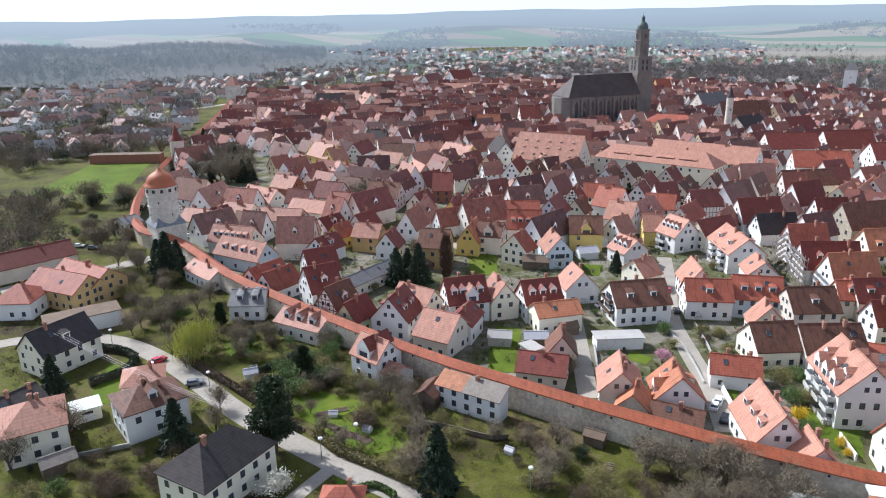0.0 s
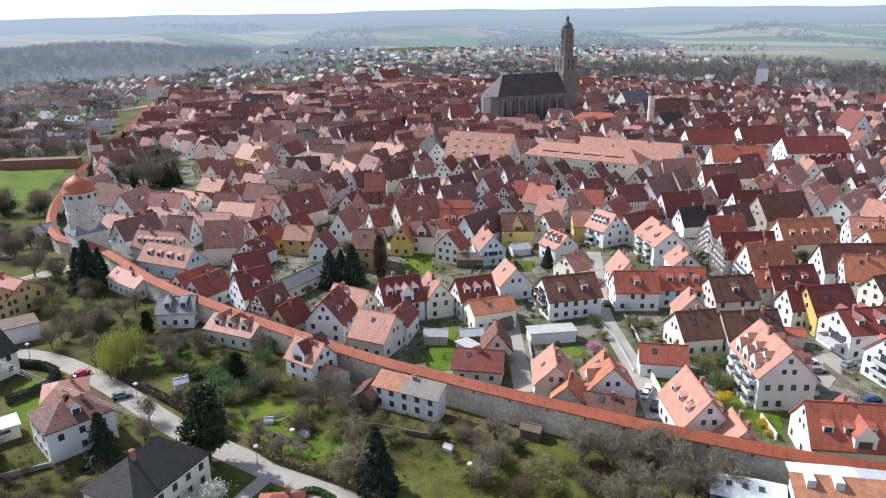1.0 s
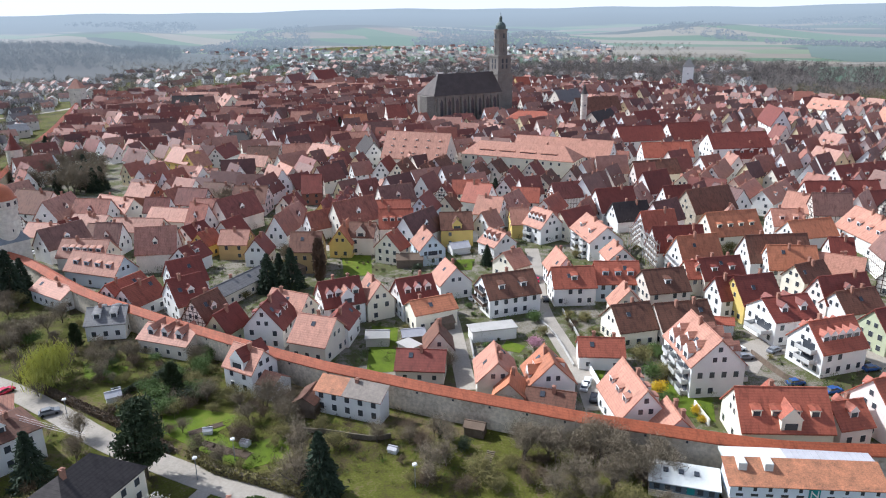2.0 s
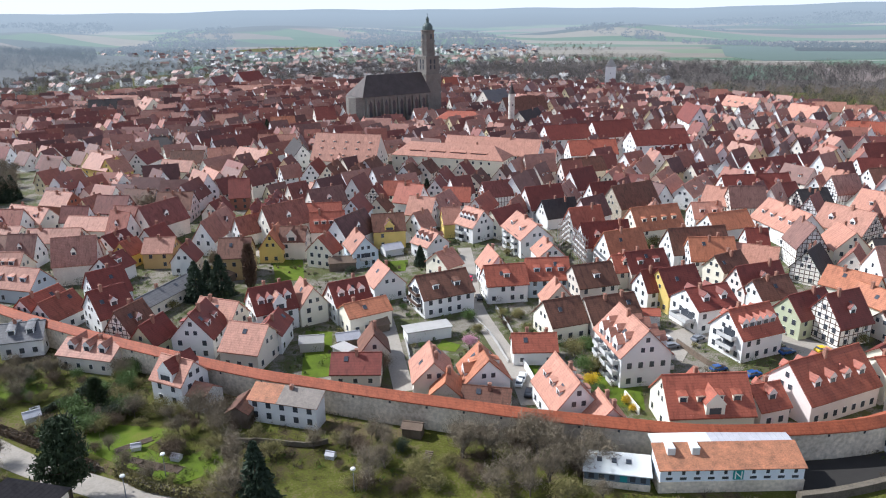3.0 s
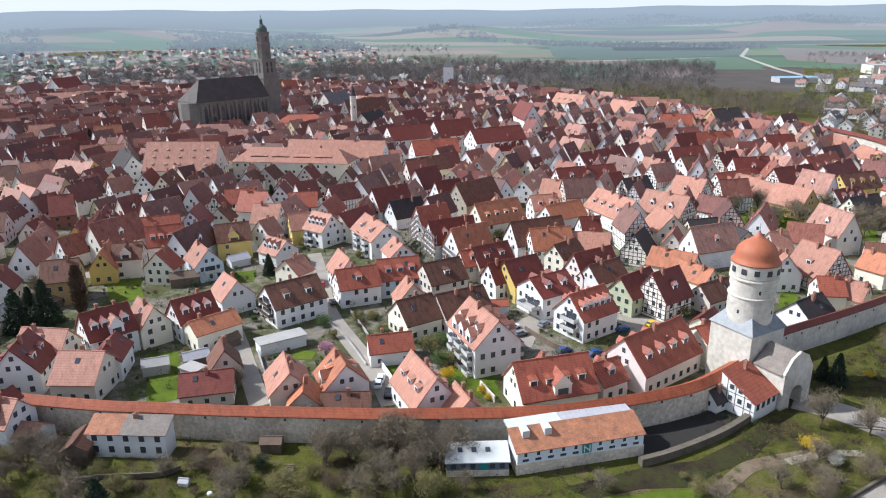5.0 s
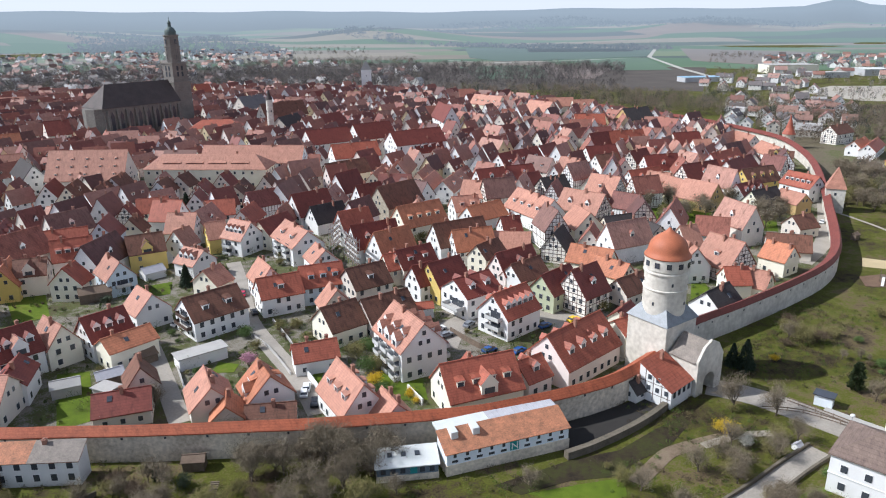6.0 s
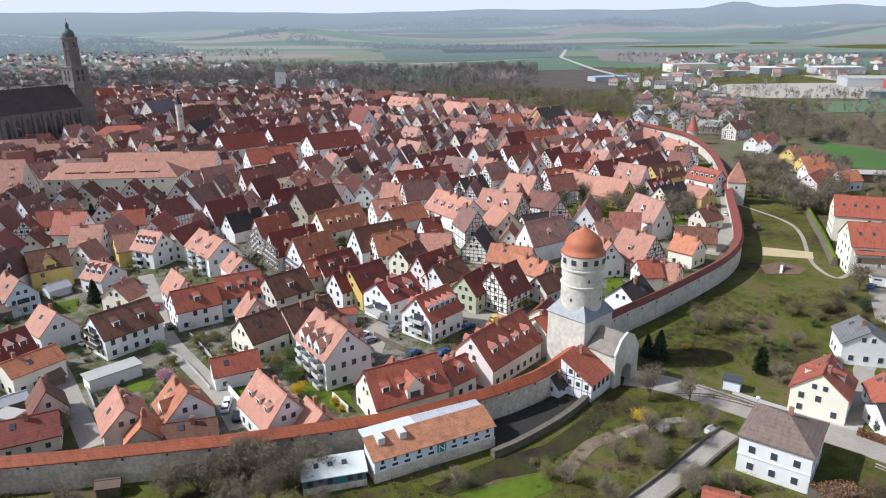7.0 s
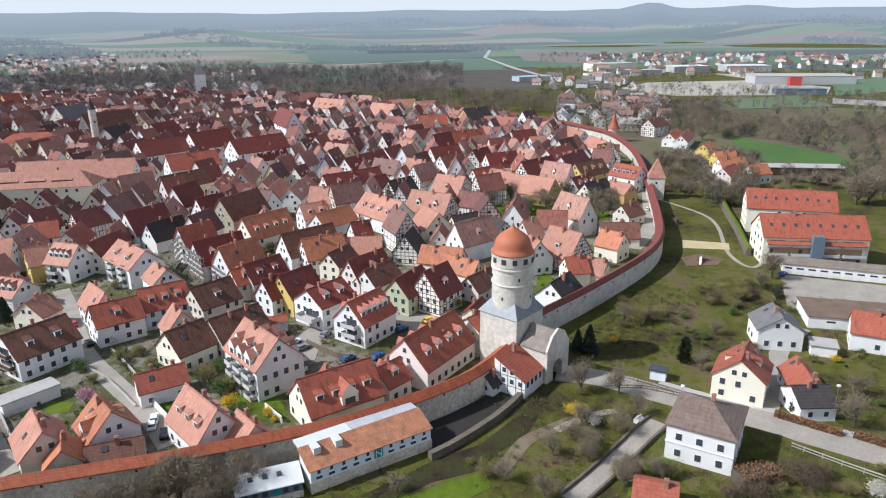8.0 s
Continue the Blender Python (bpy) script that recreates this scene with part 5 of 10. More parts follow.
flat("yard", YARD, -0.18, ASPHALT, "pale asphalt yard in front of the garages", "yard", thick=0.15)
flat("sand_pit", SAND, -0.185, material("sand", (0.50, 0.40, 0.23), 0.95, 0.15, 0.2, space="World"), "light yellow sand strip on the lawn", "sand", thick=0.15)
flat("playground", PLAY, -0.19, material("bark_mulch", (0.16, 0.10, 0.065), 0.95, 0.3, 0.4, space="World"), "brown bark-covered playground", "playground", thick=0.15)
flat("field", FIELD, -0.2, material("young_crop", (0.068, 0.135, 0.028), 0.95, 0.2, 0.02, space="World"), "bright green field", "field", thick=0.15)
for pts in [[(-35.9, 142.4), (-30.9, 143.6), (-21.9, 139.4), (-18.5, 136.9), (-23.5, 132.3), (-18.0, 126.2), (-9.3, 128.9), (-8.5, 120.2), (-16.6, 117.9), (-27.6, 127.4), (-35.0, 135.0)],
            [(-85.9, 159.8), (-78.2, 155.0), (-75.4, 145.1), (-77.1, 138.8), (-82.8, 142.8)],
            [(-23.9, 105.0), (-21.2, 111.5), (-16.3, 108.8), (-18.3, 104.5)],
            [(-60.1, 172.1), (-48.4, 167.4), (-48.3, 158.4), (-57.3, 162.5)],
            [(74.2, 76.6), (83.9, 72.7), (91.5, 69.3), (88.0, 65.5), (79.4, 67.4)],
            [(110.0, 48.2), (120.9, 45.3), (111.2, 41.5), (101.9, 45.3)]]:
    flat("lawn", pts, -0.235, GRASS, "fresh green garden lawn outside the wall", "lawn", thick=0.1)
for pts in (L1, L2, L3, L4, L5, L6, L7, L8):
    flat("lawn", pts, -0.04, GRASS, "green garden lawn between the houses", "lawn", thick=0.1)
bm = bmesh.new()
loft(bm, ribbon(smooth(RUIN, 4), [(1.1, -0.4), (0.7, 2.6), (-0.7, 2.6), (-1.1, -0.4)]))
tagged(part("ruined_wall", bm, BRIDGE), "ruined outer wall of old stone, overgrown on top", "wall", kind="structure")
bm = bmesh.new()
loft(bm, ribbon(smooth(RUIN, 4), [(0.8, 2.58), (0.3, 3.0), (-0.4, 2.9), (-0.8, 2.58)]))
tagged(part("moss", bm, GRASS), "moss and grass on the ruined wall's top", "moss", kind="stuff")
bm = bmesh.new()
loft(bm, ribbon(smooth(TERR, 4), [(0.8, -0.4), (0.75, 1.3), (-0.6, 1.2), (-0.7, -0.4)]))
tagged(part("retaining_wall", bm, BRIDGE), "low rubble retaining wall round the courtyard", "wall", kind="structure")
# brown ditch soil, with the workshop's shade put into its dark colour
SOIL = ground_material("shade_darkened_soil", [(0.022, 0.017, 0.012), (0.04, 0.03, 0.019), (0.05, 0.052, 0.016), (0.034, 0.026, 0.018)], 0.15, 0.9, 0.7)
flat("soil", [(70.8, 82.0), (78.2, 80.7), (87.7, 79.1), (97.7, 75.6), (109.1, 76.1), (118.4, 76.0), (117.1, 73.2), (106.1, 70.4), (97.6, 71.1), (90.4, 70.5), (82.7, 74.7), (73.1, 76.9)], -0.24, SOIL, "bare soil along the old ditch, darkened for shade", "soil", thick=0.15)
strip("dirt_path", smooth([(92.1, 67.0), (98.1, 68.1), (104.4, 69.2), (110.2, 68.2), (115.4, 66.7), (123.3, 64.4)], 5), 3.2, -0.22, ground_material("trodden_earth", [(0.10, 0.085, 0.04), (0.17, 0.125, 0.085), (0.23, 0.175, 0.12), (0.10, 0.105, 0.04)], 0.2, 1.1, 0.4), "trodden brown earth path through the meadow", "path", 0.15)
SCRUB = ground_material("scrubland", [(0.07, 0.06, 0.035), (0.12, 0.10, 0.06), (0.15, 0.125, 0.085), (0.10, 0.11, 0.04), (0.17, 0.145, 0.10)], 0.012, 0.08, 0.6)
flat("scrubland", [(d * math.sin(radians(a)), d * math.cos(radians(a))) for d, az in ((405, range(63, 101, 3)), (760, range(99, 58, -3))) for a in az], -0.25, SCRUB, "brown scrubland between town and railway", "scrub", thick=0.15)
flat("woodland_ground", [(d * math.sin(radians(a)), d * math.cos(radians(a))) for d, az in ((880, range(2, 58, 3)), (1330, range(56, 1, -3))) for a in az], -0.15, material("leaf_litter", (0.085, 0.07, 0.058), 0.95, 0.35, 0.02, space="World"), "brown leaf-covered woodland floor", "wood", thick=0.15)
# tarmac coloured very dark to stand in for the wall's shadow
flat("courtyard", COURT, -0.18, material("shade_dark_tarmac", (0.032, 0.029, 0.026), 0.9, 0.2, 0.3, space="World"), "tarmac courtyard at the wall's foot, darkened for shade", "courtyard", thick=0.15)


# ---- far land: hills round the horizon, a wooded rise, woods, suburbs ----
def far_material(name, cells, haze0, haze1, d0, d1):
    """The distant country: fields in patches, with haze painted over them as a glow growing with distance."""
    m = bpy.data.materials.new(name)
    m.use_nodes = True
    n, l = m.node_tree.nodes, m.node_tree.links
    geo = n.new("ShaderNodeNewGeometry")
    mp = n.new("ShaderNodeMapping")
    turn = n.new("ShaderNodeMapping")
    turn.inputs["Rotation"].default_value = (0, 0, radians(35))
    mp.inputs["Scale"].default_value = (1 / 620, 1 / 190, 0)
    l.new(geo.outputs["Position"], turn.inputs["Vector"])
    l.new(turn.outputs[0], mp.inputs["Vector"])
    vor = n.new("ShaderNodeTexVoronoi")
    vor.inputs["Scale"].default_value = 1.0
    l.new(mp.outputs[0], vor.inputs["Vector"])
    ramp = n.new("ShaderNodeValToRGB")
    ramp.color_ramp.interpolation = "CONSTANT"
    el = ramp.color_ramp.elements
    while len(el) < len(cells):
        el.new(0.5)
    for i, c in enumerate(cells):
        el[i].position, el[i].color = i / len(cells), (*c, 1)
    sep = n.new("ShaderNodeSeparateColor")
    l.new(vor.outputs["Color"], sep.inputs[0])
    l.new(sep.outputs[0], ramp.inputs["Fac"])
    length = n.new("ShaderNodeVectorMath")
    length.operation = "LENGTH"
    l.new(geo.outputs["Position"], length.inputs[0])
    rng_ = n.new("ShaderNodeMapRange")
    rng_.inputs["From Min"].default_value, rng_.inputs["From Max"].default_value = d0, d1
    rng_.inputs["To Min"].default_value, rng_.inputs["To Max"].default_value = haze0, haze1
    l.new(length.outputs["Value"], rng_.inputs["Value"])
    noise_ = n.new("ShaderNodeTexNoise")
    noise_.inputs["Scale"].default_value, noise_.inputs["Detail"].default_value = 0.012, 5
    l.new(geo.outputs["Position"], noise_.inputs["Vector"])
    mul = n.new("ShaderNodeMix")
    mul.data_type, mul.blend_type = "RGBA", "MULTIPLY"
    mul.inputs["Factor"].default_value = 0.35
    l.new(ramp.outputs["Color"], mul.inputs["A"])
    l.new(noise_.outputs["Fac"], mul.inputs["B"])
    bsdf = n["Principled BSDF"]
    bsdf.inputs["Roughness"].default_value = 1.0
    # woods on the upper slopes
    sep2 = n.new("ShaderNodeSeparateXYZ")
    l.new(geo.outputs["Position"], sep2.inputs[0])
    high = n.new("ShaderNodeMapRange")
    high.inputs["From Min"].default_value, high.inputs["From Max"].default_value = 25, 90
    l.new(sep2.outputs["Z"], high.inputs["Value"])
    wood_n = n.new("ShaderNodeTexNoise")
    wood_n.inputs["Scale"].default_value, wood_n.inputs["Detail"].default_value = 0.003, 4
    l.new(geo.outputs["Position"], wood_n.inputs["Vector"])
    both = n.new("ShaderNodeMath")
    both.operation = "ADD"
    l.new(high.outputs[0], both.inputs[0])
    l.new(wood_n.outputs["Fac"], both.inputs[1])
    cut = n.new("ShaderNodeMapRange")
    cut.inputs["From Min"].default_value, cut.inputs["From Max"].default_value = 0.86, 1.0
    l.new(both.outputs[0], cut.inputs["Value"])
    wooded = n.new("ShaderNodeMix")
    wooded.data_type = "RGBA"
    wooded.inputs["B"].default_value = (0.045, 0.05, 0.04, 1)
    l.new(cut.outputs[0], wooded.inputs["Factor"])
    l.new(mul.outputs["Result"], wooded.inputs["A"])
    l.new(wooded.outputs["Result"], bsdf.inputs["Base Color"])
    # haze put in as pale blue emission, stronger farther off
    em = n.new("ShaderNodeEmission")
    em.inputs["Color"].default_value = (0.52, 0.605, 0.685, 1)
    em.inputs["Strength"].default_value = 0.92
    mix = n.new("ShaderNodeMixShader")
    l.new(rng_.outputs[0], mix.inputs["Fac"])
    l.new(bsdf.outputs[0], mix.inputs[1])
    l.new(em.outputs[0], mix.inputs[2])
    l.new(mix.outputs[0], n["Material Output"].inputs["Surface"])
    return m


FIELDS = [(0.05, 0.12, 0.03), (0.21, 0.16, 0.105), (0.08, 0.15, 0.05), (0.15, 0.19, 0.075), (0.035, 0.06, 0.025), (0.27, 0.22, 0.145), (0.06, 0.13, 0.035), (0.22, 0.15, 0.10), (0.03, 0.04, 0.025)]
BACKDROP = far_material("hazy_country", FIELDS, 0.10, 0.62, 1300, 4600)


def skyline(az):
    """Elevation of the hills over the level, in degrees, by azimuth."""
    e = 0.62 + 0.34 * math.exp(-((az - 8) / 26) ** 2) + 0.16 * math.exp(-((az - 50) / 12) ** 2) + 0.05 * math.sin(az * 0.31) + 0.03 * math.sin(az * 0.83 + 1)
    return e + 0.46 * math.exp(-abs((az - 64.3) / 1.5) ** 3) + 0.24 * math.exp(-((az - 71.4) / 1.8) ** 2)


def fore_hill(az, d):
    """Low wooded hills standing before the long ridge."""
    return sum(h * math.exp(-((az - a) / w) ** 2 - ((d - c) / k) ** 2) for a, w, c, k, h in
               ((31, 6, 3000, 320, 46), (18, 4, 2700, 240, 26), (3, 7, 3300, 300, 38), (56, 5, 3500, 300, 44), (76, 6, 3300, 300, 40), (-14, 6, 3200, 300, 40)))


bm = bmesh.new()
dists = [1300, 1450, 1650, 1900, 2200, 2400, 2550, 2700, 2850, 3000, 3150, 3300, 3450, 3600, 3750, 3900, 4150, 4400, 4650, 4900]
grid = []
for d in dists:
    row = []
    for i in range(361):
        az = i - 160.0
        k = max(0.0, (d - 2300) / 2600)
        e = skyline(az)
        z = -0.2 + (80 + 4900 * math.tan(radians(e))) * k ** 1.9 + 26 * k * (1 - k) * (noise.noise((d * 0.0016, az * 0.09, 0.3)) * 2.2) + fore_hill(az, d)
        if d > 4700:
            z = 80 + 4900 * math.tan(radians(e))
        row.append(bm.verts.new((d * math.sin(radians(az)), d * math.cos(radians(az)), z)))
    grid.append(row)
for a, b in zip(grid, grid[1:]):
    for i in range(360):
        bm.faces.new((a[i], a[i + 1], b[i + 1], b[i]))
bmesh.ops.recalc_face_normals(bm, faces=bm.faces)
for f in bm.faces:
    f.smooth = True
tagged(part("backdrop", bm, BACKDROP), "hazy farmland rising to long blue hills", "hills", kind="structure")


def clumps(name, spots, mats, label, leaf=1.6, n_leaf=26, seed=3, thin=False):
    """Far trees: crowns of many small tilted leaves over thin trunks, all in one mesh of kind stuff. spots: x, y, z, height, width."""
    r = np.random.RandomState(seed)
    k = len(spots)
    S = np.array(spots)
    c = r.normal(size=(k, n_leaf, 3))
    c /= np.linalg.norm(c, axis=2, keepdims=True)
    c *= r.uniform(0.35, 1.0, (k, n_leaf, 1)) ** 0.6
    cen = np.stack([S[:, None, 0] + c[..., 0] * S[:, None, 4] / 2, S[:, None, 1] + c[..., 1] * S[:, None, 4] / 2, S[:, None, 2] + S[:, None, 3] * (0.58 + 0.42 * c[..., 2])], -1)
    size = leaf * r.uniform(0.5, 1.3, (k, n_leaf, 1, 1))
    tri = r.normal(size=(k, n_leaf, 3, 3))
    tri /= np.linalg.norm(tri, axis=3, keepdims=True)
    if thin:
        up = np.array([0, 0, 0.6])
        axis = tri[:, :, 0, :] + up
        tri = np.stack([-axis, axis, tri[:, :, 2, :] * 0.32], 2)
    v = (cen[:, :, None, :] + tri * size).reshape(-1, 3)
    faces = np.arange(len(v)).reshape(-1, 3)
    me = bpy.data.meshes.new(name)
    me.from_pydata(v.tolist(), [], faces.tolist())
    for m in mats:
        me.materials.append(m)
    pick = np.repeat(r.randint(0, len(mats), k), n_leaf)
    me.polygons.foreach_set("material_index", pick.astype(np.int32))
    me.update()
    return tagged(new(name, me), label, "trees", kind="stuff")


GRAVEL_FAR = far_material("pale_farm_road", [(0.5, 0.46, 0.38), (0.5, 0.46, 0.38)], 0.1, 0.7, 1000, 4600)
BARE_FAR = material("distant_twigs", (0.19, 0.148, 0.112), 0.95, 0.3, 0.05, space="World")
OLIVE_FAR = material("distant_buds", (0.145, 0.135, 0.065), 0.95, 0.3, 0.05, space="World")
DARK_FAR = material("distant_conifers", (0.05, 0.058, 0.045), 0.95, 0.3, 0.05, space="World")
# twig colour lightened to stand in for haze before the far trees
HAZE_PALE_FAR = material("haze_paled_twigs", (0.25, 0.225, 0.20), 0.95, 0.3, 0.05, space="World")
WOOD = [HAZE_PALE_FAR, HAZE_PALE_FAR, BARE_FAR, HAZE_PALE_FAR, OLIVE_FAR, DARK_FAR]


def polar(az, d):
    return d * math.sin(radians(az)), d * math.cos(radians(az))


def rise(x, y):
    """Height of the wooded rise south-east of the town."""
    h = -0.3
    for az, d, r, s in ((-33, 1650, 520, 46), (-20, 1750, 430, 40), (-12, 1900, 260, 22)):
        cx, cy = polar(az, d)
        h = max(h, s * math.exp(-((x - cx) ** 2 + (y - cy) ** 2) / (2 * (r * 0.5) ** 2)) - 1.5)
    return h


bm = bmesh.new()
grid = [[None] * 41 for _ in range(41)]
for i in range(41):
    for j in range(41):
        x, y = -1500 + i * 45, 1000 + j * 32
        grid[i][j] = bm.verts.new((x, y, rise(x, y) - 0.3 * (rise(x, y) < 0.5)))
for i in range(40):
    for j in range(40):
        bm.faces.new((grid[i][j], grid[i + 1][j], grid[i + 1][j + 1], grid[i][j + 1]))
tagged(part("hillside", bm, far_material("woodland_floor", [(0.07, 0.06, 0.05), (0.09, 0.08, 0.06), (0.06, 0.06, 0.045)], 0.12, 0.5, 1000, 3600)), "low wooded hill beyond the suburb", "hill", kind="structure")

rng = random.Random(5)
spots = []
while len(spots) < 3600:
    az, d = rng.uniform(-36, -9), rng.uniform(1120, 2100)
    x, y = polar(az, d)
    if rise(x, y) > 4 + rng.uniform(0, 9):
        spots.append((x, y, rise(x, y) - 0.5, rng.uniform(13, 20), rng.uniform(9, 13)))
# this wood carries the painted haze glow in its material too
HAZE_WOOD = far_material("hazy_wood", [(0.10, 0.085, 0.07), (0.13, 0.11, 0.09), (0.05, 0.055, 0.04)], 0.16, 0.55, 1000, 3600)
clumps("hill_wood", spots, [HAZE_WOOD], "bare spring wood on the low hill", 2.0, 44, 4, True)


def scatter(n, az0, az1, d0, d1, h0, h1, keep=None):
    out = []
    tries = 0
    while len(out) < n and tries < n * 30:
        tries += 1
        x, y = polar(rng.uniform(az0, az1), math.sqrt(rng.uniform(d0 * d0, d1 * d1)))
        if inside(x, y, OUTER) or (keep and not keep(x, y)):
            continue
        h = rng.uniform(h0, h1)
        out.append((x, y, -0.3, h, h * rng.uniform(0.6, 0.85)))
    return out


OUTER = [(x * 1.07 - 170 * 0.07, y * 1.06 - 500 * 0.06) for x, y in TOWN]
patch = lambda x, y: noise.noise((x * 0.006, y * 0.006, 2.0)) > -0.05
far_off = scatter(1700, -40, -12, 560, 1250, 6, 12) + scatter(2300, -14, 34, 930, 1600, 8, 15)
woods_band = scatter(2600, 3, 50, 890, 1320, 10, 17, lambda x, y: noise.noise((x * 0.004, y * 0.004, 6.0)) > -0.22)
clumps("wood_behind_town", woods_band, [material("grey_woodland_twigs", (0.20, 0.172, 0.16), 0.95, 0.3, 0.05, space="World"), material("dim_woodland_twigs", (0.10, 0.09, 0.082), 0.95, 0.3, 0.05, space="World")], "band of bare grey wood beyond the town", 1.5, 60, 31, True)
far_off += scatter(420, 56, 92, 680, 900, 6, 12) + scatter(900, 56, 100, 900, 1800, 7, 13, patch) + scatter(700, -14, 30, 1500, 2400, 8, 14, patch)
clumps("distant_trees", far_off, WOOD, "mostly bare spring trees among the suburbs and fields", 1.3, 60, 9, True)
SPORT = [(-240, 322), (-160, 322), (-180, 446), (-244, 446)]
near_by = scatter(800, -42, -17, 285, 620, 7, 14, lambda x, y: clear(x, y, 2) and not inside(x, y, SPORT) and noise.noise((x * 0.012, y * 0.012, 2.0)) > -0.2) + scatter(420, 36, 62, 640, 860, 9, 15, lambda x, y: math.hypot(x - 170, y - 480) < 470)
near_by += scatter(1500, 60, 98, 400, 740, 6, 12, lambda x, y: clear(x, y, 3) and noise.noise((x * 0.008, y * 0.008, 2.0)) > -0.22 and not inside(x, y, FIELD)) + scatter(200, 63, 73, 330, 450, 6, 11, lambda x, y: clear(x, y, 3))
clumps("parkland_trees", near_by, [BARE_FAR, BARE_FAR, BARE_FAR, BARE_FAR, OLIVE_FAR, DARK_FAR], "bare spring trees outside the town wall", 0.75, 230, 19, True)

tufts = []
tries = 0
while len(tufts) < 4200 and tries < 60000:
    tries += 1
    x, y = polar(rng.uniform(-38, 84), math.sqrt(rng.uniform(92 ** 2, 235 ** 2)))
    if inside(x, y, TOWN) or not clear(x, y, 0.6) or noise.noise((x * 0.045, y * 0.045, 5.0)) < -0.05 + rng.uniform(-0.15, 0.15):
        continue
    h = rng.uniform(0.3, 1.0)
    tufts.append((x, y, -0.35, h, rng.uniform(0.9, 2.6)))
clumps("undergrowth", tufts, [material("dry_grass_tufts", (0.13, 0.105, 0.05), 0.95, 0.3, 0.2, space="World"), material("bramble_twigs", (0.07, 0.052, 0.035), 0.95, 0.3, 0.2, space="World"), material("fresh_tufts", (0.075, 0.115, 0.018), 0.9, 0.3, 0.2, space="World")],
       "tufts of dry grass, brambles and weeds in the gardens", 0.26, 34, 23, True)

bushes = []
tries = 0
while len(bushes) < 1900 and tries < 24000:
    tries += 1
    x, y = polar(rng.uniform(-25, 66), math.sqrt(rng.uniform(115 ** 2, 330 ** 2)))
    if not inside(x, y, inner) or not clear(x, y, 0.7) or noise.noise((x * 0.06, y * 0.06, 8.0)) < -0.3:
        continue
    h = rng.choice((0.6, 0.8, 1.0, 1.2, 1.5, 2.0, 2.8, 3.8))
    bushes.append((x, y, -0.15, h, h * rng.uniform(0.8, 1.3)))
clumps("garden_shrubs", bushes, [material("garden_hedge_leaves", (0.055, 0.075, 0.022), 0.85, 0.3, 0.3, space="World"), material("garden_twigs", (0.12, 0.092, 0.055), 0.9, 0.3, 0.3, space="World"), material("garden_new_leaves", (0.10, 0.135, 0.03), 0.85, 0.3, 0.3, space="World")],
       "green and brown shrubs in the gardens between houses", 0.26, 110, 41, True)

# woods and villages in the far country
def plain(x, y):
    d_ = math.hypot(x, y)
    az = math.degrees(math.atan2(x, y))
    k = max(0.0, (d_ - 2300) / 2600)
    return -0.2 + (80 + 4900 * math.tan(radians(skyline(az)))) * k ** 1.9 + fore_hill(az, d_)


spots = []
while len(spots) < 3400:
    az, d_ = rng.uniform(-35, 95), rng.uniform(1350, 4300)
    x, y = polar(az, d_)
    if noise.noise((x * 0.0022, y * 0.0009 + x * 0.0004, 11.0)) > 0.26 - 0.011 * fore_hill(az, d_):
        spots.append((x, y, plain(x, y) - 1, rng.uniform(9, 16), rng.uniform(16, 40)))
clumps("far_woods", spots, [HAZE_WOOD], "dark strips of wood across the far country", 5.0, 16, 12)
# broad fields, each with the painted haze glow in its material
for cells, pts in (((0.045, 0.085, 0.04), [(1400, 1815), (1728, 1337), (1333, 1056), (980, 1142), (1034, 1322)]),
        ((0.2, 0.13, 0.09), [(929, 971), (968, 837), (771, 700), (763, 774)]),
        ((0.05, 0.12, 0.03), [(815, 1077), (938, 989), (748, 758), (654, 814)]),
        ((0.25, 0.2, 0.12), [(1613, 1763), (1828, 1460), (1513, 1248), (1321, 1434)]),
        ((0.32, 0.3, 0.16), [(2192, 2793), (2715, 2203), (1911, 1531), (1574, 2008)]),
        ((0.05, 0.14, 0.03), [(1563, 895), (1661, 824), (1329, 646), (1252, 710)]),
        ((0.06, 0.12, 0.035), [(1132, 1128), (1271, 1007), (1005, 740), (938, 799)]),
        ((0.18, 0.13, 0.09), [(1753, 1271), (1749, 868), (1217, 696), (1257, 881)]),
        ((0.3, 0.26, 0.15), [(1505, 2973), (2024, 2971), (1480, 2102), (1090, 2035)]),
        ((0.06, 0.14, 0.04), [(490, 2105), (654, 1873), (577, 1694), (454, 1827)]),
        ((0.09, 0.17, 0.05), [(1061, 245), (1153, 190), (931, 151), (852, 189)]),
        ((0.1, 0.16, 0.04), [(756, 269), (830, 223), (751, 165), (679, 230)])):
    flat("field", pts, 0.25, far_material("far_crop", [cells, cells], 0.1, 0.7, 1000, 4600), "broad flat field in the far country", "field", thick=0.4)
for pts in ([(929, 1117), (1122, 1050), (1315, 1033), (1037, 745), (910, 596)],
        [(1315, 1033), (2295, 1753), (2943, 2117)],
        [(1391, 2830), (1174, 2093), (1027, 1853)],
        [(921, 1255), (934, 1187)]):
    strip("farm_road", pts, 9.0, 0.5, GRAVEL_FAR, "pale farm road across the fields", "road", 0.3)

# suburbs
for line in ([(-560, 560), (-420, 620), (-300, 700), (-235, 800), (-200, 960)], [(-520, 760), (-400, 840), (-260, 900), (-150, 1010)], [(-330, 420), (-310, 520), (-300, 640), (-330, 820)], [(-250, 455), (-330, 470), (-430, 450)]):
    strip("road", smooth(line, 6), 8.0, -0.2, ASPHALT, "pale suburban road between the gardens", "road", 0.2)
    PLACED.extend((x, y, 4, 4, 0.0) for x, y in smooth(line, 12))
suburb = Joined()
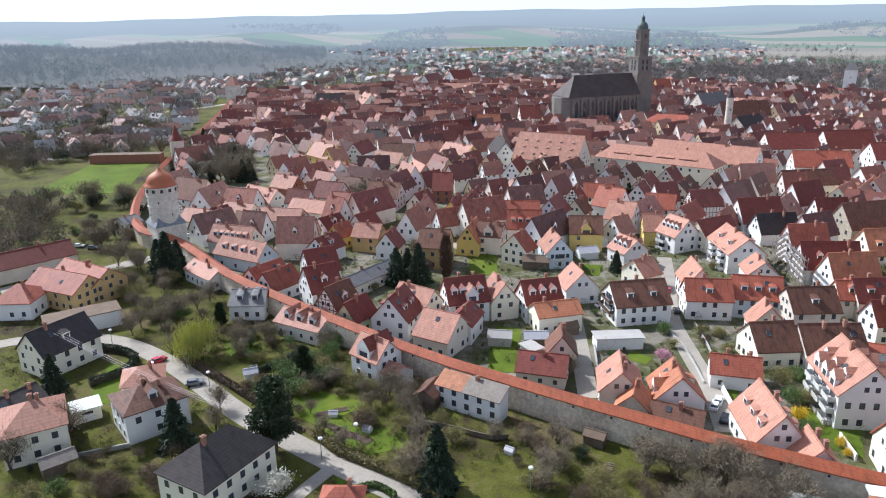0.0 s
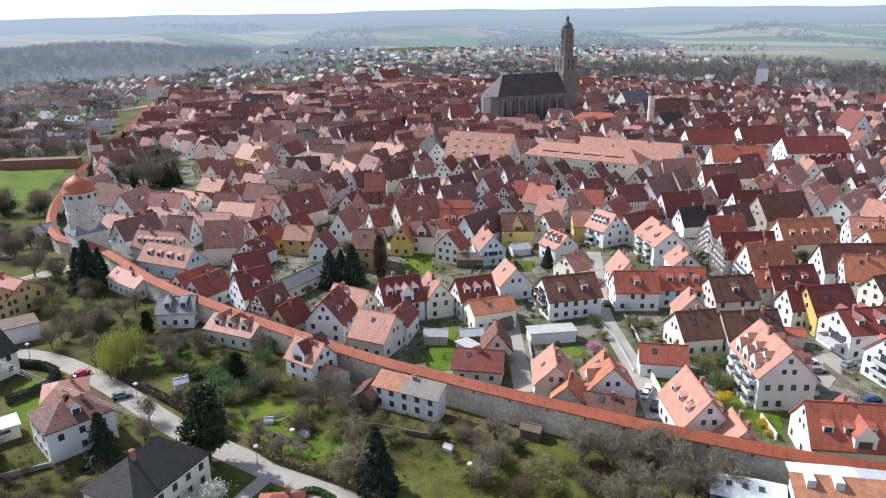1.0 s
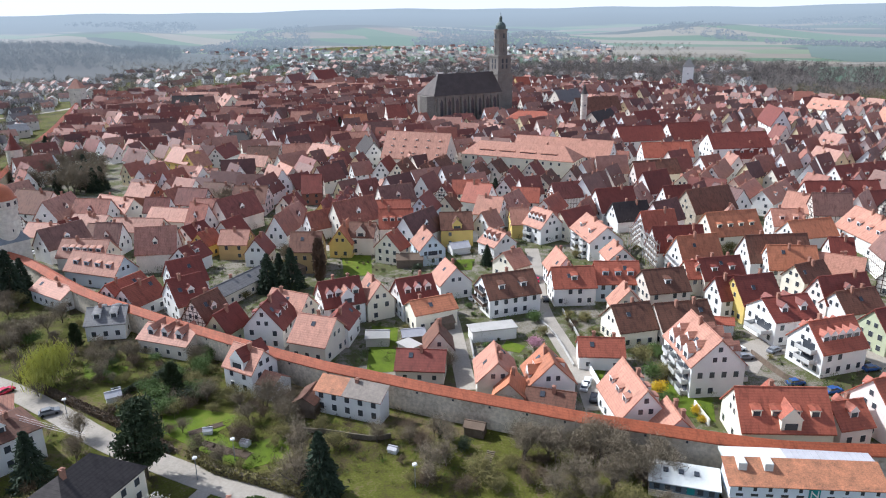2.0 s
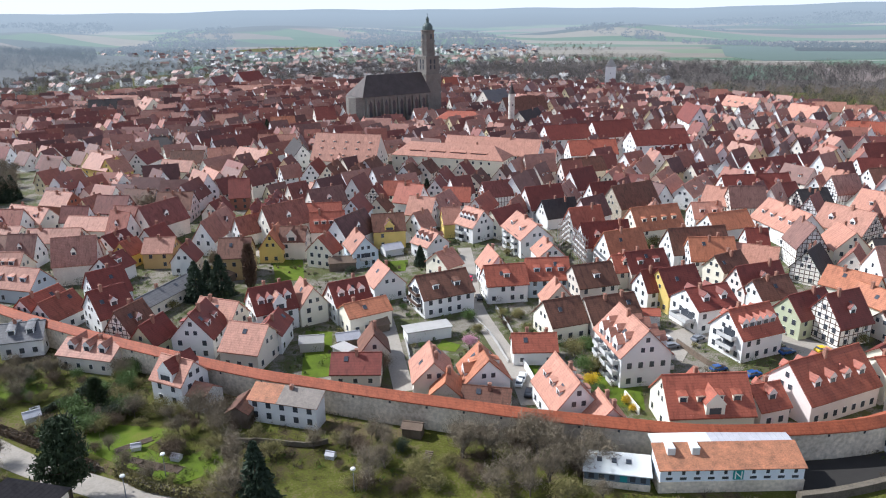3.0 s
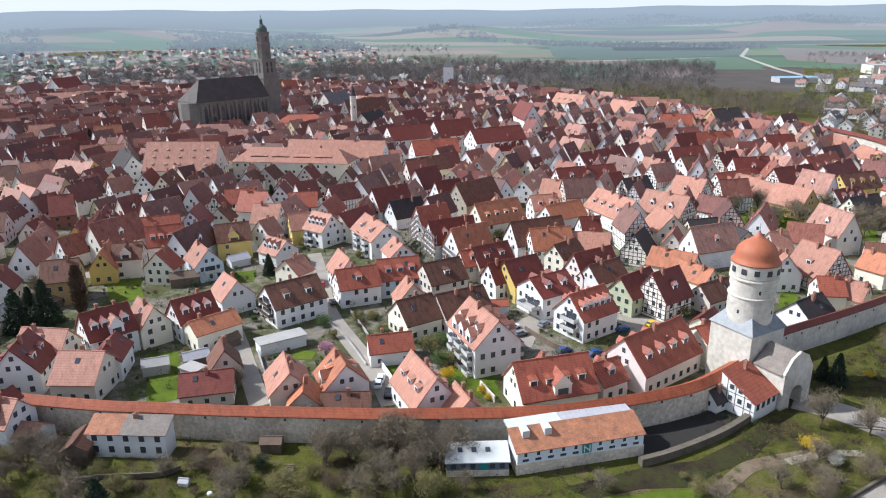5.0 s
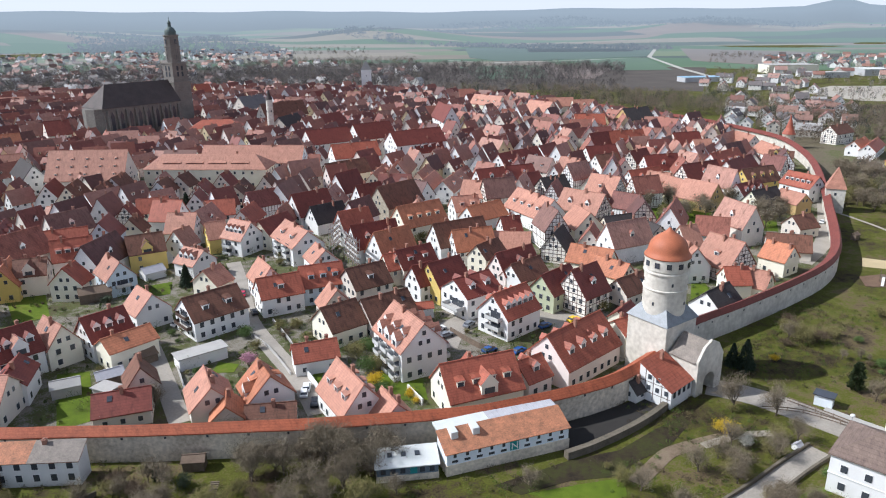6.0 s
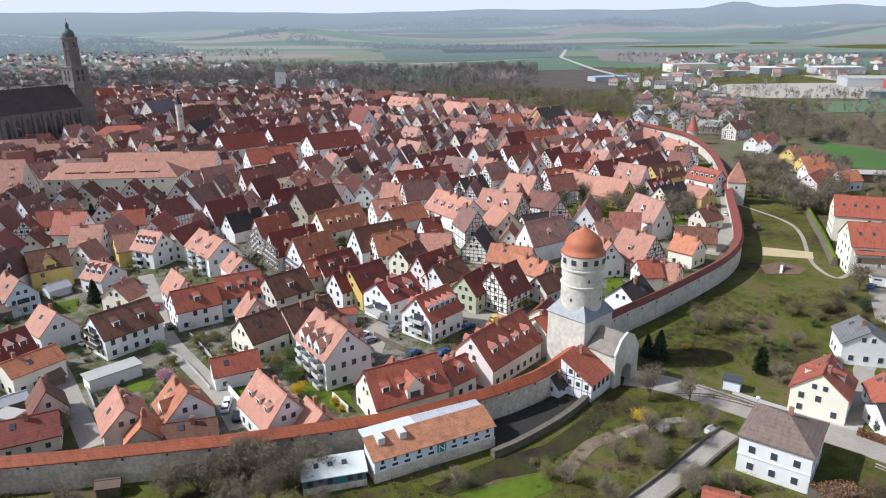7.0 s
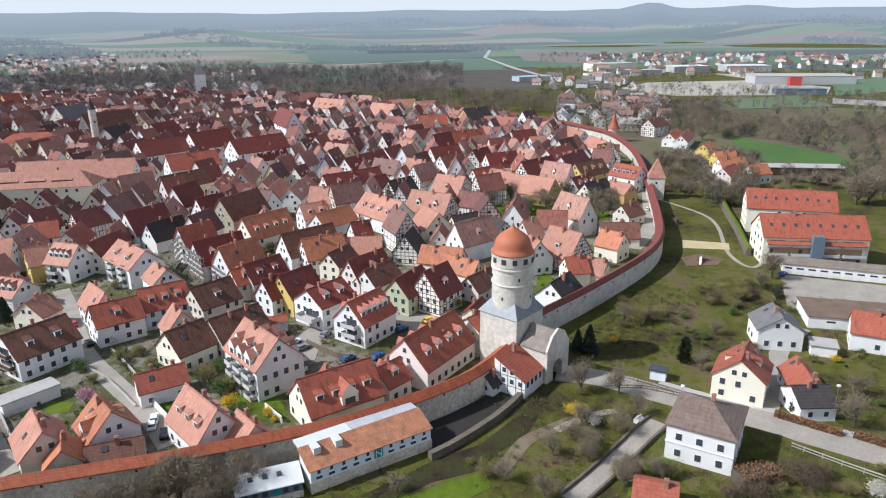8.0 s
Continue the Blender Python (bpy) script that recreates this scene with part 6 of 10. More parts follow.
PLACED.append((-200, 390, 40, 70, 0.0))
SUB_ROOF = ramp_material("suburb_tiles", [(0.28, 0.15, 0.115), (0.20, 0.10, 0.08), (0.36, 0.22, 0.18), (0.15, 0.13, 0.125), (0.24, 0.14, 0.11), (0.40, 0.38, 0.36), (0.12, 0.10, 0.095)], 0.65, 0.25, 0.5, 4.0, 0.0, island=True)
SUB_WALL = ramp_material("suburb_render", [(0.70, 0.69, 0.67), (0.64, 0.62, 0.58), (0.58, 0.54, 0.47), (0.72, 0.71, 0.69), (0.52, 0.48, 0.42)], 0.9, 0.1, island=True)


def settle(n, az0, az1, d0, d1, gap, keep=None):
    done, tries = 0, 0
    while done < n and tries < n * 40:
        tries += 1
        x, y = polar(rng.uniform(az0, az1), math.sqrt(rng.uniform(d0 * d0, d1 * d1)))
        if inside(x, y, OUTER) or (keep and not keep(x, y)) or not clear(x, y, gap) or rise(x, y) > 3:
            continue
        rot = 35 + 50 * noise.noise((x * 0.004, y * 0.004, 7)) + rng.choice((0, 90))
        L, W = rng.uniform(10, 17), rng.uniform(8.5, 11)
        e = rng.choice((4.5, 5.5, 6, 7.5))
        suburb.house(x, y, rot, L, W, e, e + W * rng.uniform(0.36, 0.5), d1 < 1300)
        PLACED.append((x, y, L / 2, W / 2, radians(rot)))
        done += 1


settle(330, -40, -14, 520, 1150, 5)
settle(300, -14, 34, 930, 1500, 8, keep=lambda x, y: noise.noise((x * 0.003, y * 0.003, 4.0)) > -0.15)
settle(260, -12, 24, 1500, 2300, 10)
settle(240, 60, 100, 1120, 1750, 7, keep=lambda x, y: noise.noise((x * 0.003, y * 0.003, 4.0)) > -0.2)
settle(22, 56, 64, 850, 1100, 7)
settle(40, 58, 66, 560, 780, 8)
suburb.done("suburb_houses", (SUB_WALL, SUB_ROOF, PANE, CHIM), "scattered white suburban houses with tiled roofs", "houses")


# ---- buildings at the wall's foot and other special ones ----
def lean_to(name, a, b, depth, z_high, z_low, base, wall_m, roof_m, label, category="building", over=0.35, wall_label="", inner=0.0):
    """A body along the plan line a-b, its single slope falling to the line's right by depth. Returns the Empty and its length."""
    a, b = Vector(a), Vector(b)
    L = (b - a).length
    top = new(name)
    top.matrix_world = pose(a.x, a.y, 0, 0, 0, math.degrees(math.atan2(b.y - a.y, b.x - a.x)))
    tagged(top, label, category)
    c = (a + b) / 2
    PLACED.append((c.x, c.y, L / 2, depth, math.atan2(b.y - a.y, b.x - a.x)))
    bm = bmesh.new()
    v = [bm.verts.new(p) for p in ((0, inner, base), (L, inner, base), (L, inner, z_high - 0.1), (0, inner, z_high - 0.1), (0, -depth, base), (L, -depth, base), (L, -depth, z_low - 0.1), (0, -depth, z_low - 0.1))]
    for f in ((0, 1, 2, 3), (5, 4, 7, 6), (4, 0, 3, 7), (1, 5, 6, 2), (3, 2, 6, 7), (4, 5, 1, 0)):
        bm.faces.new([v[i] for i in f])
    bmesh.ops.recalc_face_normals(bm, faces=bm.faces)
    part("wall", bm, wall_m, top, wall_label)
    bm = bmesh.new()
    s = (z_high - z_low) / (depth + inner)
    slab(bm, [(-over, -depth - over, z_low - over * s), (L + over, -depth - over, z_low - over * s), (L + over, inner, z_high), (-over, inner, z_high)], 0.2)
    bmesh.ops.recalc_face_normals(bm, faces=bm.faces)
    part("roof", bm, roof_m, top)
    return top, L


MEMBRANE = material("pale_roof_sheet", (0.62, 0.63, 0.60), 0.7, 0.12, 0.3)
SHEET = material("translucent_sheeting", (0.45, 0.44, 0.46), 0.45, 0.18, 0.6)
OLDTILE = material("lichened_orange_tiles", (0.40, 0.165, 0.085), 0.75, 0.45, 0.7, 0.5, 4.0, stain=(0.20, 0.10, 0.06))
GREYTILE = material("lichened_grey_tiles", (0.23, 0.195, 0.165), 0.8, 0.3, 0.7, 0.5, 4.0)
TEAL = material("teal_sign_paint", (0.03, 0.25, 0.25), 0.6, 0.1)
BLUEWHITE = material("cool_white_render", (0.70, 0.74, 0.78), 0.9, 0.08, 0.3)
SLATEBLUE = material("slate_blue_cladding", (0.13, 0.17, 0.21), 0.7, 0.12, 0.6)

# long workshop against the wall
mill, ML = lean_to("workshop", (67.0, 94.3), (91.6, 87.3), 5.2, 6.6, 4.6, -0.4, BLUEWHITE, OLDTILE, "long whitewashed workshop with lichened orange roof against the wall")
for i in range(10):
    for z, me in ((3.4, WIN["slim"]), (2.35, WIN["low"])):
        child("window", me, mill, pose(1.6 + i * (ML - 3.2) / 9, -5.2, z))
bm = bmesh.new()
poly_prism(bm, [(0, 0.05), (10.8, 0.05), (10.8, 3.1), (0, 3.1)], 6.1, 6.55)
part("flat_roof", bm, MEMBRANE, mill, "pale flat roof strip with a vent")
bm = bmesh.new()
poly_prism(bm, [(10.9, 0.05), (ML, 0.05), (ML, 2.6), (10.9, 3.1)], 6.1, 6.5)
for i in range(14):
    x = 11.2 + i * (ML - 11.4) / 13
    box(bm, x - 0.05, 0.06, 6.5, x + 0.05, 2.6, 6.58)
part("sheet_roof", bm, SHEET, mill, "grey translucent sheeting roof with ribs")
for x in (2.6, 7.0):
    bm = bmesh.new()
    box(bm, -0.7, -2.6, 5.3, 0.7, 0.1, 7.0)
    d = part("roof_hatch", bm, MEMBRANE, mill, "pale sheet-metal roof hatch")
    d.matrix_local = pose(x, 0, 0)
bm = bmesh.new()
box(bm, 12.9, -5.42, 2.3, 14.7, -5.2, 4.2)
part("sign", bm, TEAL, mill, "teal sign panel with pale strokes")
bm = bmesh.new()
for q in ((13.3, 13.5), (14.4, 14.6)):
    box(bm, q[0] - 0.15, -5.45, 2.5, q[1] - 0.15, -5.42, 4.0)
slab(bm, [(13.15, -5.45, 4.0), (13.15, -5.45, 3.7), (14.45, -5.45, 2.5), (14.45, -5.45, 2.8)], 0.03)
part("sign_strokes", bm, FRAME, mill)
bm = bmesh.new()
box(bm, -0.15, -5.38, -0.4, ML + 0.15, -0.3, 1.95)
part("plinth", bm, CITY, mill, "old stone plinth under the workshop")

annex, AL = lean_to("annex", (56.6, 100.2), (66.7, 94.8), 5.4, 3.7, 2.9, -0.4, SLATEBLUE, MEMBRANE, "low annex with white sheet roof and slate-blue front")
for i in range(6):
    child("window", WIN["small"], annex, pose(1.2 + i * (AL - 2.4) / 5, -5.4, 1.35))
for i in range(3):
    bm = bmesh.new()
    box(bm, -0.45, -0.6, 0, 0.45, 0.6, 0.25)
    s = part("skylight", bm, PANE, annex)
    s.matrix_local = pose(2.6 + i * 2.6, -2.4, 3.3)
bm = bmesh.new()
box(bm, 6.2, -5.5, 1.15, 7.5, -5.4, 2.5)
part("sign", bm, TEAL, annex, "small teal sign panel")
bm = bmesh.new()
box(bm, -0.12, -5.55, -0.4, AL + 0.1, -0.3, 1.0)
part("plinth", bm, CITY, annex, "old stone plinth under the annex")

# long white house with two roof colours
cott, CL = lean_to("cottage", (-0.9, 139.8), (12.2, 131.4), 4.2, 6.9, 5.1, -0.4, WALL["white"], OLDTILE, "long whitewashed cottage, roof half orange half grey")
bm = bmesh.new()
s = 1.8 / 4.2
slab(bm, [(6.6, -4.57, 5.1 - 0.37 * s + 0.03), (CL + 0.37, -4.57, 5.1 - 0.37 * s + 0.03), (CL + 0.37, 0, 6.93), (6.6, 0, 6.93)], 0.1)
bmesh.ops.recalc_face_normals(bm, faces=bm.faces)
part("grey_tiles", bm, GREYTILE, cott, "grey lichened tiles")
for i in range(5):
    for z in (3.4, 0.9):
        child("window", WIN["mid"], cott, pose(1.5 + i * (CL - 3) / 4, -4.2, z))
child("chimney", CHIMNEY, cott, pose(8.5, -0.7, 6.4, 0, 0, 45))

# red-roofed house against the wall beside the gate
gk, GL = lean_to("gatekeeper_house", (117.1, 86.9), (125.8, 87.9), 8.0, 8.6, 4.2, -0.4, WALL["white"], ROOF["red"], "white half-timbered house with steep red roof by the gate")
for i in range(4):
    child("window", WIN["mid"], gk, pose(1.2 + i * 2.0, -8.0, 2.2))
for i, (y, z) in enumerate(((-6.8, 2.6), (-4.6, 2.6), (-2.4, 2.6), (-2.6, 5.2), (-4.6, 5.0))):
    child("window", WIN["small"], gk, pose(0, y, z, 0, 0, -90))
bm = bmesh.new()
for z in (1.9, 4.4):
    box(bm, -0.05, -7.9 if z < 4 else -7.0, z, 0, -0.2, z + 0.12)
for y in (-7.2, -5.7, -3.6, -1.6):
    box(bm, -0.06, y, 0.3, 0.0, y + 0.12, min(8.2, 4.0 + (y + 8.0) * 0.54))
part("timber_frame", bm, BEAM, gk)
child("chimney", CHIMNEY, gk, pose(6.0, -1.6, 8.4, 0, 0, 45))

# gatehouse in front of the round tower, with its passage
gate = new("gatehouse")
gate.matrix_world = pose(131.6, 82.7, 0, 0, 0, 90)
tagged(gate, "white gatehouse with dark slate roof and arched passage", "gatehouse")
PLACED.append((128.9, 81.4, 5, 5, 0))
bm = bmesh.new()
box(bm, -3.7, -4.7, -0.4, 3.9, -2.0, 8.2)
box(bm, -3.7, 2.0, -0.4, 3.9, 4.7, 8.2)
part("pier", bm, LIME, gate)
bm = bmesh.new()
arch = [(-2.0, 2.6)] + [(2.0 * math.cos(radians(180 - a)), 2.6 + 2.0 * math.sin(radians(180 - a))) for a in range(15, 180, 15)] + [(2.0, 2.6)]
for s0, s1 in ((-3.7, 3.9),):
    outline = arch + [(2.0, 8.2), (-2.0, 8.2)]
    v0 = [bm.verts.new((s0, y, z)) for y, z in outline]
    v1 = [bm.verts.new((s1, y, z)) for y, z in outline]
    k = len(outline)
    for i in range(k):
        j = (i + 1) % k
        bm.faces.new((v0[i], v0[j], v1[j], v1[i]))
    bm.faces.new(v0)
    bm.faces.new(v1[::-1])
# gable over the front
g0 = [bm.verts.new(p) for p in ((-3.7, -4.7, 8.2), (-3.7, 4.7, 8.2), (-3.7, 2.6, 11.3), (-3.7, 0, 12.6), (-3.7, -2.6, 11.3))]
g1 = [bm.verts.new((p.co.x + 0.6, p.co.y, p.co.z)) for p in g0]
for i in range(5):
    j = (i + 1) % 5
    bm.faces.new((g0[i], g0[j], g1[j], g1[i]))
bm.faces.new(g0[::-1])
bm.faces.new(g1)
bmesh.ops.recalc_face_normals(bm, faces=bm.faces)
part("front", bm, LIME, gate, "white gable over the gate arch")
bm = bmesh.new()
gable_roof(bm, 7.0, 9.4, 8.2, 11.9, 0.3, 0.0)
for v in bm.verts:
    v.co.x += 0.4
part("roof", bm, GREYTILE, gate, "weathered grey roof")
# added leaf: dark wood ends the passage in place of its deep shade
bm = bmesh.new()
box(bm, 3.2, -1.95, -0.3, 3.4, 1.95, 4.5)
part("gate_leaf", bm, BEAM, gate, "added dark wooden leaf closing off the shaded passage")


# towers of the wall
def wall_tower(x, y, w, eave, tip, round_, rot, wall_m, roof_m, label):
    top = new("wall_tower")
    top.matrix_world = pose(x, y, 0, 0, 0, rot)
    tagged(top, label, "tower", "towers of the town wall")
    PLACED.append((x, y, w / 2, w / 2, radians(rot)))
    bm = bmesh.new()
    if round_:
        lathe(bm, [(w / 2, -0.4), (w / 2, eave)], 20)
    else:
        box(bm, -w / 2, -w / 2, -0.4, w / 2, w / 2, eave)
    part("shaft", bm, wall_m, top)
    bm = bmesh.new()
    if round_:
        lathe(bm, [(w / 2 + 0.5, eave - 0.2), (w / 2 * 0.62, eave + (tip - eave) * 0.3), (0.08, tip)], 20)
    else:
        e = w / 2 + 0.4
        v = [bm.verts.new(p) for p in ((-e, -e, eave - 0.2), (e, -e, eave - 0.2), (e, e, eave - 0.2), (-e, e, eave - 0.2))]
        r = [bm.verts.new((-0.9, 0, tip)), bm.verts.new((0.9, 0, tip))]
        for f in ((v[0], v[1], r[1], r[0]), (v[2], v[3], r[0], r[1]), (v[1], v[2], r[1]), (v[3], v[0], r[0]), (v[3], v[2], v[1], v[0])):
            bm.faces.new(f)
    part("roof", bm, roof_m, top)
    for i in range(4):
        child("window", WIN["small"], top, pose(0, 0, eave * 0.7, 0, 0, 90 * i) @ pose(0, -w / 2, 0))
    return top


wall_tower(312.7, 140.0, 7.6, 10.2, 19.0, False, 28, LIME, ROOF["salmon"], "pale square wall tower with a steep tiled roof")
wall_tower(446.9, 234.9, 7.5, 9, 21, True, 0, CITY, ROOF["red"], "round wall tower with a pointed red roof")
wall_tower(-159.3, 416.5, 8.0, 17, 26, True, 0, LIME, ROOF["dark_red"], "pale round wall tower with a red cap")
wall_tower(433, 756, 12, 27, 36, False, -30, WALL["white"], ROOF["grey"], "tall pale gate tower with a plain saddle roof")
wall_tower(-228, 780, 12, 21, 30, False, -12, LIME, ROOF["salmon"], "pale square gate tower over low roofs")
stair = wall_tower(195.9, 481.7, 4.6, 29.5, 37, True, 0, LIME, ROOF["slate"], "slender white stair turret with a dark cap")

# rows of little dormers on the great tithe hall
hall = house(59.5, 382.7, -33, 38, 20, 9, 22, "beige", "salmon", 0)
hall["label"] = "great old storehouse with vast salmon roof and small dormers"
mini = dormer_mesh("shed", WALL["beige"], ROOF["salmon"], 1.1, 0.9, 1.6)
for row in range(3):
    for i in range(5):
        for s in (-1, 1):
            z = 10.8 + row * 3.3
            child("dormer", mini, hall, pose(-14 + i * 7, s * ((22 - z) / 1.3 - 0.1), z, 0, 0, 0 if s < 0 else 180))

# low garages and sheds
def flat_shed(name, x, y, rot, L, W, h, wall_m, roof_m, label, doors=0, category="garage"):
    top = new(name)
    top.matrix_world = pose(x, y, 0, 0, 0, rot)
    tagged(top, label, category)
    PLACED.append((x, y, L / 2, W / 2, radians(rot)))
    bm = bmesh.new()
    box(bm, -L / 2, -W / 2, -0.4, L / 2, W / 2, h)
    part("wall", bm, wall_m, top)
    bm = bmesh.new()
    box(bm, -L / 2 - 0.35, -W / 2 - 0.35, h, L / 2 + 0.35, W / 2 + 0.35, h + 0.25)
    part("roof", bm, roof_m, top)
    for i in range(doors):
        bm = bmesh.new()
        box(bm, -1.15, -0.08, -0.2, 1.15, 0.05, 1.5, 0)
        box(bm, -1.1, -0.06, 1.5, 1.1, 0.05, 2.1, 1)
        d = part("garage_door", bm, [FRAME, PANE], top, "white garage door with a glazed strip")
        d.matrix_local = pose(-L / 2 + (i + 0.5) * L / doors, -W / 2, 0)
    return top


FELT = material("brown_roof_felt", (0.17, 0.12, 0.085), 0.9, 0.3, 0.3, 0.3)
SEDUM = material("gravel_roof", (0.24, 0.20, 0.16), 0.95, 0.3, 0.4, 0.3)


flat_shed("garage_row", 250.7, 47.1, -70, 32, 8, 3.1, WALL["white"], SEDUM, "long row of white garages under a gravel roof", 9)
flat_shed("garage_row", 211.8, 34.7, -63, 23, 14, 3.1, WALL["white"], FELT, "low white garage building with brown felt roof", 2)
flat_shed("garden_room", 43.5, 163.7, 2, 12, 4.6, 3.0, WALL["white"], CONCRETE, "low white outbuilding with pale flat roof", 0, "outbuilding")
flat_shed("extension", -103.2, 181.9, 33, 19, 8, 4.2, WALL["white"], FELT, "white flat-roofed extension with brown roof terrace", 0, "extension")
flat_shed("garage", -79.3, 134.1, 33, 5.5, 5, 2.6, WALL["cream"], MEMBRANE, "small garage with pale flat roof by the villa", 1)
flat_shed("carport", 186.2, 34.5, -70, 6, 5, 2.5, WALL["white"], CONCRETE, "white carport with pale flat roof", 0, "carport")
flat_shed("garden_shed", 146.7, 60.3, -75, 3.6, 2.4, 2.2, BLUEWHITE, PANE, "small pale blue shed with glazed roof by the road", 0, "shed")
flat_shed("outbuilding", 20.6, 158.5, -60, 5, 3.5, 2.8, CONCRETE, CONCRETE, "small concrete outbuilding beside the lawn", 0, "outbuilding")
flat_shed("sports_hall", -201.2, 440.7, 1, 44, 8, 5.0, WALL["brick"], FELT, "long dark red low hall beside the sports lawn", 0, "hall")
# works and stores on the edge of the town
WORKS = material("works_cladding", (0.44, 0.44, 0.44), 0.6, 0.1, 0.05)
BLUEROOF = material("pale_blue_sheet", (0.30, 0.47, 0.60), 0.5, 0.1, 0.05)
REDBAND = material("red_cladding", (0.45, 0.07, 0.06), 0.6, 0.1, 0.05)
for x, y, rot, L, W, h, wm, rm, note in (
        (850, 575, -28, 64, 24, 6, WORKS, BLUEROOF, "long works hall with pale blue roof"), (1080, 585, -37, 75, 40, 12, WALL["cream"], CONCRETE, "cream block-shaped works building"),
        (1000, 268, -58, 120, 50, 10, WORKS, CONCRETE, "large pale store with flat roof"), (960, 262, -58, 14, 10, 11, REDBAND, CONCRETE, "red entrance block of the store"),
        (850, 226, -57, 52, 16, 6, SLATEBLUE, SLATEBLUE, "dark low hall beside the store"), (785, 140, -87, 70, 12, 5, CONCRETE, BEAM, "long dark stand beside the sports field"),
        (1120, 470, -40, 60, 40, 9, WORKS, MEMBRANE, "white flat-roofed works building"), (1030, 500, -40, 50, 26, 7, WORKS, CONCRETE, "grey flat-roofed works building"),
        (930, 520, -35, 40, 20, 7, WALL["white"], CONCRETE, "white flat-roofed works building"), (1180, 400, -50, 70, 40, 9, WORKS, MEMBRANE, "white flat-roofed works building"),
        (412, 103, -56, 43, 11, 4, BEAM, CONCRETE, "open dark shed with pale roof by the field")):
    flat_shed("works_hall", x, y, rot, L, W, h, wm, rm, note, 0, "hall")
GRAVEL = material("pale_gravel", (0.40, 0.36, 0.30), 0.95, 0.12, 0.02, space="World")
flat("gravel_yard", [(760, 330), (860, 200), (960, 220), (1010, 330), (900, 430), (800, 420)], -0.2, GRAVEL, "large pale gravel fairground", "yard", thick=0.15)
flat("parking", [(1020, 330), (1080, 240), (1160, 330), (1100, 420)], -0.2, GRAVEL, "pale parking area by the stores", "yard", thick=0.15)
flat("sports_lawn", [(-215, 352), (-166, 352), (-186, 440), (-222, 440)], -0.2, GRASS, "wide green sports lawn outside the wall", "lawn", thick=0.15)

# ---- plants ----
TWIG = {"bare": material("bare_twigs", (0.205, 0.165, 0.112), 0.9, 0.25, 0.3), "bush_brown": material("brown_twigs", (0.125, 0.088, 0.055), 0.9, 0.25, 0.3), "bush": material("budding_twigs", (0.20, 0.175, 0.065), 0.9, 0.3, 0.3),
        "column": material("dry_beech_leaves", (0.15, 0.095, 0.065), 0.9, 0.25, 0.3), "willow": material("willow_shoots", (0.42, 0.42, 0.09), 0.8, 0.25, 0.3),
        "bush_green": material("fresh_leaves", (0.085, 0.135, 0.03), 0.7, 0.3, 0.3), "bush_dark": material("evergreen_leaves", (0.045, 0.06, 0.03), 0.7, 0.3, 0.3), "yew": material("yew_needles", (0.04, 0.058, 0.022), 0.8, 0.3, 0.3),
        "spruce": material("spruce_needles", (0.034, 0.052, 0.028), 0.8, 0.3, 0.3), "pine": material("pine_needles", (0.036, 0.054, 0.022), 0.8, 0.3, 0.3),
        "forsythia": material("yellow_blossom", (0.62, 0.43, 0.02), 0.8, 0.2, 0.4), "blossom": material("white_blossom", (0.52, 0.50, 0.42), 0.8, 0.2, 0.4), "magnolia": material("pink_blossom", (0.50, 0.26, 0.33), 0.8, 0.2, 0.4)}
BARK = material("bark", (0.10, 0.08, 0.06), 0.9, 0.3, 0.6)


def quads(name, centre, along, across, mat, parent):
    """Small leaves or twigs: a quad about each centre."""
    v = np.stack([centre - along - across, centre + along - across, centre + along + across, centre - along + across], 1).reshape(-1, 3)
    me = bpy.data.meshes.new(name)
    me.from_pydata(v.tolist(), [], np.arange(len(v)).reshape(-1, 4).tolist())
    me.materials.append(mat)
    me.update()
    ob = new(name, me)
    ob.parent = parent
    return ob


def limb(bm, p, q, r0, r1, k=5):
    """A tapered limb from p to q."""
    p, q = Vector(p), Vector(q)
    d = (q - p).normalized()
    a = d.orthogonal().normalized()
    b = d.cross(a)
    lo = [bm.verts.new(p + (a * math.cos(math.tau * i / k) + b * math.sin(math.tau * i / k)) * r0) for i in range(k)]
    hi = [bm.verts.new(q + (a * math.cos(math.tau * i / k) + b * math.sin(math.tau * i / k)) * r1) for i in range(k)]
    for i in range(k):
        bm.faces.new((lo[i], lo[(i + 1) % k], hi[(i + 1) % k], hi[i]))


def unit(a):
    return a / np.maximum(np.linalg.norm(a, axis=1, keepdims=True), 1e-6)


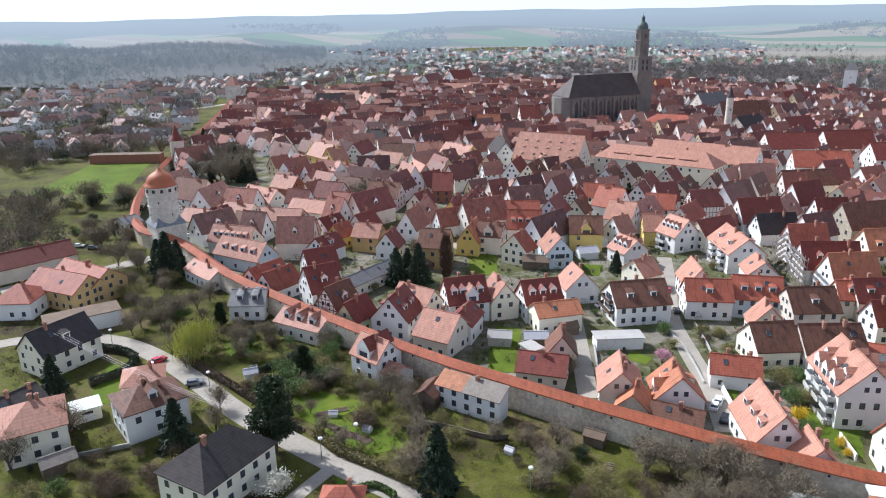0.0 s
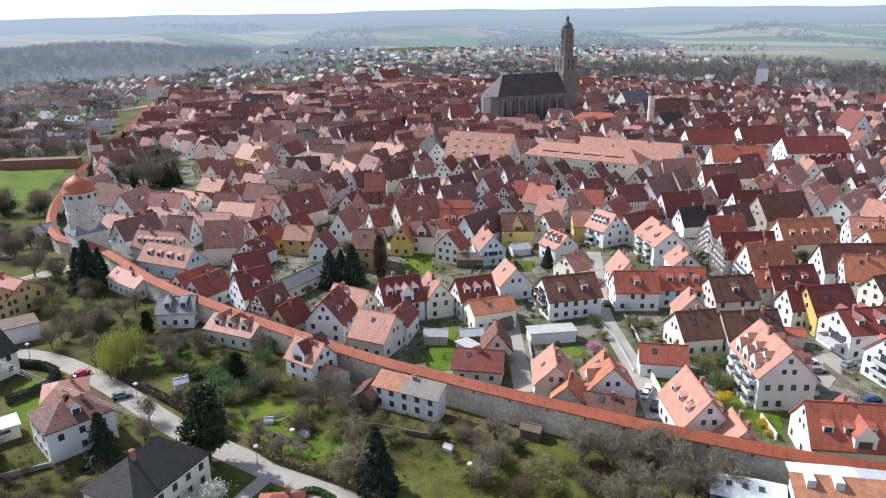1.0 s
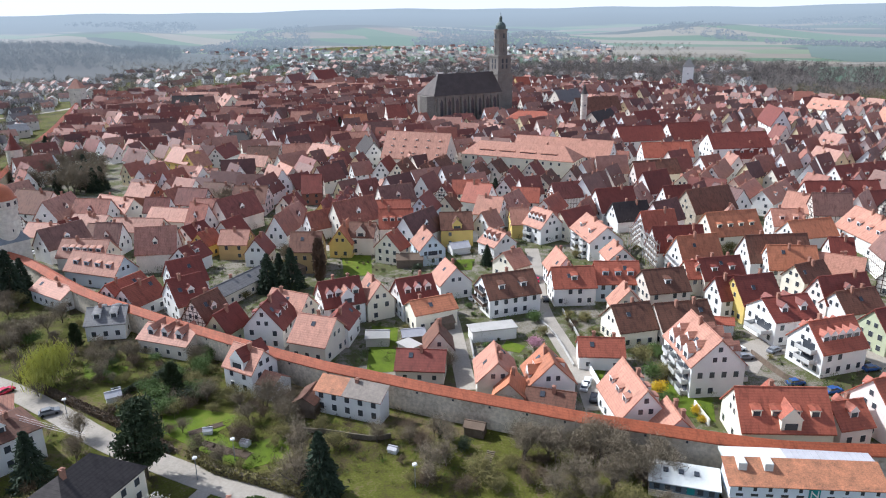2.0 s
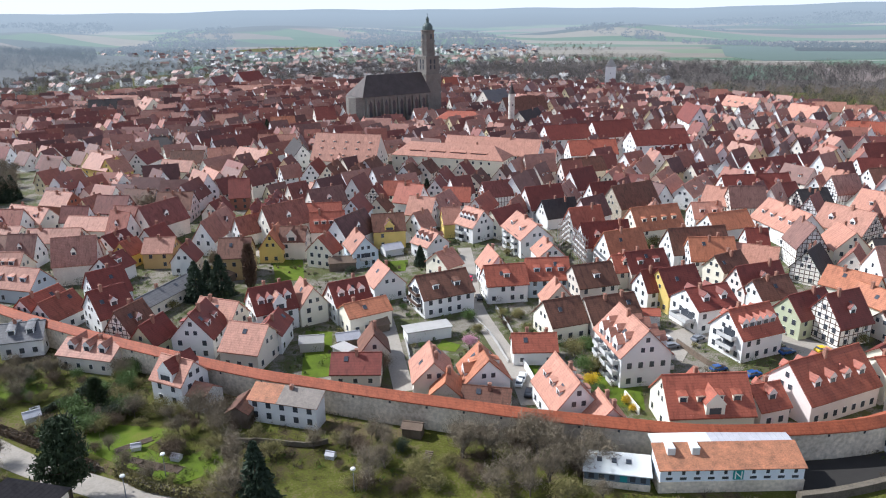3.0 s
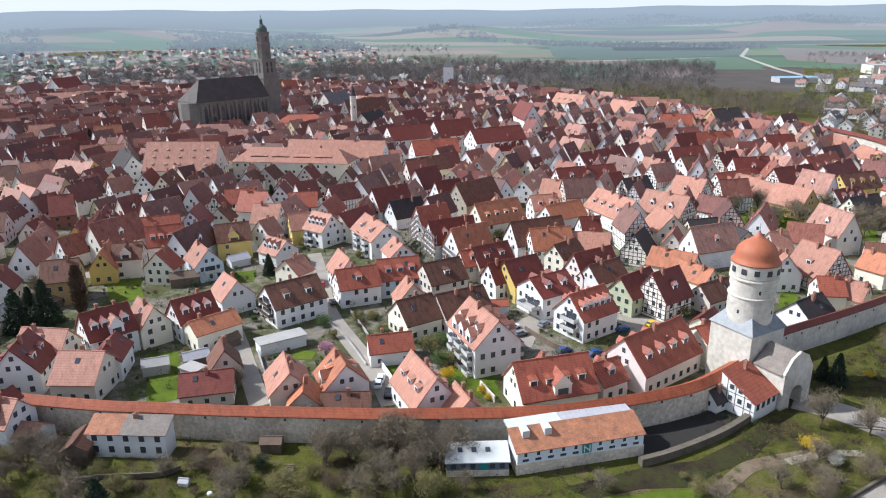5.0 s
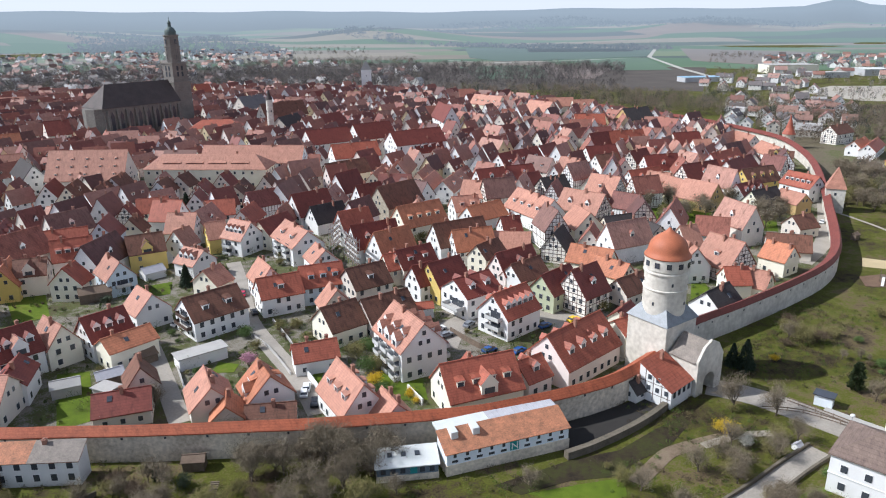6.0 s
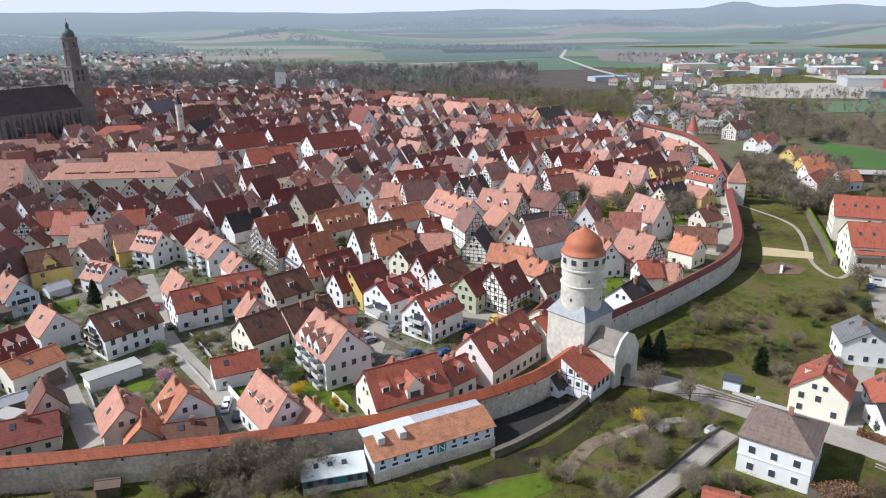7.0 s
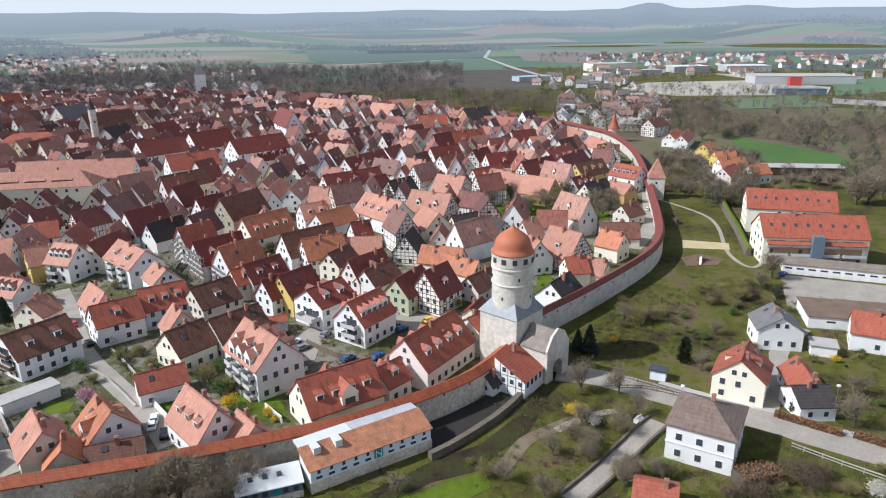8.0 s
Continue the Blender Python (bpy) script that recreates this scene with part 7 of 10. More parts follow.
def make_tree(kind, seed, thick=1.0):
    """A plant ten metres high."""
    r = np.random.RandomState(seed)
    rr = random.Random(seed)
    low = kind.startswith("bush") or kind in ("forsythia", "blossom", "magnolia", "yew")
    top = new("shrub" if low else "tree")
    bm = bmesh.new()
    mat = TWIG[kind]
    if kind in ("bare", "willow", "blossom", "magnolia") or kind.startswith("bush") or kind == "forsythia":
        tips = []
        stems = 1 if not low or kind in ("blossom", "magnolia") else 5

        def grow(p, d, length, rad, depth):
            q = p + d * length
            limb(bm, p, q, rad * (1.3 if kind == "bare" else 1.0), rad * (0.8 if kind == "bare" else 0.62), 5 if depth < 2 else 3)
            tips.append((np.array(q), np.array(d), depth))
            if depth >= (2 if stems > 1 else 3):
                return
            for _ in range((5 if kind == "bare" else 4) if depth == 0 else 3):
                nd = (d + Vector((rr.uniform(-1, 1), rr.uniform(-1, 1), rr.uniform(-0.1, 0.9))) * (0.8 if kind == "bare" else 0.85)).normalized()
                grow(p.lerp(q, rr.uniform(0.55, 1.0)), nd, length * (rr.uniform(0.75, 1.05) if kind == "bare" else rr.uniform(0.6, 0.85)), rad * 0.55, depth + 1)
        for s in range(stems):
            lean = Vector((rr.uniform(-0.6, 0.6), rr.uniform(-0.6, 0.6), 1)).normalized() if stems > 1 else Vector((rr.uniform(-0.1, 0.1), rr.uniform(-0.1, 0.1), 1)).normalized()
            grow(Vector((rr.uniform(-0.6, 0.6) * (stems > 1), rr.uniform(-0.6, 0.6) * (stems > 1), -0.4)), lean, (2.5 if kind == "bare" else 3.0) if stems == 1 else 2.6, 0.2 if stems == 1 else 0.12, 0)
        ends = [t for t in tips if t[2] >= 1]
        n = {"bare": 1500, "willow": 4200, "bush": 1700, "bush_brown": 1700}.get(kind, 2000)
        ids = r.randint(0, len(ends), n)
        P = np.array([ends[i][0] for i in ids])
        D = np.array([ends[i][1] for i in ids])
        P = P + r.normal(size=(n, 3)) * (0.8 if kind == "bare" else 0.95)
        if kind == "bare":
            al = unit(D * 0.8 + r.normal(size=(n, 3)) * 0.8) * r.uniform(0.3, 0.85, (n, 1))
            ac = unit(np.cross(al, r.normal(size=(n, 3)))) * r.uniform(0.012, 0.03, (n, 1)) * thick
        elif kind == "willow":
            al = unit(np.array([0, 0, -1.0]) + r.normal(size=(n, 3)) * 0.3) * r.uniform(0.25, 0.6, (n, 1))
            P[:, :2] *= 1.2
            P[:, 2] -= r.uniform(0, 2.0, n)
            ac = unit(np.cross(al, r.normal(size=(n, 3)))) * r.uniform(0.03, 0.07, (n, 1))
        elif kind in ("bush", "bush_brown"):
            al = unit(D * 0.4 + r.normal(size=(n, 3))) * r.uniform(0.25, 0.6, (n, 1))
            ac = unit(np.cross(al, r.normal(size=(n, 3)))) * r.uniform(0.014, 0.045, (n, 1))
        else:
            al = unit(r.normal(size=(n, 3))) * r.uniform(0.1, 0.24, (n, 1))
            ac = unit(np.cross(al, r.normal(size=(n, 3)))) * r.uniform(0.06, 0.14, (n, 1))
        P[:, 2] = np.maximum(P[:, 2], 0.2)
        hi = max(P[:, 2].max(), 1.0)
        k = 10.0 / hi
        for v in bm.verts:
            v.co *= k
        P, al, ac = P * k, al * k, ac * k
    elif kind in ("spruce", "yew", "column"):
        limb(bm, (0, 0, -0.4), (0, 0, 9.6), 0.22, 0.03, 7)
        n = 3000
        z = r.uniform(0, 1, n) ** (1.5 if kind == "spruce" else 1.0)
        if kind == "spruce":
            R = 3.1 * (1 - z) ** 0.85 + 0.12
        elif kind == "yew":
            R = 2.4 * np.sqrt(np.clip(1 - z ** 2.2, 0.02, 1)) * (0.7 + 0.3 * np.sin(z * 9) ** 2)
        else:
            R = 1.25 * np.sqrt(np.clip(1 - (2 * z - 0.9) ** 2 * 0.8, 0.02, 1))
        a = r.uniform(0, math.tau, n)
        lobes = 1 + 0.16 * np.sin(a * 5 + z * 17) + 0.12 * np.sin(a * 9 - z * 31)
        d = R * lobes * np.sqrt(r.uniform(0.25, 1.0, n))
        step = np.floor(z * 16) / 16 * 0.5 + z * 0.5 if kind == "spruce" else z
        P = np.stack([d * np.cos(a), d * np.sin(a), 0.5 + step * 9.3 - (0.18 * d if kind == "spruce" else 0)], 1)
        out = np.stack([np.cos(a), np.sin(a), np.full(n, -0.35 if kind == "spruce" else 0.9)], 1)
        al = unit(out + r.normal(size=(n, 3)) * 0.35) * r.uniform(0.2, 0.5, (n, 1))
        ac = unit(np.cross(al, r.normal(size=(n, 3)))) * r.uniform(0.05, 0.14, (n, 1))
    else:
        limb(bm, (0, 0, -0.4), (0.2, 0.1, 5), 0.28, 0.2, 7)
        limb(bm, (0.2, 0.1, 5), (0, 0, 9.3), 0.2, 0.05, 6)
        P, al, ac = [], [], []
        for i in range(62):
            z = rr.uniform(2.0, 9.6)
            ang = rr.uniform(0, math.tau)
            rad = rr.uniform(0.4, 2.8) * (1.15 - abs(z - 4.6) / 6.5)
            c = np.array([rad * math.cos(ang), rad * math.sin(ang), z])
            limb(bm, (0.1, 0.05, z - 0.6), tuple(c), 0.08, 0.03, 3)
            n = 105
            P.append(c + r.normal(size=(n, 3)) * (0.55, 0.55, 0.28))
            b = unit(r.normal(size=(n, 3)) + np.array([0, 0, 0.4])) * r.uniform(0.15, 0.4, (n, 1))
            al.append(b)
            ac.append(unit(np.cross(b, r.normal(size=(n, 3)))) * r.uniform(0.04, 0.12, (n, 1)))
        P, al, ac = np.concatenate(P), np.concatenate(al), np.concatenate(ac)
    part("stem" if low else "trunk", bm, BARK, top)
    quads("crown", P, al, ac, mat, top)
    return top


PLANT_LABEL = {"bare": "bare grey-brown spring tree with fine twigs", "willow": "yellow-green weeping willow in new shoots", "pine": "tall dark green pine with open crown", "spruce": "dark green spruce with drooping branches",
               "column": "slim columnar tree with dry brown leaves", "blossom": "garden shrub in full white blossom", "bush": "budding olive-brown shrub in a garden", "bush_green": "fresh green leafy garden shrub", "bush_brown": "leafless reddish-brown shrub with dense twigs",
               "bush_dark": "dark evergreen shrub in a garden", "yew": "dark green yew in a garden", "forsythia": "bright yellow forsythia shrub in bloom", "magnolia": "small pink magnolia in bloom"}
PLANTS = {}
tree_rng = random.Random(21)


def tree(kind, x, y, h, loose=False):
    old = kind == "bare" and math.hypot(x, y) > 225          # park trees with dense old crowns
    key = kind + "_old" if old else kind
    if key not in PLANTS:
        PLANTS[key] = [[make_tree(kind, sum(map(ord, kind)) + i * 7, 1.5 if old else 1.0), False] for i in range(3 if kind in ("bare", "bush", "bush_brown") else 1)]
        for p, _ in PLANTS[key]:
            tagged(p, PLANT_LABEL[kind], "shrub" if p.name.startswith("shrub") else "tree", "trees and shrubs")
    if loose and not clear(x, y, 1.0):
        return
    slot = tree_rng.choice(PLANTS[key])
    wide = {"bush": 1.25, "bush_brown": 1.25, "bush_green": 1.2, "bush_dark": 1.15, "blossom": 1.35, "magnolia": 1.3, "willow": 1.0, "spruce": 0.95, "pine": 0.8, "forsythia": 0.9}.get(kind, 1.05)
    s = h / 10
    m = pose(x, y, -0.15, 0, 0, tree_rng.uniform(0, 360)) @ Matrix.Diagonal((s * wide * tree_rng.uniform(0.9, 1.12), s * wide * tree_rng.uniform(0.9, 1.12), s, 1))
    if not slot[1]:
        slot[1] = True
        slot[0].matrix_world = m
    else:
        again(slot[0], m)


tree("willow", -65.0, 161.5, 11)
tree("pine", -34.6, 119.1, 16)
tree("bush_dark", -37.6, 157.9, 5.1)
tree("spruce", -92.2, 145.2, 10)
tree("spruce", -54.6, 120.7, 12)
tree("spruce", -2.7, 107.2, 13.5)
tree("bare", -6.9, 109.3, 9)
tree("bush", -9.1, 111.1, 4.2)
tree("spruce", -93.6, 221.4, 17)
tree("spruce", -97.0, 222.6, 14)
tree("spruce", -92.6, 228.1, 12)
tree("spruce", -16.2, 211.6, 13)
tree("spruce", -9.1, 212.8, 14)
tree("spruce", -12.9, 217.2, 11)
tree("column", -0.2, 216.6, 15)
tree("blossom", -31.8, 106.4, 5.5)
tree("blossom", -33.6, 105.2, 4)
tree("bare", -86.4, 188.5, 8)
tree("bare", -87.0, 176.0, 7)
tree("bare", -81.6, 182.2, 7)
tree("bare", -77.8, 187.3, 8)
tree("bare", -73.3, 200.2, 8)
tree("bare", -74.8, 193.1, 7)
tree("bush", -67.4, 194.1, 3.4)
tree("bare", -116.9, 235.3, 11)
tree("bare", -132.5, 256.0, 11)
tree("bare", -122.5, 255.5, 10)
tree("bare", -50.7, 135.5, 7)
tree("bush", -66.4, 172.3, 3.4)
tree("bush", -48.3, 158.4, 2.5)
tree("bare", -56.5, 175.5, 6)
tree("bare", -49.4, 171.6, 6)
tree("bush", -56.2, 158.7, 2.5)
tree("bush", -41.9, 158.1, 2.5)
tree("bush_green", -34.8, 143.6, 2.5)
tree("yew", -34.8, 150.5, 8)
tree("bush", -29.8, 153.1, 5.1)
tree("yew", -64.2, 181.5, 7)
tree("bare", -13.8, 140.4, 8)
tree("bush", -17.8, 143.0, 3.4)
tree("bare", -8.9, 132.9, 7)
tree("bush", -7.1, 114.5, 5.1)
tree("bare", -6.2, 120.2, 9)
tree("bush", -11.4, 124.3, 2.5)
tree("bare", 16.2, 106.9, 8)
tree("bush", 19.8, 113.7, 4.2)
tree("bare", 35.9, 111.4, 8)
tree("bush", 26.3, 106.3, 5.1)
tree("bare", 48.9, 104.1, 11)
tree("bush_brown", -59.6, 107.1, 4.2)
tree("bush_brown", -55.8, 110.7, 4.2)
tree("bush", -52.9, 114.1, 3.4)
tree("bare", -84.7, 115.0, 9)
tree("bare", -78.0, 124.3, 10)
tree("bush", -65.7, 106.1, 3.4)
tree("bush", -75.5, 106.4, 4.2)
tree("bush_green", -71.9, 107.0, 3.4)
tree("bush", -68.6, 120.1, 2.1)
tree("bare", -30.5, 133.7, 4)
tree("bare", -26.5, 124.8, 5)
tree("bare", -21.4, 120.6, 5)
tree("bush", -17.8, 118.5, 2.1)
tree("bush", -13.0, 113.8, 2.1)
tree("bush", -8.5, 110.2, 2.1)
tree("bush", -23.7, 120.7, 2.1)
tree("bush", -25.3, 140.8, 2.5)
tree("bush_brown", -30.9, 143.6, 3.4)
tree("bush_brown", -33.0, 133.8, 2.5)
tree("bare", -35.8, 132.7, 5)
tree("bush_brown", -43.4, 146.7, 3.4)
tree("bush_brown", -46.7, 144.1, 3.0)
tree("bare", -65.2, 156.0, 4)
tree("bush", -73.0, 165.7, 2.5)
tree("bare", -56.1, 168.4, 6)
tree("bare", -62.9, 168.7, 5)
tree("bush", -92.4, 190.9, 2.5)
tree("bush_green", -38.8, 143.8, 2.5)
tree("bush_dark", -155.8, 298.2, 4.2)
tree("bare", -133.7, 256.1, 9)
tree("bare", -133.8, 271.1, 8)
tree("bush", -148.8, 276.0, 3.4)
tree("bare", -106.2, 228.8, 8)
tree("bush", -98.7, 217.2, 3.4)
tree("bush", -105.4, 217.7, 3.4)
tree("bare", -137.1, 381.7, 13)
tree("bare", -126.5, 377.9, 13)
tree("bare", -116.1, 374.1, 14)
tree("spruce", -109.2, 373.5, 13)
tree("bare", -146.9, 391.6, 12)
tree("bare", -141.7, 410.7, 13)
tree("bare", -130.2, 409.7, 13)
tree("bare", -154.8, 429.6, 12)
tree("bare", -157.4, 412.1, 12)
tree("bare", -122.7, 409.0, 12)
tree("bare", -115.8, 408.4, 11)
tree("spruce", -127.2, 375.0, 10)
tree("bare", -40.6, 331.8, 11)
tree("spruce", 23.5, 539.8, 13)
tree("spruce", 71.0, 346.6, 9)
tree("spruce", 56.4, 219.9, 7)
tree("bare", 129.2, 71.1, 9)
tree("bare", 134.2, 64.1, 8)
tree("spruce", 148.2, 80.0, 8)
tree("spruce", 147.5, 83.0, 6)
tree("forsythia", 119.1, 66.8, 3.5)
tree("forsythia", 157.3, 78.0, 2)
tree("bare", 104.1, 62.2, 6)
tree("bare", 91.5, 55.9, 6)
tree("bare", 109.9, 56.8, 6)
tree("bare", 128.2, 56.1, 6)
tree("bush", 111.2, 61.3, 2.1)
tree("bush", 90.1, 68.8, 3.4)
tree("bare", 91.1, 65.0, 5)
tree("bush", 91.0, 73.2, 1.7)
tree("bush", 106.4, 49.9, 2.5)
tree("yew", 158.5, 59.1, 7)
tree("bare", 156.9, 54.1, 6)
tree("bare", 171.5, 82.2, 6)
tree("bush", 173.4, 78.8, 6.0)
tree("bush_brown", 176.1, 76.7, 4.2)
tree("bush", 181.0, 75.9, 3.4)
tree("bare", 179.0, 59.2, 5)
tree("bare", 171.6, 68.2, 3)
tree("bush", 198.7, 67.7, 3.4)
tree("bush", 206.2, 67.1, 4.2)
tree("bush", 207.6, 62.6, 5.1)
tree("bush_brown", 213.0, 61.1, 4.2)
tree("bush", 209.4, 54.9, 4.2)
tree("bare", 233.7, 61.7, 10)
tree("bush_dark", 217.6, 55.6, 4.2)
tree("bush", 200.9, 61.9, 3.4)
tree("bush", 208.6, 49.2, 2.5)
tree("bare", 153.1, 20.1, 9)
tree("bush_brown", 116.9, 28.5, 4.2)
tree("bush_brown", 113.6, 31.3, 3.4)
tree("bush_brown", 126.0, 21.6, 3.4)
tree("bush", 125.2, 25.2, 2.5)
tree("bush", 128.9, 15.7, 3.4)
tree("bush", 129.9, 19.7, 2.5)
tree("blossom", 129.6, 11.4, 4)
tree("yew", 150.9, 31.2, 4)
tree("bush", 179.1, 34.6, 2.5)
tree("forsythia", 182.7, 30.4, 2)
tree("bare", 168.0, 22.3, 6)
tree("bush", 113.2, 41.8, 3.4)
tree("bush_green", 121.2, 46.5, 2.5)
tree("bare", 349.2, 147.5, 11)
tree("bare", 323.9, 127.7, 10)
tree("bare", 373.7, 163.4, 11)
tree("bare", 376.0, 152.9, 11)
tree("bare", 316.0, 108.4, 9)
tree("bare", 341.7, 120.4, 8)
tree("bush", 348.2, 132.1, 4.2)
tree("bare", 328.6, 136.8, 9)
tree("bare", 390.0, 174.5, 10)
tree("bush_dark", 387.3, 151.1, 6.0)
tree("bare", 356.2, 63.3, 14)
tree("bare", 360.1, 58.4, 14)
tree("bare", 377.8, 56.8, 14)
tree("bare", 373.9, 70.7, 11)
tree("bush", 402.2, 85.0, 5.1)
tree("bush", 389.8, 89.9, 5.1)
tree("bare", 250.0, 190.5, 10)
tree("bare", 246.9, 170.8, 10)
tree("bare", 264.7, 172.3, 10)
tree("bare", 247.7, 152.3, 9)
tree("bare", 253.8, 147.7, 10)
tree("bare", 274.8, 151.6, 10)
tree("bare", 263.8, 142.4, 9)
tree("bare", 283.1, 171.6, 10)
tree("bare", 264.3, 189.7, 10)
tree("bare", 287.9, 151.7, 9)
tree("bare", 244.3, 197.6, 9)
tree("bush", 75.5, 141.9, 5.1)
tree("bush_green", 74.2, 134.2, 4.2)
tree("forsythia", 72.7, 127.4, 3.5)
tree("bush_green", 72.1, 123.4, 2.5)
tree("forsythia", 76.0, 117.8, 2.5)
tree("forsythia", 75.3, 114.4, 2)
tree("bare", 37.3, 123.2, 7)
tree("bare", 40.9, 119.6, 6)
tree("bare", 49.3, 108.1, 10)
tree("bare", 51.7, 103.3, 9)
tree("bare", 46.6, 109.6, 6)
tree("bare", 76.0, 77.6, 4.5)
tree("bush_brown", 54.5, 97.6, 4.2)
tree("bush_brown", 17.5, 117.0, 4.2)
tree("bare", 20.6, 111.2, 6)
tree("bush", 25.6, 105.9, 4.2)
tree("bare", 35.7, 109.9, 8)
tree("bare", 40.0, 108.9, 8)
tree("bare", 42.3, 100.2, 7)
tree("bare", 48.2, 97.7, 8)
tree("bare", 54.2, 97.9, 9)
tree("bush", 28.5, 101.7, 3.4)
tree("bush_dark", 25.0, 115.7, 3.4)
tree("bare", 50.5, 105.4, 9)
tree("bare", 58.5, 99.1, 9)
tree("bare", 43.5, 95.3, 6)
tree("bush", 48.9, 92.2, 5.1)
tree("bush", 14.0, 121.6, 3.4)
tree("yew", 21.6, 120.3, 4)
tree("bare", 37.9, 97.8, 6)
tree("bush", -2.2, 128.9, 3.4)
tree("bush", 0.3, 121.7, 4.2)
tree("bare", -11.4, 137.1, 7)
tree("bare", -14.5, 140.8, 6)
tree("bare", -8.2, 137.9, 6)
tree("bush_dark", 32.5, 220.1, 3.4)
tree("spruce", 57.2, 222.2, 7)
tree("bush", 57.5, 161.7, 3.4)
tree("magnolia", 51.8, 153.1, 4.5)
tree("bare", 28.3, 148.0, 6)
tree("bush_green", 80.1, 145.0, 3.4)
tree("bush", 76.4, 132.3, 5.1)
tree("bush_green", 57.7, 171.4, 3.4)
tree("bush", 138.5, 211.5, 5.1)
tree("bush", 145.1, 214.0, 4.2)
tree("bush", 101.1, 218.9, 3.4)
tree("bare", 202.1, 173.6, 9)
tree("bare", 210.5, 173.3, 8)
tree("bush", 147.6, 125.1, 4.2)
tree("bare", -38.7, 313.7, 14)
tree("bare", -46.3, 329.2, 11)
tree("bush", 54.6, 233.3, 2.5)
tree("bush", 69.3, 230.0, 4.2)
tree("bush", 88.7, 221.0, 3.4)
tree("bush", 93.9, 225.8, 4.2)
tree("bush", 49.4, 177.9, 2.5)
tree("bush", 67.0, 169.9, 3.4)
tree("bush", 71.4, 167.9, 3.4)
tree("bush", 70.4, 159.8, 2.5)
tree("bush", 118.0, 222.3, 2.5)
tree("bush", 106.9, 136.6, 1.7)
tree("bush", 31.3, 162.4, 1.7)
tree("bush", 44.6, 184.6, 2.5)
tree("bush", 21.9, 174.1, 1.7)
tree("spruce", 87.1, 321.6, 8)
tree("bare", -11.2, 241.4, 7)
tree("bush", 1.2, 241.8, 3.4)
tree("bush", -23.0, 206.4, 3.4)
tree("bush", 37.5, 327.9, 3.4)
tree("bare", 300.4, 259.8, 8)
tree("bare", 274.7, 344.5, 9)
tree("bare", 255.7, 364.5, 10)
tree("bare", 269.3, 368.8, 9)
tree("bare", 48.9, 368.2, 5)
tree("bush_dark", 150.6, 278.9, 4.2)
tree("bush_dark", 222.9, 381.2, 5.1)
tree("bare", -101.7, 212.1, 6.7, True)
tree("bush", -106.2, 216.6, 5.9, True)
tree("bare", -80.3, 181.6, 6.8, True)
tree("bare", -86.9, 181.4, 5.9, True)
tree("bush", -90.7, 215.6, 5.6, True)
tree("bare", -89.9, 207.0, 6.0, True)
tree("bare", -76.5, 174.1, 5.3, True)
tree("bush", -84.9, 185.6, 4.2, True)
tree("bush", -97.8, 203.2, 5.7, True)
tree("bush", -101.6, 202.9, 5.8, True)
tree("bare", -83.7, 192.2, 6.5, True)
tree("bare", -93.8, 195.2, 6.1, True)
tree("bare", -92.6, 214.7, 6.6, True)
tree("bush", -81.0, 191.7, 4.8, True)
tree("bare", -83.8, 173.1, 5.2, True)
tree("bare", -80.5, 186.8, 6.0, True)
tree("bare", -63.5, 165.4, 5.5, True)
tree("bush", -71.9, 177.7, 4.2, True)
tree("bush_brown", -67.1, 170.0, 2.5, True)
tree("bush", -51.1, 177.8, 2.3, True)
tree("bare", -53.3, 161.1, 5.9, True)
tree("bare", -52.5, 186.5, 4.3, True)
tree("bare", -69.8, 168.2, 5.7, True)
tree("bush_green", -72.3, 169.2, 3.0, True)
tree("bush_brown", -67.7, 169.6, 3.1, True)
tree("bush_brown", -80.5, 186.8, 3.2, True)
tree("bare", -49.8, 158.5, 3.4, True)
tree("bush_brown", -48.9, 173.8, 2.5, True)
tree("bare", -71.5, 166.0, 5.7, True)
tree("bush_green", -76.4, 186.7, 3.8, True)
tree("bare", -71.3, 186.7, 4.2, True)
tree("bush_brown", -46.9, 167.3, 3.5, True)
tree("bush", -47.4, 159.9, 2.4, True)
tree("bush_green", -40.5, 151.8, 4.2, True)
tree("bush_dark", -43.7, 173.7, 2.5, True)
tree("bush_green", -37.7, 147.8, 4.3, True)
tree("bush_dark", -53.5, 173.3, 3.5, True)
tree("bush", -28.1, 159.3, 3.2, True)
tree("bare", -53.2, 167.2, 6.1, True)
tree("bush_green", -30.2, 161.8, 4.1, True)
tree("bare", -34.6, 146.4, 3.4, True)
tree("bush_dark", -30.9, 146.6, 4.5, True)
tree("bush_dark", -30.7, 171.5, 4.5, True)
tree("bare", -38.8, 173.1, 3.0, True)
tree("bush", -27.4, 150.6, 4.3, True)
tree("bush_green", -35.5, 157.6, 4.0, True)
tree("bush", -30.7, 166.1, 2.4, True)
tree("bush_dark", -47.9, 153.2, 2.2, True)
tree("bush_brown", -30.7, 147.2, 3.4, True)
tree("bare", -32.1, 166.7, 3.8, True)
tree("bush_green", -28.8, 147.5, 4.5, True)
tree("bare", -45.0, 171.9, 3.0, True)
tree("bush_brown", -40.3, 165.0, 1.9, True)
tree("bush", -47.7, 144.9, 2.7, True)
tree("bare", -47.6, 172.2, 4.3, True)
tree("bush_green", -44.0, 142.1, 2.4, True)
tree("bush", -36.8, 142.0, 2.3, True)
tree("bush_brown", -27.9, 146.4, 3.2, True)
tree("bush_dark", -38.6, 145.1, 2.3, True)
tree("bare", -31.7, 165.5, 5.8, True)
tree("bush_green", -42.4, 168.7, 2.5, True)
tree("bush", -31.9, 166.2, 2.9, True)
tree("bush", -31.9, 163.4, 3.7, True)
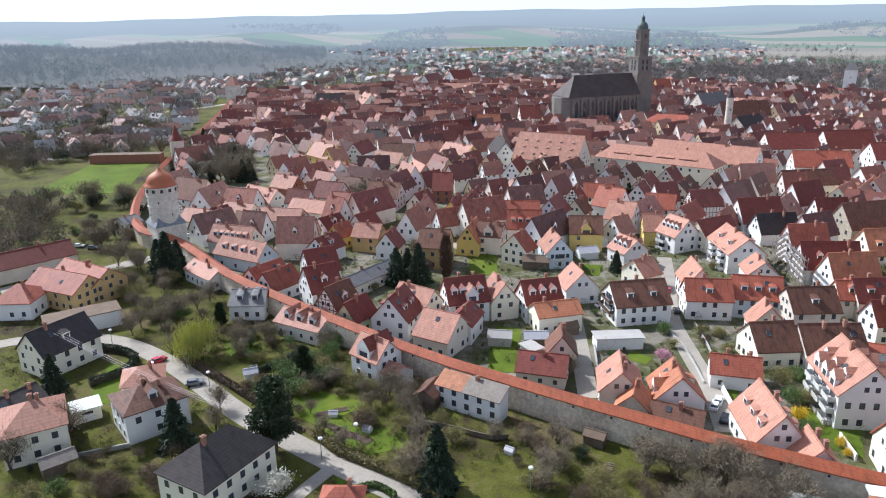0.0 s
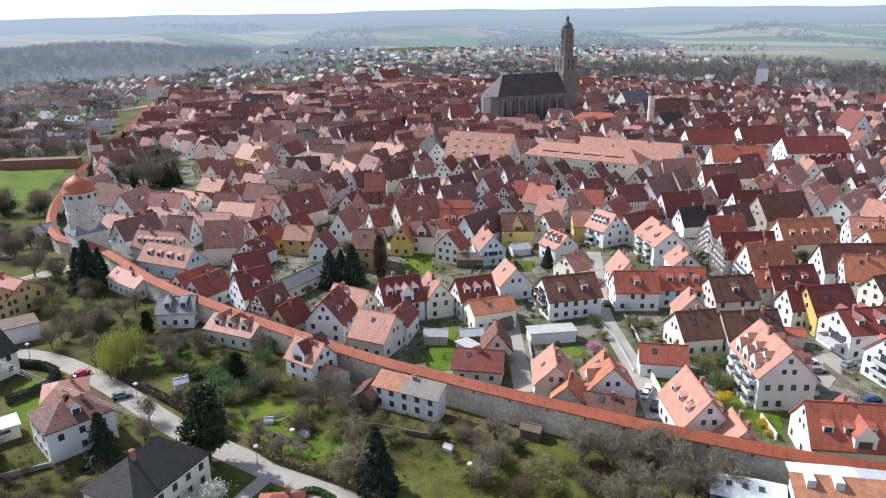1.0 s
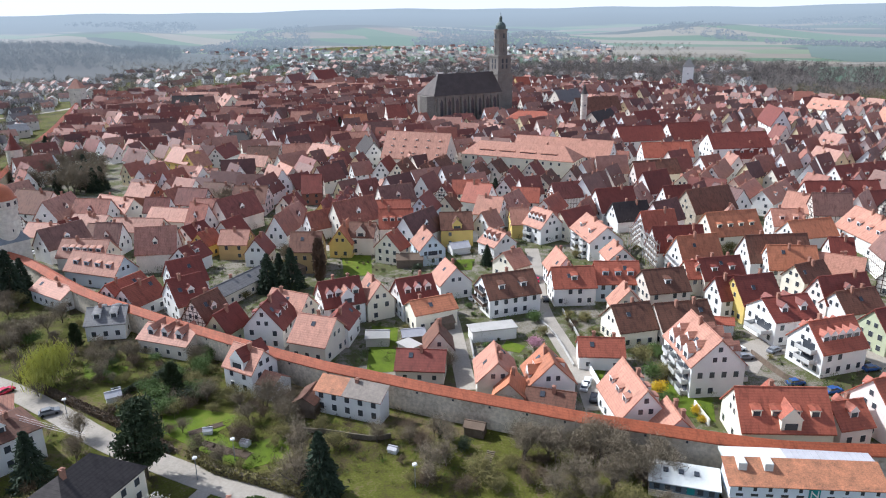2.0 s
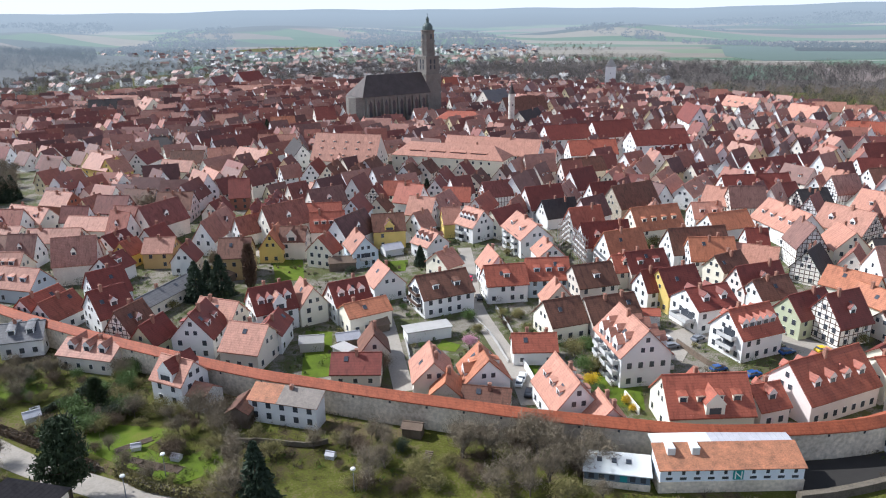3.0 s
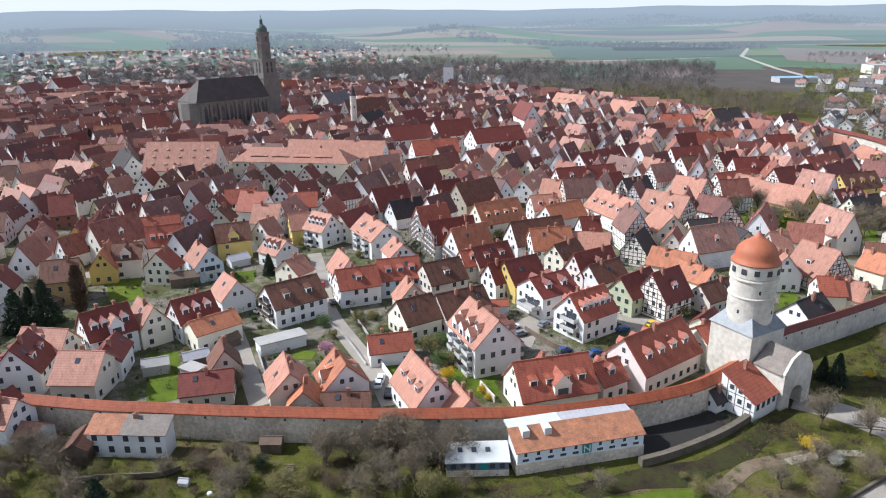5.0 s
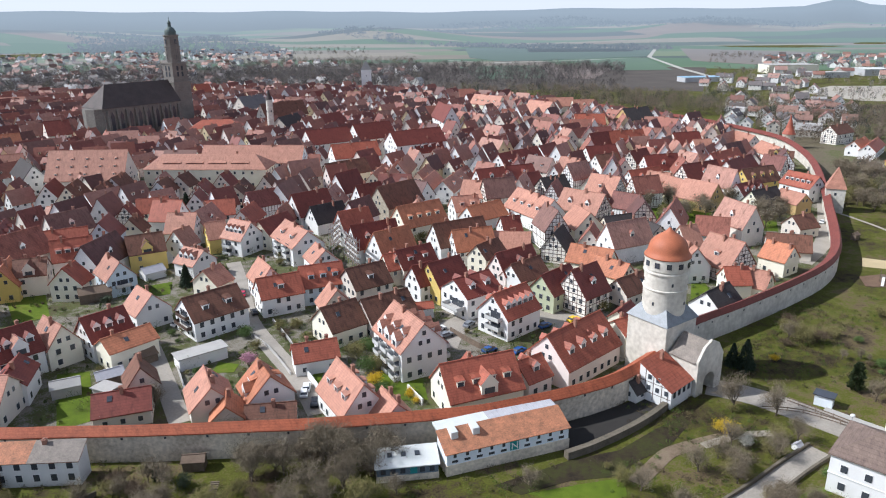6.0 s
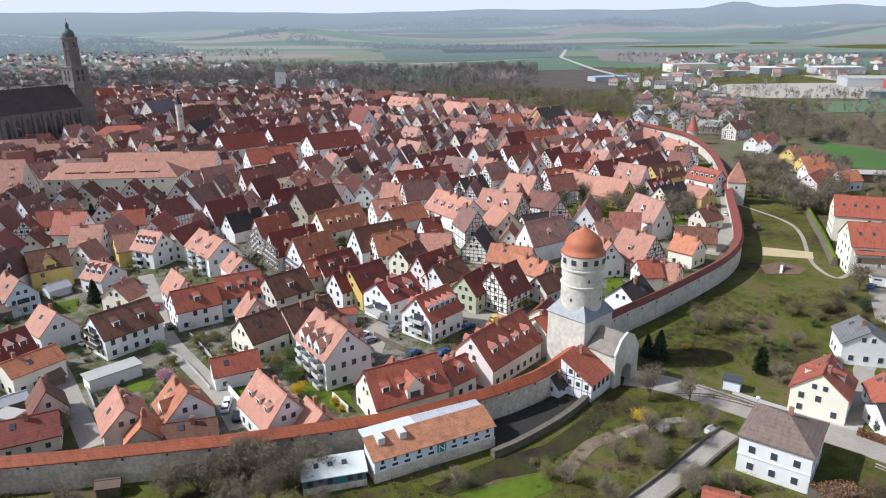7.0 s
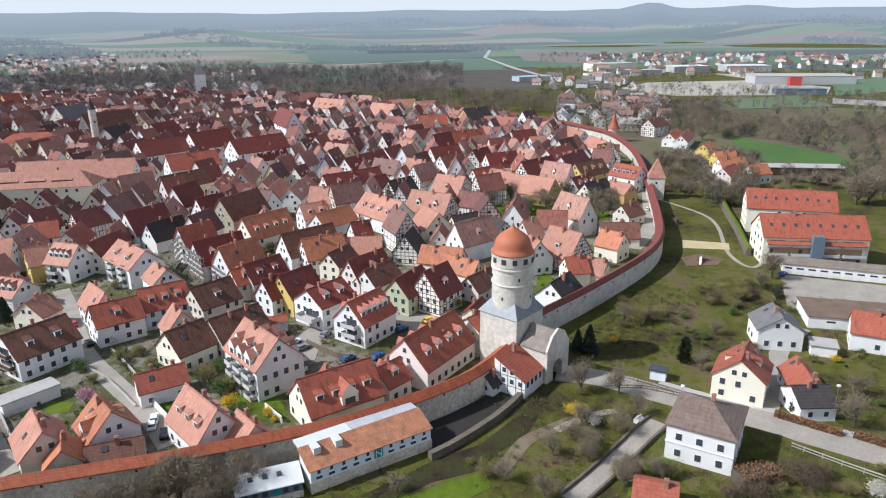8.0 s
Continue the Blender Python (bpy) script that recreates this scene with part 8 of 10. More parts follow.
tree("bush_green", -52.9, 162.4, 2.4, True)
tree("bush_green", -31.9, 152.3, 2.3, True)
tree("bush_brown", -42.9, 145.6, 2.7, True)
tree("bush", -44.2, 145.2, 3.6, True)
tree("bush_dark", -37.8, 161.7, 3.8, True)
tree("bush_green", -35.1, 142.8, 3.9, True)
tree("bush", -36.9, 157.4, 2.7, True)
tree("bush_brown", -34.2, 141.4, 2.4, True)
tree("bush_green", -52.4, 168.3, 2.5, True)
tree("bush_green", -30.3, 159.5, 3.9, True)
tree("bush", -33.0, 144.2, 3.0, True)
tree("bare", -30.4, 166.1, 4.1, True)
tree("bush_green", -44.2, 144.6, 2.2, True)
tree("bare", -27.1, 145.5, 5.4, True)
tree("bush_green", -30.0, 166.9, 4.3, True)
tree("bush", -32.8, 141.3, 3.8, True)
tree("bare", -29.9, 168.2, 4.4, True)
tree("bare", -31.4, 164.7, 3.9, True)
tree("bush_green", -29.5, 158.4, 2.7, True)
tree("bush_brown", -14.3, 145.1, 2.6, True)
tree("bare", -17.3, 135.0, 5.2, True)
tree("bush_brown", -16.0, 140.5, 2.7, True)
tree("bush", -16.6, 150.8, 3.7, True)
tree("bush_brown", -14.4, 136.4, 2.9, True)
tree("bush", -17.1, 150.4, 3.0, True)
tree("bush_brown", -3.0, 134.4, 3.2, True)
tree("bush_brown", -18.9, 148.7, 3.0, True)
tree("bush", -10.4, 138.3, 2.4, True)
tree("bush", -20.0, 143.1, 2.4, True)
tree("bush_brown", -6.8, 133.3, 2.2, True)
tree("bush", -18.8, 132.1, 2.2, True)
tree("bush", -18.7, 147.9, 3.7, True)
tree("bush", -10.2, 135.1, 3.5, True)
tree("bush", -9.5, 127.3, 3.2, True)
tree("bush", -8.9, 132.4, 3.1, True)
tree("bush_brown", -65.4, 162.9, 2.9, True)
tree("bush_brown", -68.4, 182.4, 2.9, True)
tree("bush_brown", -64.5, 178.0, 2.7, True)
tree("bush", -65.7, 174.5, 2.6, True)
tree("bush", -62.2, 177.8, 2.3, True)
tree("bush", -68.2, 169.3, 2.5, True)
tree("bare", -62.6, 172.9, 4.1, True)
tree("bare", -57.7, 173.3, 4.4, True)
tree("bush_brown", -53.5, 160.1, 2.7, True)
tree("bush", -68.1, 171.5, 2.3, True)
tree("bare", 107.6, 47.0, 4.9, True)
tree("bush", 125.8, 50.5, 3.3, True)
tree("bare", 110.8, 59.2, 4.6, True)
tree("bush", 107.7, 50.5, 3.5, True)
tree("bush", 112.3, 42.8, 3.0, True)
tree("bare", 104.4, 47.5, 4.9, True)
tree("bush", 128.0, 70.4, 2.2, True)
tree("bush", 125.8, 54.7, 3.2, True)
tree("bush", 98.7, 54.5, 2.2, True)
tree("bush", 120.6, 64.6, 3.5, True)
tree("bush", 143.3, 54.6, 2.4, True)
tree("bare", 106.8, 55.9, 4.6, True)
tree("blossom", 117.9, 61.0, 3.1, True)
tree("bare", 103.0, 49.6, 4.1, True)
tree("bare", -19.5, 141.4, 4.3, True)
tree("bush", -22.3, 145.5, 4.2, True)
tree("bush", -18.6, 130.9, 4.2, True)
tree("bare", -6.2, 136.9, 3.6, True)
tree("bush", -19.9, 143.9, 2.7, True)
tree("bush_brown", -18.1, 128.1, 3.5, True)
tree("bush_brown", -17.6, 127.7, 3.5, True)
tree("bush", -10.2, 127.4, 3.6, True)
tree("bush_brown", -6.9, 135.2, 3.5, True)
tree("bush_brown", -68.8, 111.6, 2.4, True)
tree("bush_brown", -62.6, 107.7, 3.3, True)
tree("bush_brown", -61.0, 107.3, 3.1, True)
tree("bush_brown", -54.1, 118.5, 3.5, True)
tree("bush_brown", -53.6, 108.6, 3.2, True)
tree("bush_brown", -63.8, 111.1, 2.7, True)
tree("bush", -49.8, 110.5, 3.6, True)
tree("bush_brown", -64.6, 108.9, 3.5, True)
tree("bush_brown", -50.1, 109.6, 3.1, True)
tree("bush_brown", -61.7, 106.6, 3.4, True)
tree("bush_brown", -69.6, 117.0, 2.7, True)
tree("bush", -57.8, 112.3, 2.7, True)
tree("bush_brown", -53.2, 107.6, 2.4, True)
tree("bush", -63.7, 115.4, 3.0, True)
tree("bush", -64.8, 110.7, 2.7, True)
tree("bush_brown", -61.4, 118.2, 2.4, True)
tree("bush", -76.7, 106.3, 1.8, True)
tree("bush_brown", -86.5, 117.4, 2.6, True)
tree("bush", -71.9, 113.6, 2.8, True)
tree("bush", -71.6, 108.9, 1.9, True)
tree("bush_dark", -80.8, 114.4, 1.8, True)
tree("bush_brown", -76.0, 114.5, 2.7, True)
tree("bush", -75.8, 115.0, 2.2, True)
tree("bush", -81.3, 121.4, 2.3, True)
tree("bush", -71.2, 113.1, 2.7, True)
tree("bush", -84.2, 116.7, 2.6, True)
tree("bush_brown", -86.5, 115.0, 1.9, True)
tree("bush_dark", -58.0, 140.7, 2.7, True)
tree("bush_dark", -45.3, 133.4, 2.6, True)
tree("bare", -50.4, 131.1, 5.3, True)
tree("bare", -48.8, 137.2, 4.2, True)
tree("bush_dark", -48.3, 133.4, 3.6, True)
tree("bush_brown", -43.9, 134.2, 2.4, True)
tree("bush_brown", -48.8, 140.2, 2.5, True)
tree("bush_brown", -45.5, 132.3, 3.5, True)
tree("bare", -48.9, 126.6, 6.3, True)
tree("bare", 18.4, 113.6, 2.9, True)
tree("bush_brown", 17.0, 119.5, 2.2, True)
tree("bare", 14.8, 119.8, 4.4, True)
tree("bush_brown", 9.0, 122.9, 1.9, True)
tree("bush_brown", 12.3, 113.9, 1.9, True)
tree("bush_brown", 14.7, 123.8, 3.2, True)
tree("bare", 8.5, 121.8, 4.9, True)
tree("bare", 20.0, 121.2, 4.8, True)
tree("bare", 63.8, 101.7, 6.3, True)
tree("bush_brown", 37.0, 104.0, 2.4, True)
tree("bush", 41.7, 99.6, 3.5, True)
tree("bush_brown", 37.4, 101.1, 2.5, True)
tree("bare", 55.2, 90.4, 4.8, True)
tree("bush_brown", 46.2, 106.9, 3.6, True)
tree("bush_brown", 41.3, 100.8, 2.5, True)
tree("bare", 48.5, 98.7, 5.7, True)
tree("bush", 37.9, 96.6, 3.5, True)
tree("bush_brown", 39.3, 107.8, 2.6, True)
tree("bush_brown", 34.6, 103.0, 3.6, True)
tree("bare", 41.2, 107.9, 6.3, True)
tree("bare", 21.7, 117.2, 6.0, True)
tree("bare", 45.6, 100.1, 3.9, True)
tree("bare", 55.6, 102.2, 6.0, True)
tree("bush", 51.3, 101.2, 2.6, True)
tree("bush_brown", 15.9, 105.9, 3.5, True)
tree("bush", 13.8, 107.6, 2.7, True)
tree("bush_brown", 22.6, 103.4, 3.2, True)
tree("bush_brown", 39.7, 96.0, 2.9, True)
tree("bush_brown", 16.2, 108.9, 2.6, True)
tree("bush", 32.4, 108.4, 3.2, True)
tree("bare", 53.8, 103.5, 5.0, True)
tree("bush_brown", 48.5, 108.1, 3.6, True)
tree("bare", 46.6, 114.2, 5.5, True)
tree("bush", 57.0, 101.7, 3.1, True)
tree("bush", 47.1, 112.8, 3.3, True)
tree("bush_brown", 46.2, 116.0, 3.2, True)
tree("bare", 51.1, 109.5, 5.0, True)
tree("bare", 104.9, 47.8, 5.7, True)
tree("bare", 107.6, 47.8, 5.6, True)
tree("bare", 110.5, 43.2, 4.3, True)
tree("bare", 105.7, 47.1, 5.8, True)
tree("bush", 111.7, 61.6, 3.3, True)
tree("bush_brown", 108.0, 46.8, 3.5, True)
tree("bare", 122.2, 54.1, 5.8, True)
tree("bush", 109.4, 56.0, 3.2, True)
tree("bare", 109.8, 43.8, 5.3, True)
tree("bare", 105.1, 52.9, 3.6, True)
tree("bare", 117.1, 63.6, 5.3, True)
tree("bare", 104.9, 44.9, 5.2, True)
tree("bush", 108.5, 58.1, 3.7, True)
tree("bare", 119.8, 55.7, 5.6, True)
tree("bare", 103.8, 50.5, 5.9, True)
tree("bush", 121.7, 51.3, 2.2, True)
tree("bare", 110.8, 62.5, 5.5, True)
tree("bare", 114.4, 48.5, 5.4, True)
tree("bush", 125.8, 59.0, 3.7, True)
tree("bush", 120.1, 56.7, 3.3, True)
tree("bush", 178.5, 86.6, 2.9, True)
tree("bush_brown", 167.8, 80.6, 2.7, True)
tree("bush", 176.3, 83.8, 3.2, True)
tree("bush", 183.9, 76.5, 3.0, True)
tree("bush_brown", 181.7, 86.6, 3.5, True)
tree("bush", 163.7, 63.1, 1.4, True)
tree("bare", 175.5, 63.8, 2.2, True)
tree("bush", 176.8, 48.6, 2.3, True)
tree("bare", 171.7, 51.5, 2.5, True)
tree("bush_green", 170.7, 58.8, 1.3, True)
tree("bare", 175.5, 65.6, 3.2, True)
tree("bush_green", 174.8, 60.6, 2.3, True)
tree("bush_brown", 172.9, 62.6, 1.7, True)
tree("bush_brown", 167.7, 53.5, 2.2, True)
tree("bush_green", 195.7, 60.6, 2.4, True)
tree("bare", 179.2, 49.0, 2.8, True)
tree("bush_green", 184.3, 70.3, 1.9, True)
tree("bush_brown", 200.5, 70.0, 2.2, True)
tree("bush", 209.0, 62.1, 3.3, True)
tree("bush", 202.2, 65.4, 2.4, True)
tree("bush", 210.6, 69.2, 4.1, True)
tree("bush", 206.5, 74.2, 3.9, True)
tree("bush", 214.3, 58.1, 2.9, True)
tree("bare", 222.8, 61.6, 5.9, True)
tree("bush_brown", 201.7, 68.0, 3.7, True)
tree("bush", 226.6, 57.0, 3.2, True)
tree("bush", 221.2, 65.7, 3.9, True)
tree("bush", 215.3, 62.4, 3.1, True)
tree("bush", 201.3, 63.8, 3.8, True)
tree("bush_brown", 206.4, 72.2, 2.7, True)
tree("bush", 203.0, 69.9, 3.1, True)
tree("bush", 134.6, 11.3, 1.8, True)
tree("bush", 139.6, 12.3, 2.2, True)
tree("bush_brown", 125.9, 25.4, 1.3, True)
tree("bush", 132.5, 19.4, 1.8, True)
tree("bush_brown", 125.7, 26.8, 1.7, True)
tree("bush", 125.3, 23.9, 1.7, True)
tree("bush_brown", 129.5, 20.9, 2.1, True)
tree("bush_brown", 121.7, 25.4, 2.2, True)
tree("bush_brown", 127.8, 17.3, 1.9, True)
tree("bush_brown", 124.8, 20.7, 1.3, True)
tree("bush", 121.4, 25.0, 2.2, True)
tree("bush", 126.6, 22.8, 1.9, True)
tree("bush", 131.4, 21.3, 1.7, True)
tree("bush", 129.1, 23.4, 2.4, True)
tree("bush_dark", 181.0, 27.8, 1.0, True)
tree("bush_dark", 192.6, 25.2, 2.0, True)
tree("bush_green", 191.2, 26.6, 1.7, True)
tree("bush_dark", 197.6, 25.2, 1.8, True)
tree("bush", 189.0, 26.6, 1.4, True)
tree("bush", 186.2, 31.9, 1.0, True)
tree("bush_green", 166.4, 17.7, 1.6, True)
tree("bare", 343.5, 126.6, 9.2, True)
tree("bush", 340.2, 144.7, 7.6, True)
tree("bare", 329.3, 134.5, 7.3, True)
tree("bush", 382.7, 163.8, 6.6, True)
tree("bare", 395.5, 163.9, 7.2, True)
tree("bush", 361.9, 159.5, 5.3, True)
tree("bare", 424.3, 159.5, 8.2, True)
tree("bush", 354.3, 144.6, 7.5, True)
tree("bush", 327.6, 141.8, 5.0, True)
tree("bush", 337.0, 126.2, 6.6, True)
tree("bush", 365.8, 150.4, 6.9, True)
tree("bush", 407.2, 165.6, 6.8, True)
tree("bare", 339.5, 136.2, 8.7, True)
tree("bare", 393.4, 151.8, 9.9, True)
tree("bare", 363.0, 148.5, 6.7, True)
tree("bare", 379.1, 163.1, 11.0, True)
tree("bush_dark", 555.9, 192.1, 5.9, True)
tree("bare", 574.4, 220.6, 8.6, True)
tree("bush_dark", 503.8, 176.1, 7.2, True)
tree("bare", 574.8, 201.3, 7.8, True)
tree("bare", 528.4, 214.6, 7.3, True)
tree("bush_dark", 608.1, 210.4, 6.2, True)
tree("bare", 488.5, 188.0, 9.4, True)
tree("bare", 541.6, 221.9, 8.4, True)
tree("bare", 550.1, 212.9, 7.4, True)
tree("bare", 527.7, 182.7, 9.4, True)
tree("bare", 581.9, 220.7, 8.3, True)
tree("bare", 514.1, 179.6, 10.8, True)
tree("bare", 386.9, 87.6, 8.6, True)
tree("bare", 384.8, 80.7, 8.9, True)
tree("bush", 437.1, 71.1, 4.7, True)
tree("bare", 401.0, 119.6, 9.2, True)
tree("bare", 415.7, 86.4, 8.7, True)
tree("bare", 409.3, 66.9, 9.3, True)
tree("bare", 443.2, 76.2, 10.0, True)
tree("bush", 410.4, 113.0, 6.4, True)
tree("bare", 407.9, 109.9, 8.1, True)
tree("bare", 420.4, 82.0, 6.5, True)
tree("bare", 365.2, 101.3, 6.7, True)
tree("bare", 374.8, 96.4, 8.7, True)
tree("bare", 250.0, 174.1, 8.4, True)
tree("bare", 291.8, 171.4, 9.9, True)
tree("bush", 246.1, 153.3, 5.7, True)
tree("bare", 261.9, 168.7, 9.0, True)
tree("bare", 258.4, 147.6, 7.2, True)
tree("bush", 249.1, 179.3, 6.2, True)
tree("bush", 276.4, 148.7, 5.2, True)
tree("bush", 259.1, 174.8, 6.9, True)
tree("bare", 281.0, 164.1, 8.6, True)
tree("bare", 265.6, 160.1, 8.7, True)
tree("bare", 276.5, 144.3, 9.1, True)
tree("bare", 233.3, 167.0, 8.6, True)
tree("bare", 296.9, 165.7, 9.2, True)
tree("bush", 265.4, 191.2, 6.3, True)
tree("bare", -235.9, 461.4, 13.4, True)
tree("bare", -233.4, 566.1, 10.4, True)
tree("bare", -261.0, 528.7, 13.5, True)
tree("bare", -354.0, 709.1, 13.5, True)
tree("bare", -293.8, 604.4, 11.5, True)
tree("bare", -185.8, 458.1, 14.9, True)
tree("bare", -284.8, 577.0, 12.8, True)
tree("bush_dark", -231.7, 544.8, 7.8, True)
tree("bare", -312.8, 653.9, 13.9, True)
tree("bare", -262.4, 530.6, 10.9, True)
tree("bare", -292.6, 583.3, 13.9, True)
tree("bare", -226.3, 454.9, 12.3, True)
tree("bare", -276.8, 621.6, 12.7, True)
tree("bare", -241.9, 503.2, 12.1, True)
tree("bare", -288.2, 452.0, 11.6, True)
tree("bare", -203.3, 371.8, 8.1, True)
tree("bare", -240.3, 385.8, 9.8, True)
tree("bare", -340.8, 629.5, 12.8, True)
tree("bush", -313.2, 579.5, 6.2, True)
tree("bare", -287.3, 533.5, 12.3, True)
tree("bare", -370.3, 630.1, 8.8, True)
tree("bare", -337.6, 636.6, 8.6, True)
tree("bare", -253.7, 426.5, 8.1, True)
tree("bare", -221.6, 398.5, 12.0, True)
tree("bare", -288.5, 496.0, 11.3, True)
tree("bush_dark", -225.2, 375.2, 9.1, True)
tree("bush_green", -194.0, 351.0, 4.3, True)
tree("bare", -147.4, 276.5, 7.9, True)
tree("bush_dark", -176.5, 283.7, 4.0, True)
tree("bush", -192.1, 311.5, 3.9, True)
tree("bush", -154.7, 278.7, 4.2, True)
tree("bush", -228.4, 377.6, 5.5, True)
tree("bush_green", -224.7, 364.8, 5.5, True)
tree("bare", -173.7, 284.5, 4.5, True)
tree("bush_green", -152.2, 276.4, 3.2, True)
tree("bush_dark", -183.8, 372.3, 4.5, True)
tree("bush", -194.1, 388.3, 5.4, True)
tree("bush_green", -175.3, 330.5, 5.0, True)
tree("bush", -165.5, 368.9, 6.0, True)
tree("bush_green", -178.5, 341.6, 4.8, True)
tree("bush_dark", -136.6, 269.1, 3.9, True)
tree("bush", -170.7, 326.2, 3.3, True)
tree("bush_dark", -137.5, 277.2, 3.7, True)
tree("bush", -170.4, 313.8, 6.3, True)
tree("bush", -145.0, 318.1, 4.6, True)
tree("bush_dark", -149.9, 286.8, 3.2, True)
tree("spruce", -150.5, 408.8, 10.7, True)
tree("bare", -175.8, 491.0, 11.9, True)
tree("bare", -113.5, 373.0, 13.8, True)
tree("bare", -164.1, 438.7, 10.3, True)
tree("spruce", -149.0, 432.3, 10.9, True)
tree("spruce", -151.7, 476.7, 14.9, True)
tree("bare", -121.9, 393.2, 14.7, True)
tree("spruce", -107.1, 379.1, 12.5, True)
tree("spruce", -123.5, 411.0, 14.0, True)
tree("spruce", -149.7, 487.5, 10.8, True)
tree("bare", -130.1, 406.2, 10.2, True)
tree("bare", -165.7, 504.8, 12.6, True)
tree("spruce", -116.5, 382.6, 12.6, True)
tree("bare", -118.2, 370.6, 14.3, True)
tree("bare", -155.6, 483.0, 12.9, True)
tree("spruce", -170.3, 497.9, 13.2, True)
tree("bare", -140.6, 431.0, 12.2, True)
tree("bare", -121.6, 434.0, 10.6, True)
tree("bare", -179.6, 478.6, 12.9, True)
tree("bare", -154.7, 432.1, 11.5, True)
tree("bare", -163.7, 471.2, 13.2, True)
tree("bare", -108.5, 379.5, 12.5, True)
tree("bare", -141.6, 464.1, 12.9, True)
tree("bare", -178.9, 478.1, 10.6, True)
tree("bare", -164.1, 453.3, 14.8, True)
tree("bare", -142.7, 434.3, 12.5, True)
tree("bare", -170.0, 502.9, 12.5, True)
tree("bare", -129.9, 448.4, 10.1, True)
tree("bare", -146.8, 392.0, 13.6, True)
tree("bare", -156.9, 449.9, 13.2, True)
tree("bare", -122.8, 377.0, 12.5, True)
tree("bare", -127.3, 376.6, 11.3, True)
tree("bare", -137.1, 493.7, 13.8, True)
tree("bare", -134.0, 440.8, 14.1, True)
tree("bare", -207.0, 472.3, 10.6, True)
tree("bare", -181.3, 423.9, 13.8, True)
tree("bush_dark", -185.3, 309.1, 6.6, True)
tree("bare", -165.8, 402.1, 12.2, True)
tree("bare", -168.7, 324.9, 13.7, True)
tree("bush_dark", -246.7, 444.8, 9.8, True)
tree("bush_dark", -180.1, 358.5, 8.1, True)
tree("bare", -190.8, 374.1, 10.0, True)
tree("bare", -196.9, 334.4, 9.9, True)
tree("bare", -178.5, 358.3, 10.8, True)
tree("bare", -127.6, 292.4, 11.6, True)
tree("bush_dark", -152.0, 320.5, 8.9, True)
tree("bare", -168.8, 408.6, 9.1, True)
tree("bare", -155.9, 331.2, 11.9, True)
tree("bush_dark", -167.9, 322.9, 7.0, True)
tree("bare", -182.5, 330.3, 9.9, True)
tree("bare", -232.2, 431.8, 13.3, True)
tree("bush_dark", -159.9, 379.4, 9.9, True)
tree("bush_dark", -139.5, 306.9, 7.3, True)
tree("bush_dark", -226.6, 436.3, 7.8, True)
tree("bare", -172.5, 293.5, 9.8, True)
tree("bush_dark", -174.8, 395.5, 9.4, True)
tree("bush_dark", -167.8, 328.5, 8.4, True)
tree("bare", -150.8, 324.2, 10.3, True)
tree("bush_dark", -233.3, 416.8, 7.8, True)
tree("bush_dark", -163.2, 362.8, 7.3, True)
tree("bare", -181.1, 379.5, 11.1, True)
tree("bare", -184.6, 364.6, 11.7, True)
tree("bare", -209.4, 367.3, 13.0, True)
tree("bare", -185.1, 304.1, 12.6, True)
tree("bare", -189.3, 326.7, 10.6, True)
tree("bare", -194.8, 395.8, 13.7, True)
tree("bare", -167.1, 347.6, 11.2, True)
tree("bare", -236.0, 423.0, 10.6, True)
tree("bare", -111.1, 234.4, 8.3, True)
tree("bush", -126.0, 268.2, 4.4, True)
tree("bush", -149.8, 231.4, 6.5, True)
tree("bare", -138.0, 262.0, 8.2, True)
tree("bush", -110.2, 218.6, 6.1, True)
tree("bare", -125.3, 222.4, 9.0, True)
tree("bush", -145.6, 223.3, 7.1, True)
tree("bush", -127.9, 218.8, 7.1, True)
tree("bush", -143.1, 263.5, 4.6, True)
tree("bare", -146.2, 230.4, 8.4, True)
tree("bare", -153.4, 233.3, 7.1, True)
tree("bush", -146.9, 234.9, 4.5, True)
tree("bare", -138.1, 281.5, 6.6, True)
tree("bare", -108.1, 230.8, 8.2, True)
tree("bush_brown", 70.8, 226.7, 1.5, True)
tree("bush", 70.9, 224.0, 2.6, True)
tree("bush_brown", 75.5, 230.0, 1.6, True)
tree("bush", 72.4, 231.1, 1.5, True)
tree("bush", 74.9, 228.2, 1.8, True)
tree("bush_green", 133.8, 206.7, 1.8, True)
tree("bush", 112.6, 223.3, 2.7, True)
tree("bush_green", 119.6, 218.2, 1.6, True)
tree("bush_green", 110.8, 222.6, 2.7, True)
tree("bush_green", 124.6, 212.3, 2.2, True)
tree("bush_green", 107.9, 215.8, 1.5, True)
tree("bush", 101.1, 226.4, 2.5, True)
tree("bush_green", 118.6, 218.2, 2.5, True)
tree("bush_brown", 43.7, 184.5, 2.1, True)
tree("bush_green", 42.0, 178.8, 1.2, True)
tree("bush_green", 49.4, 183.1, 1.7, True)
tree("bush_green", 41.8, 184.3, 2.0, True)
tree("bush", 45.7, 176.3, 1.3, True)
tree("bush", 66.6, 158.6, 1.4, True)
tree("bush", 72.9, 169.3, 1.7, True)
tree("bush", 65.6, 157.3, 1.5, True)
tree("bush", 70.8, 168.2, 2.2, True)
tree("bush_brown", 66.7, 168.8, 1.4, True)
tree("bush_brown", 67.6, 166.5, 1.7, True)
tree("bush", 67.6, 155.8, 1.8, True)
tree("bush_brown", 66.2, 164.8, 1.8, True)
tree("bush", 76.7, 142.2, 2.2, True)
tree("bush_green", 81.1, 142.9, 2.9, True)
tree("bush_brown", 82.6, 146.3, 2.7, True)
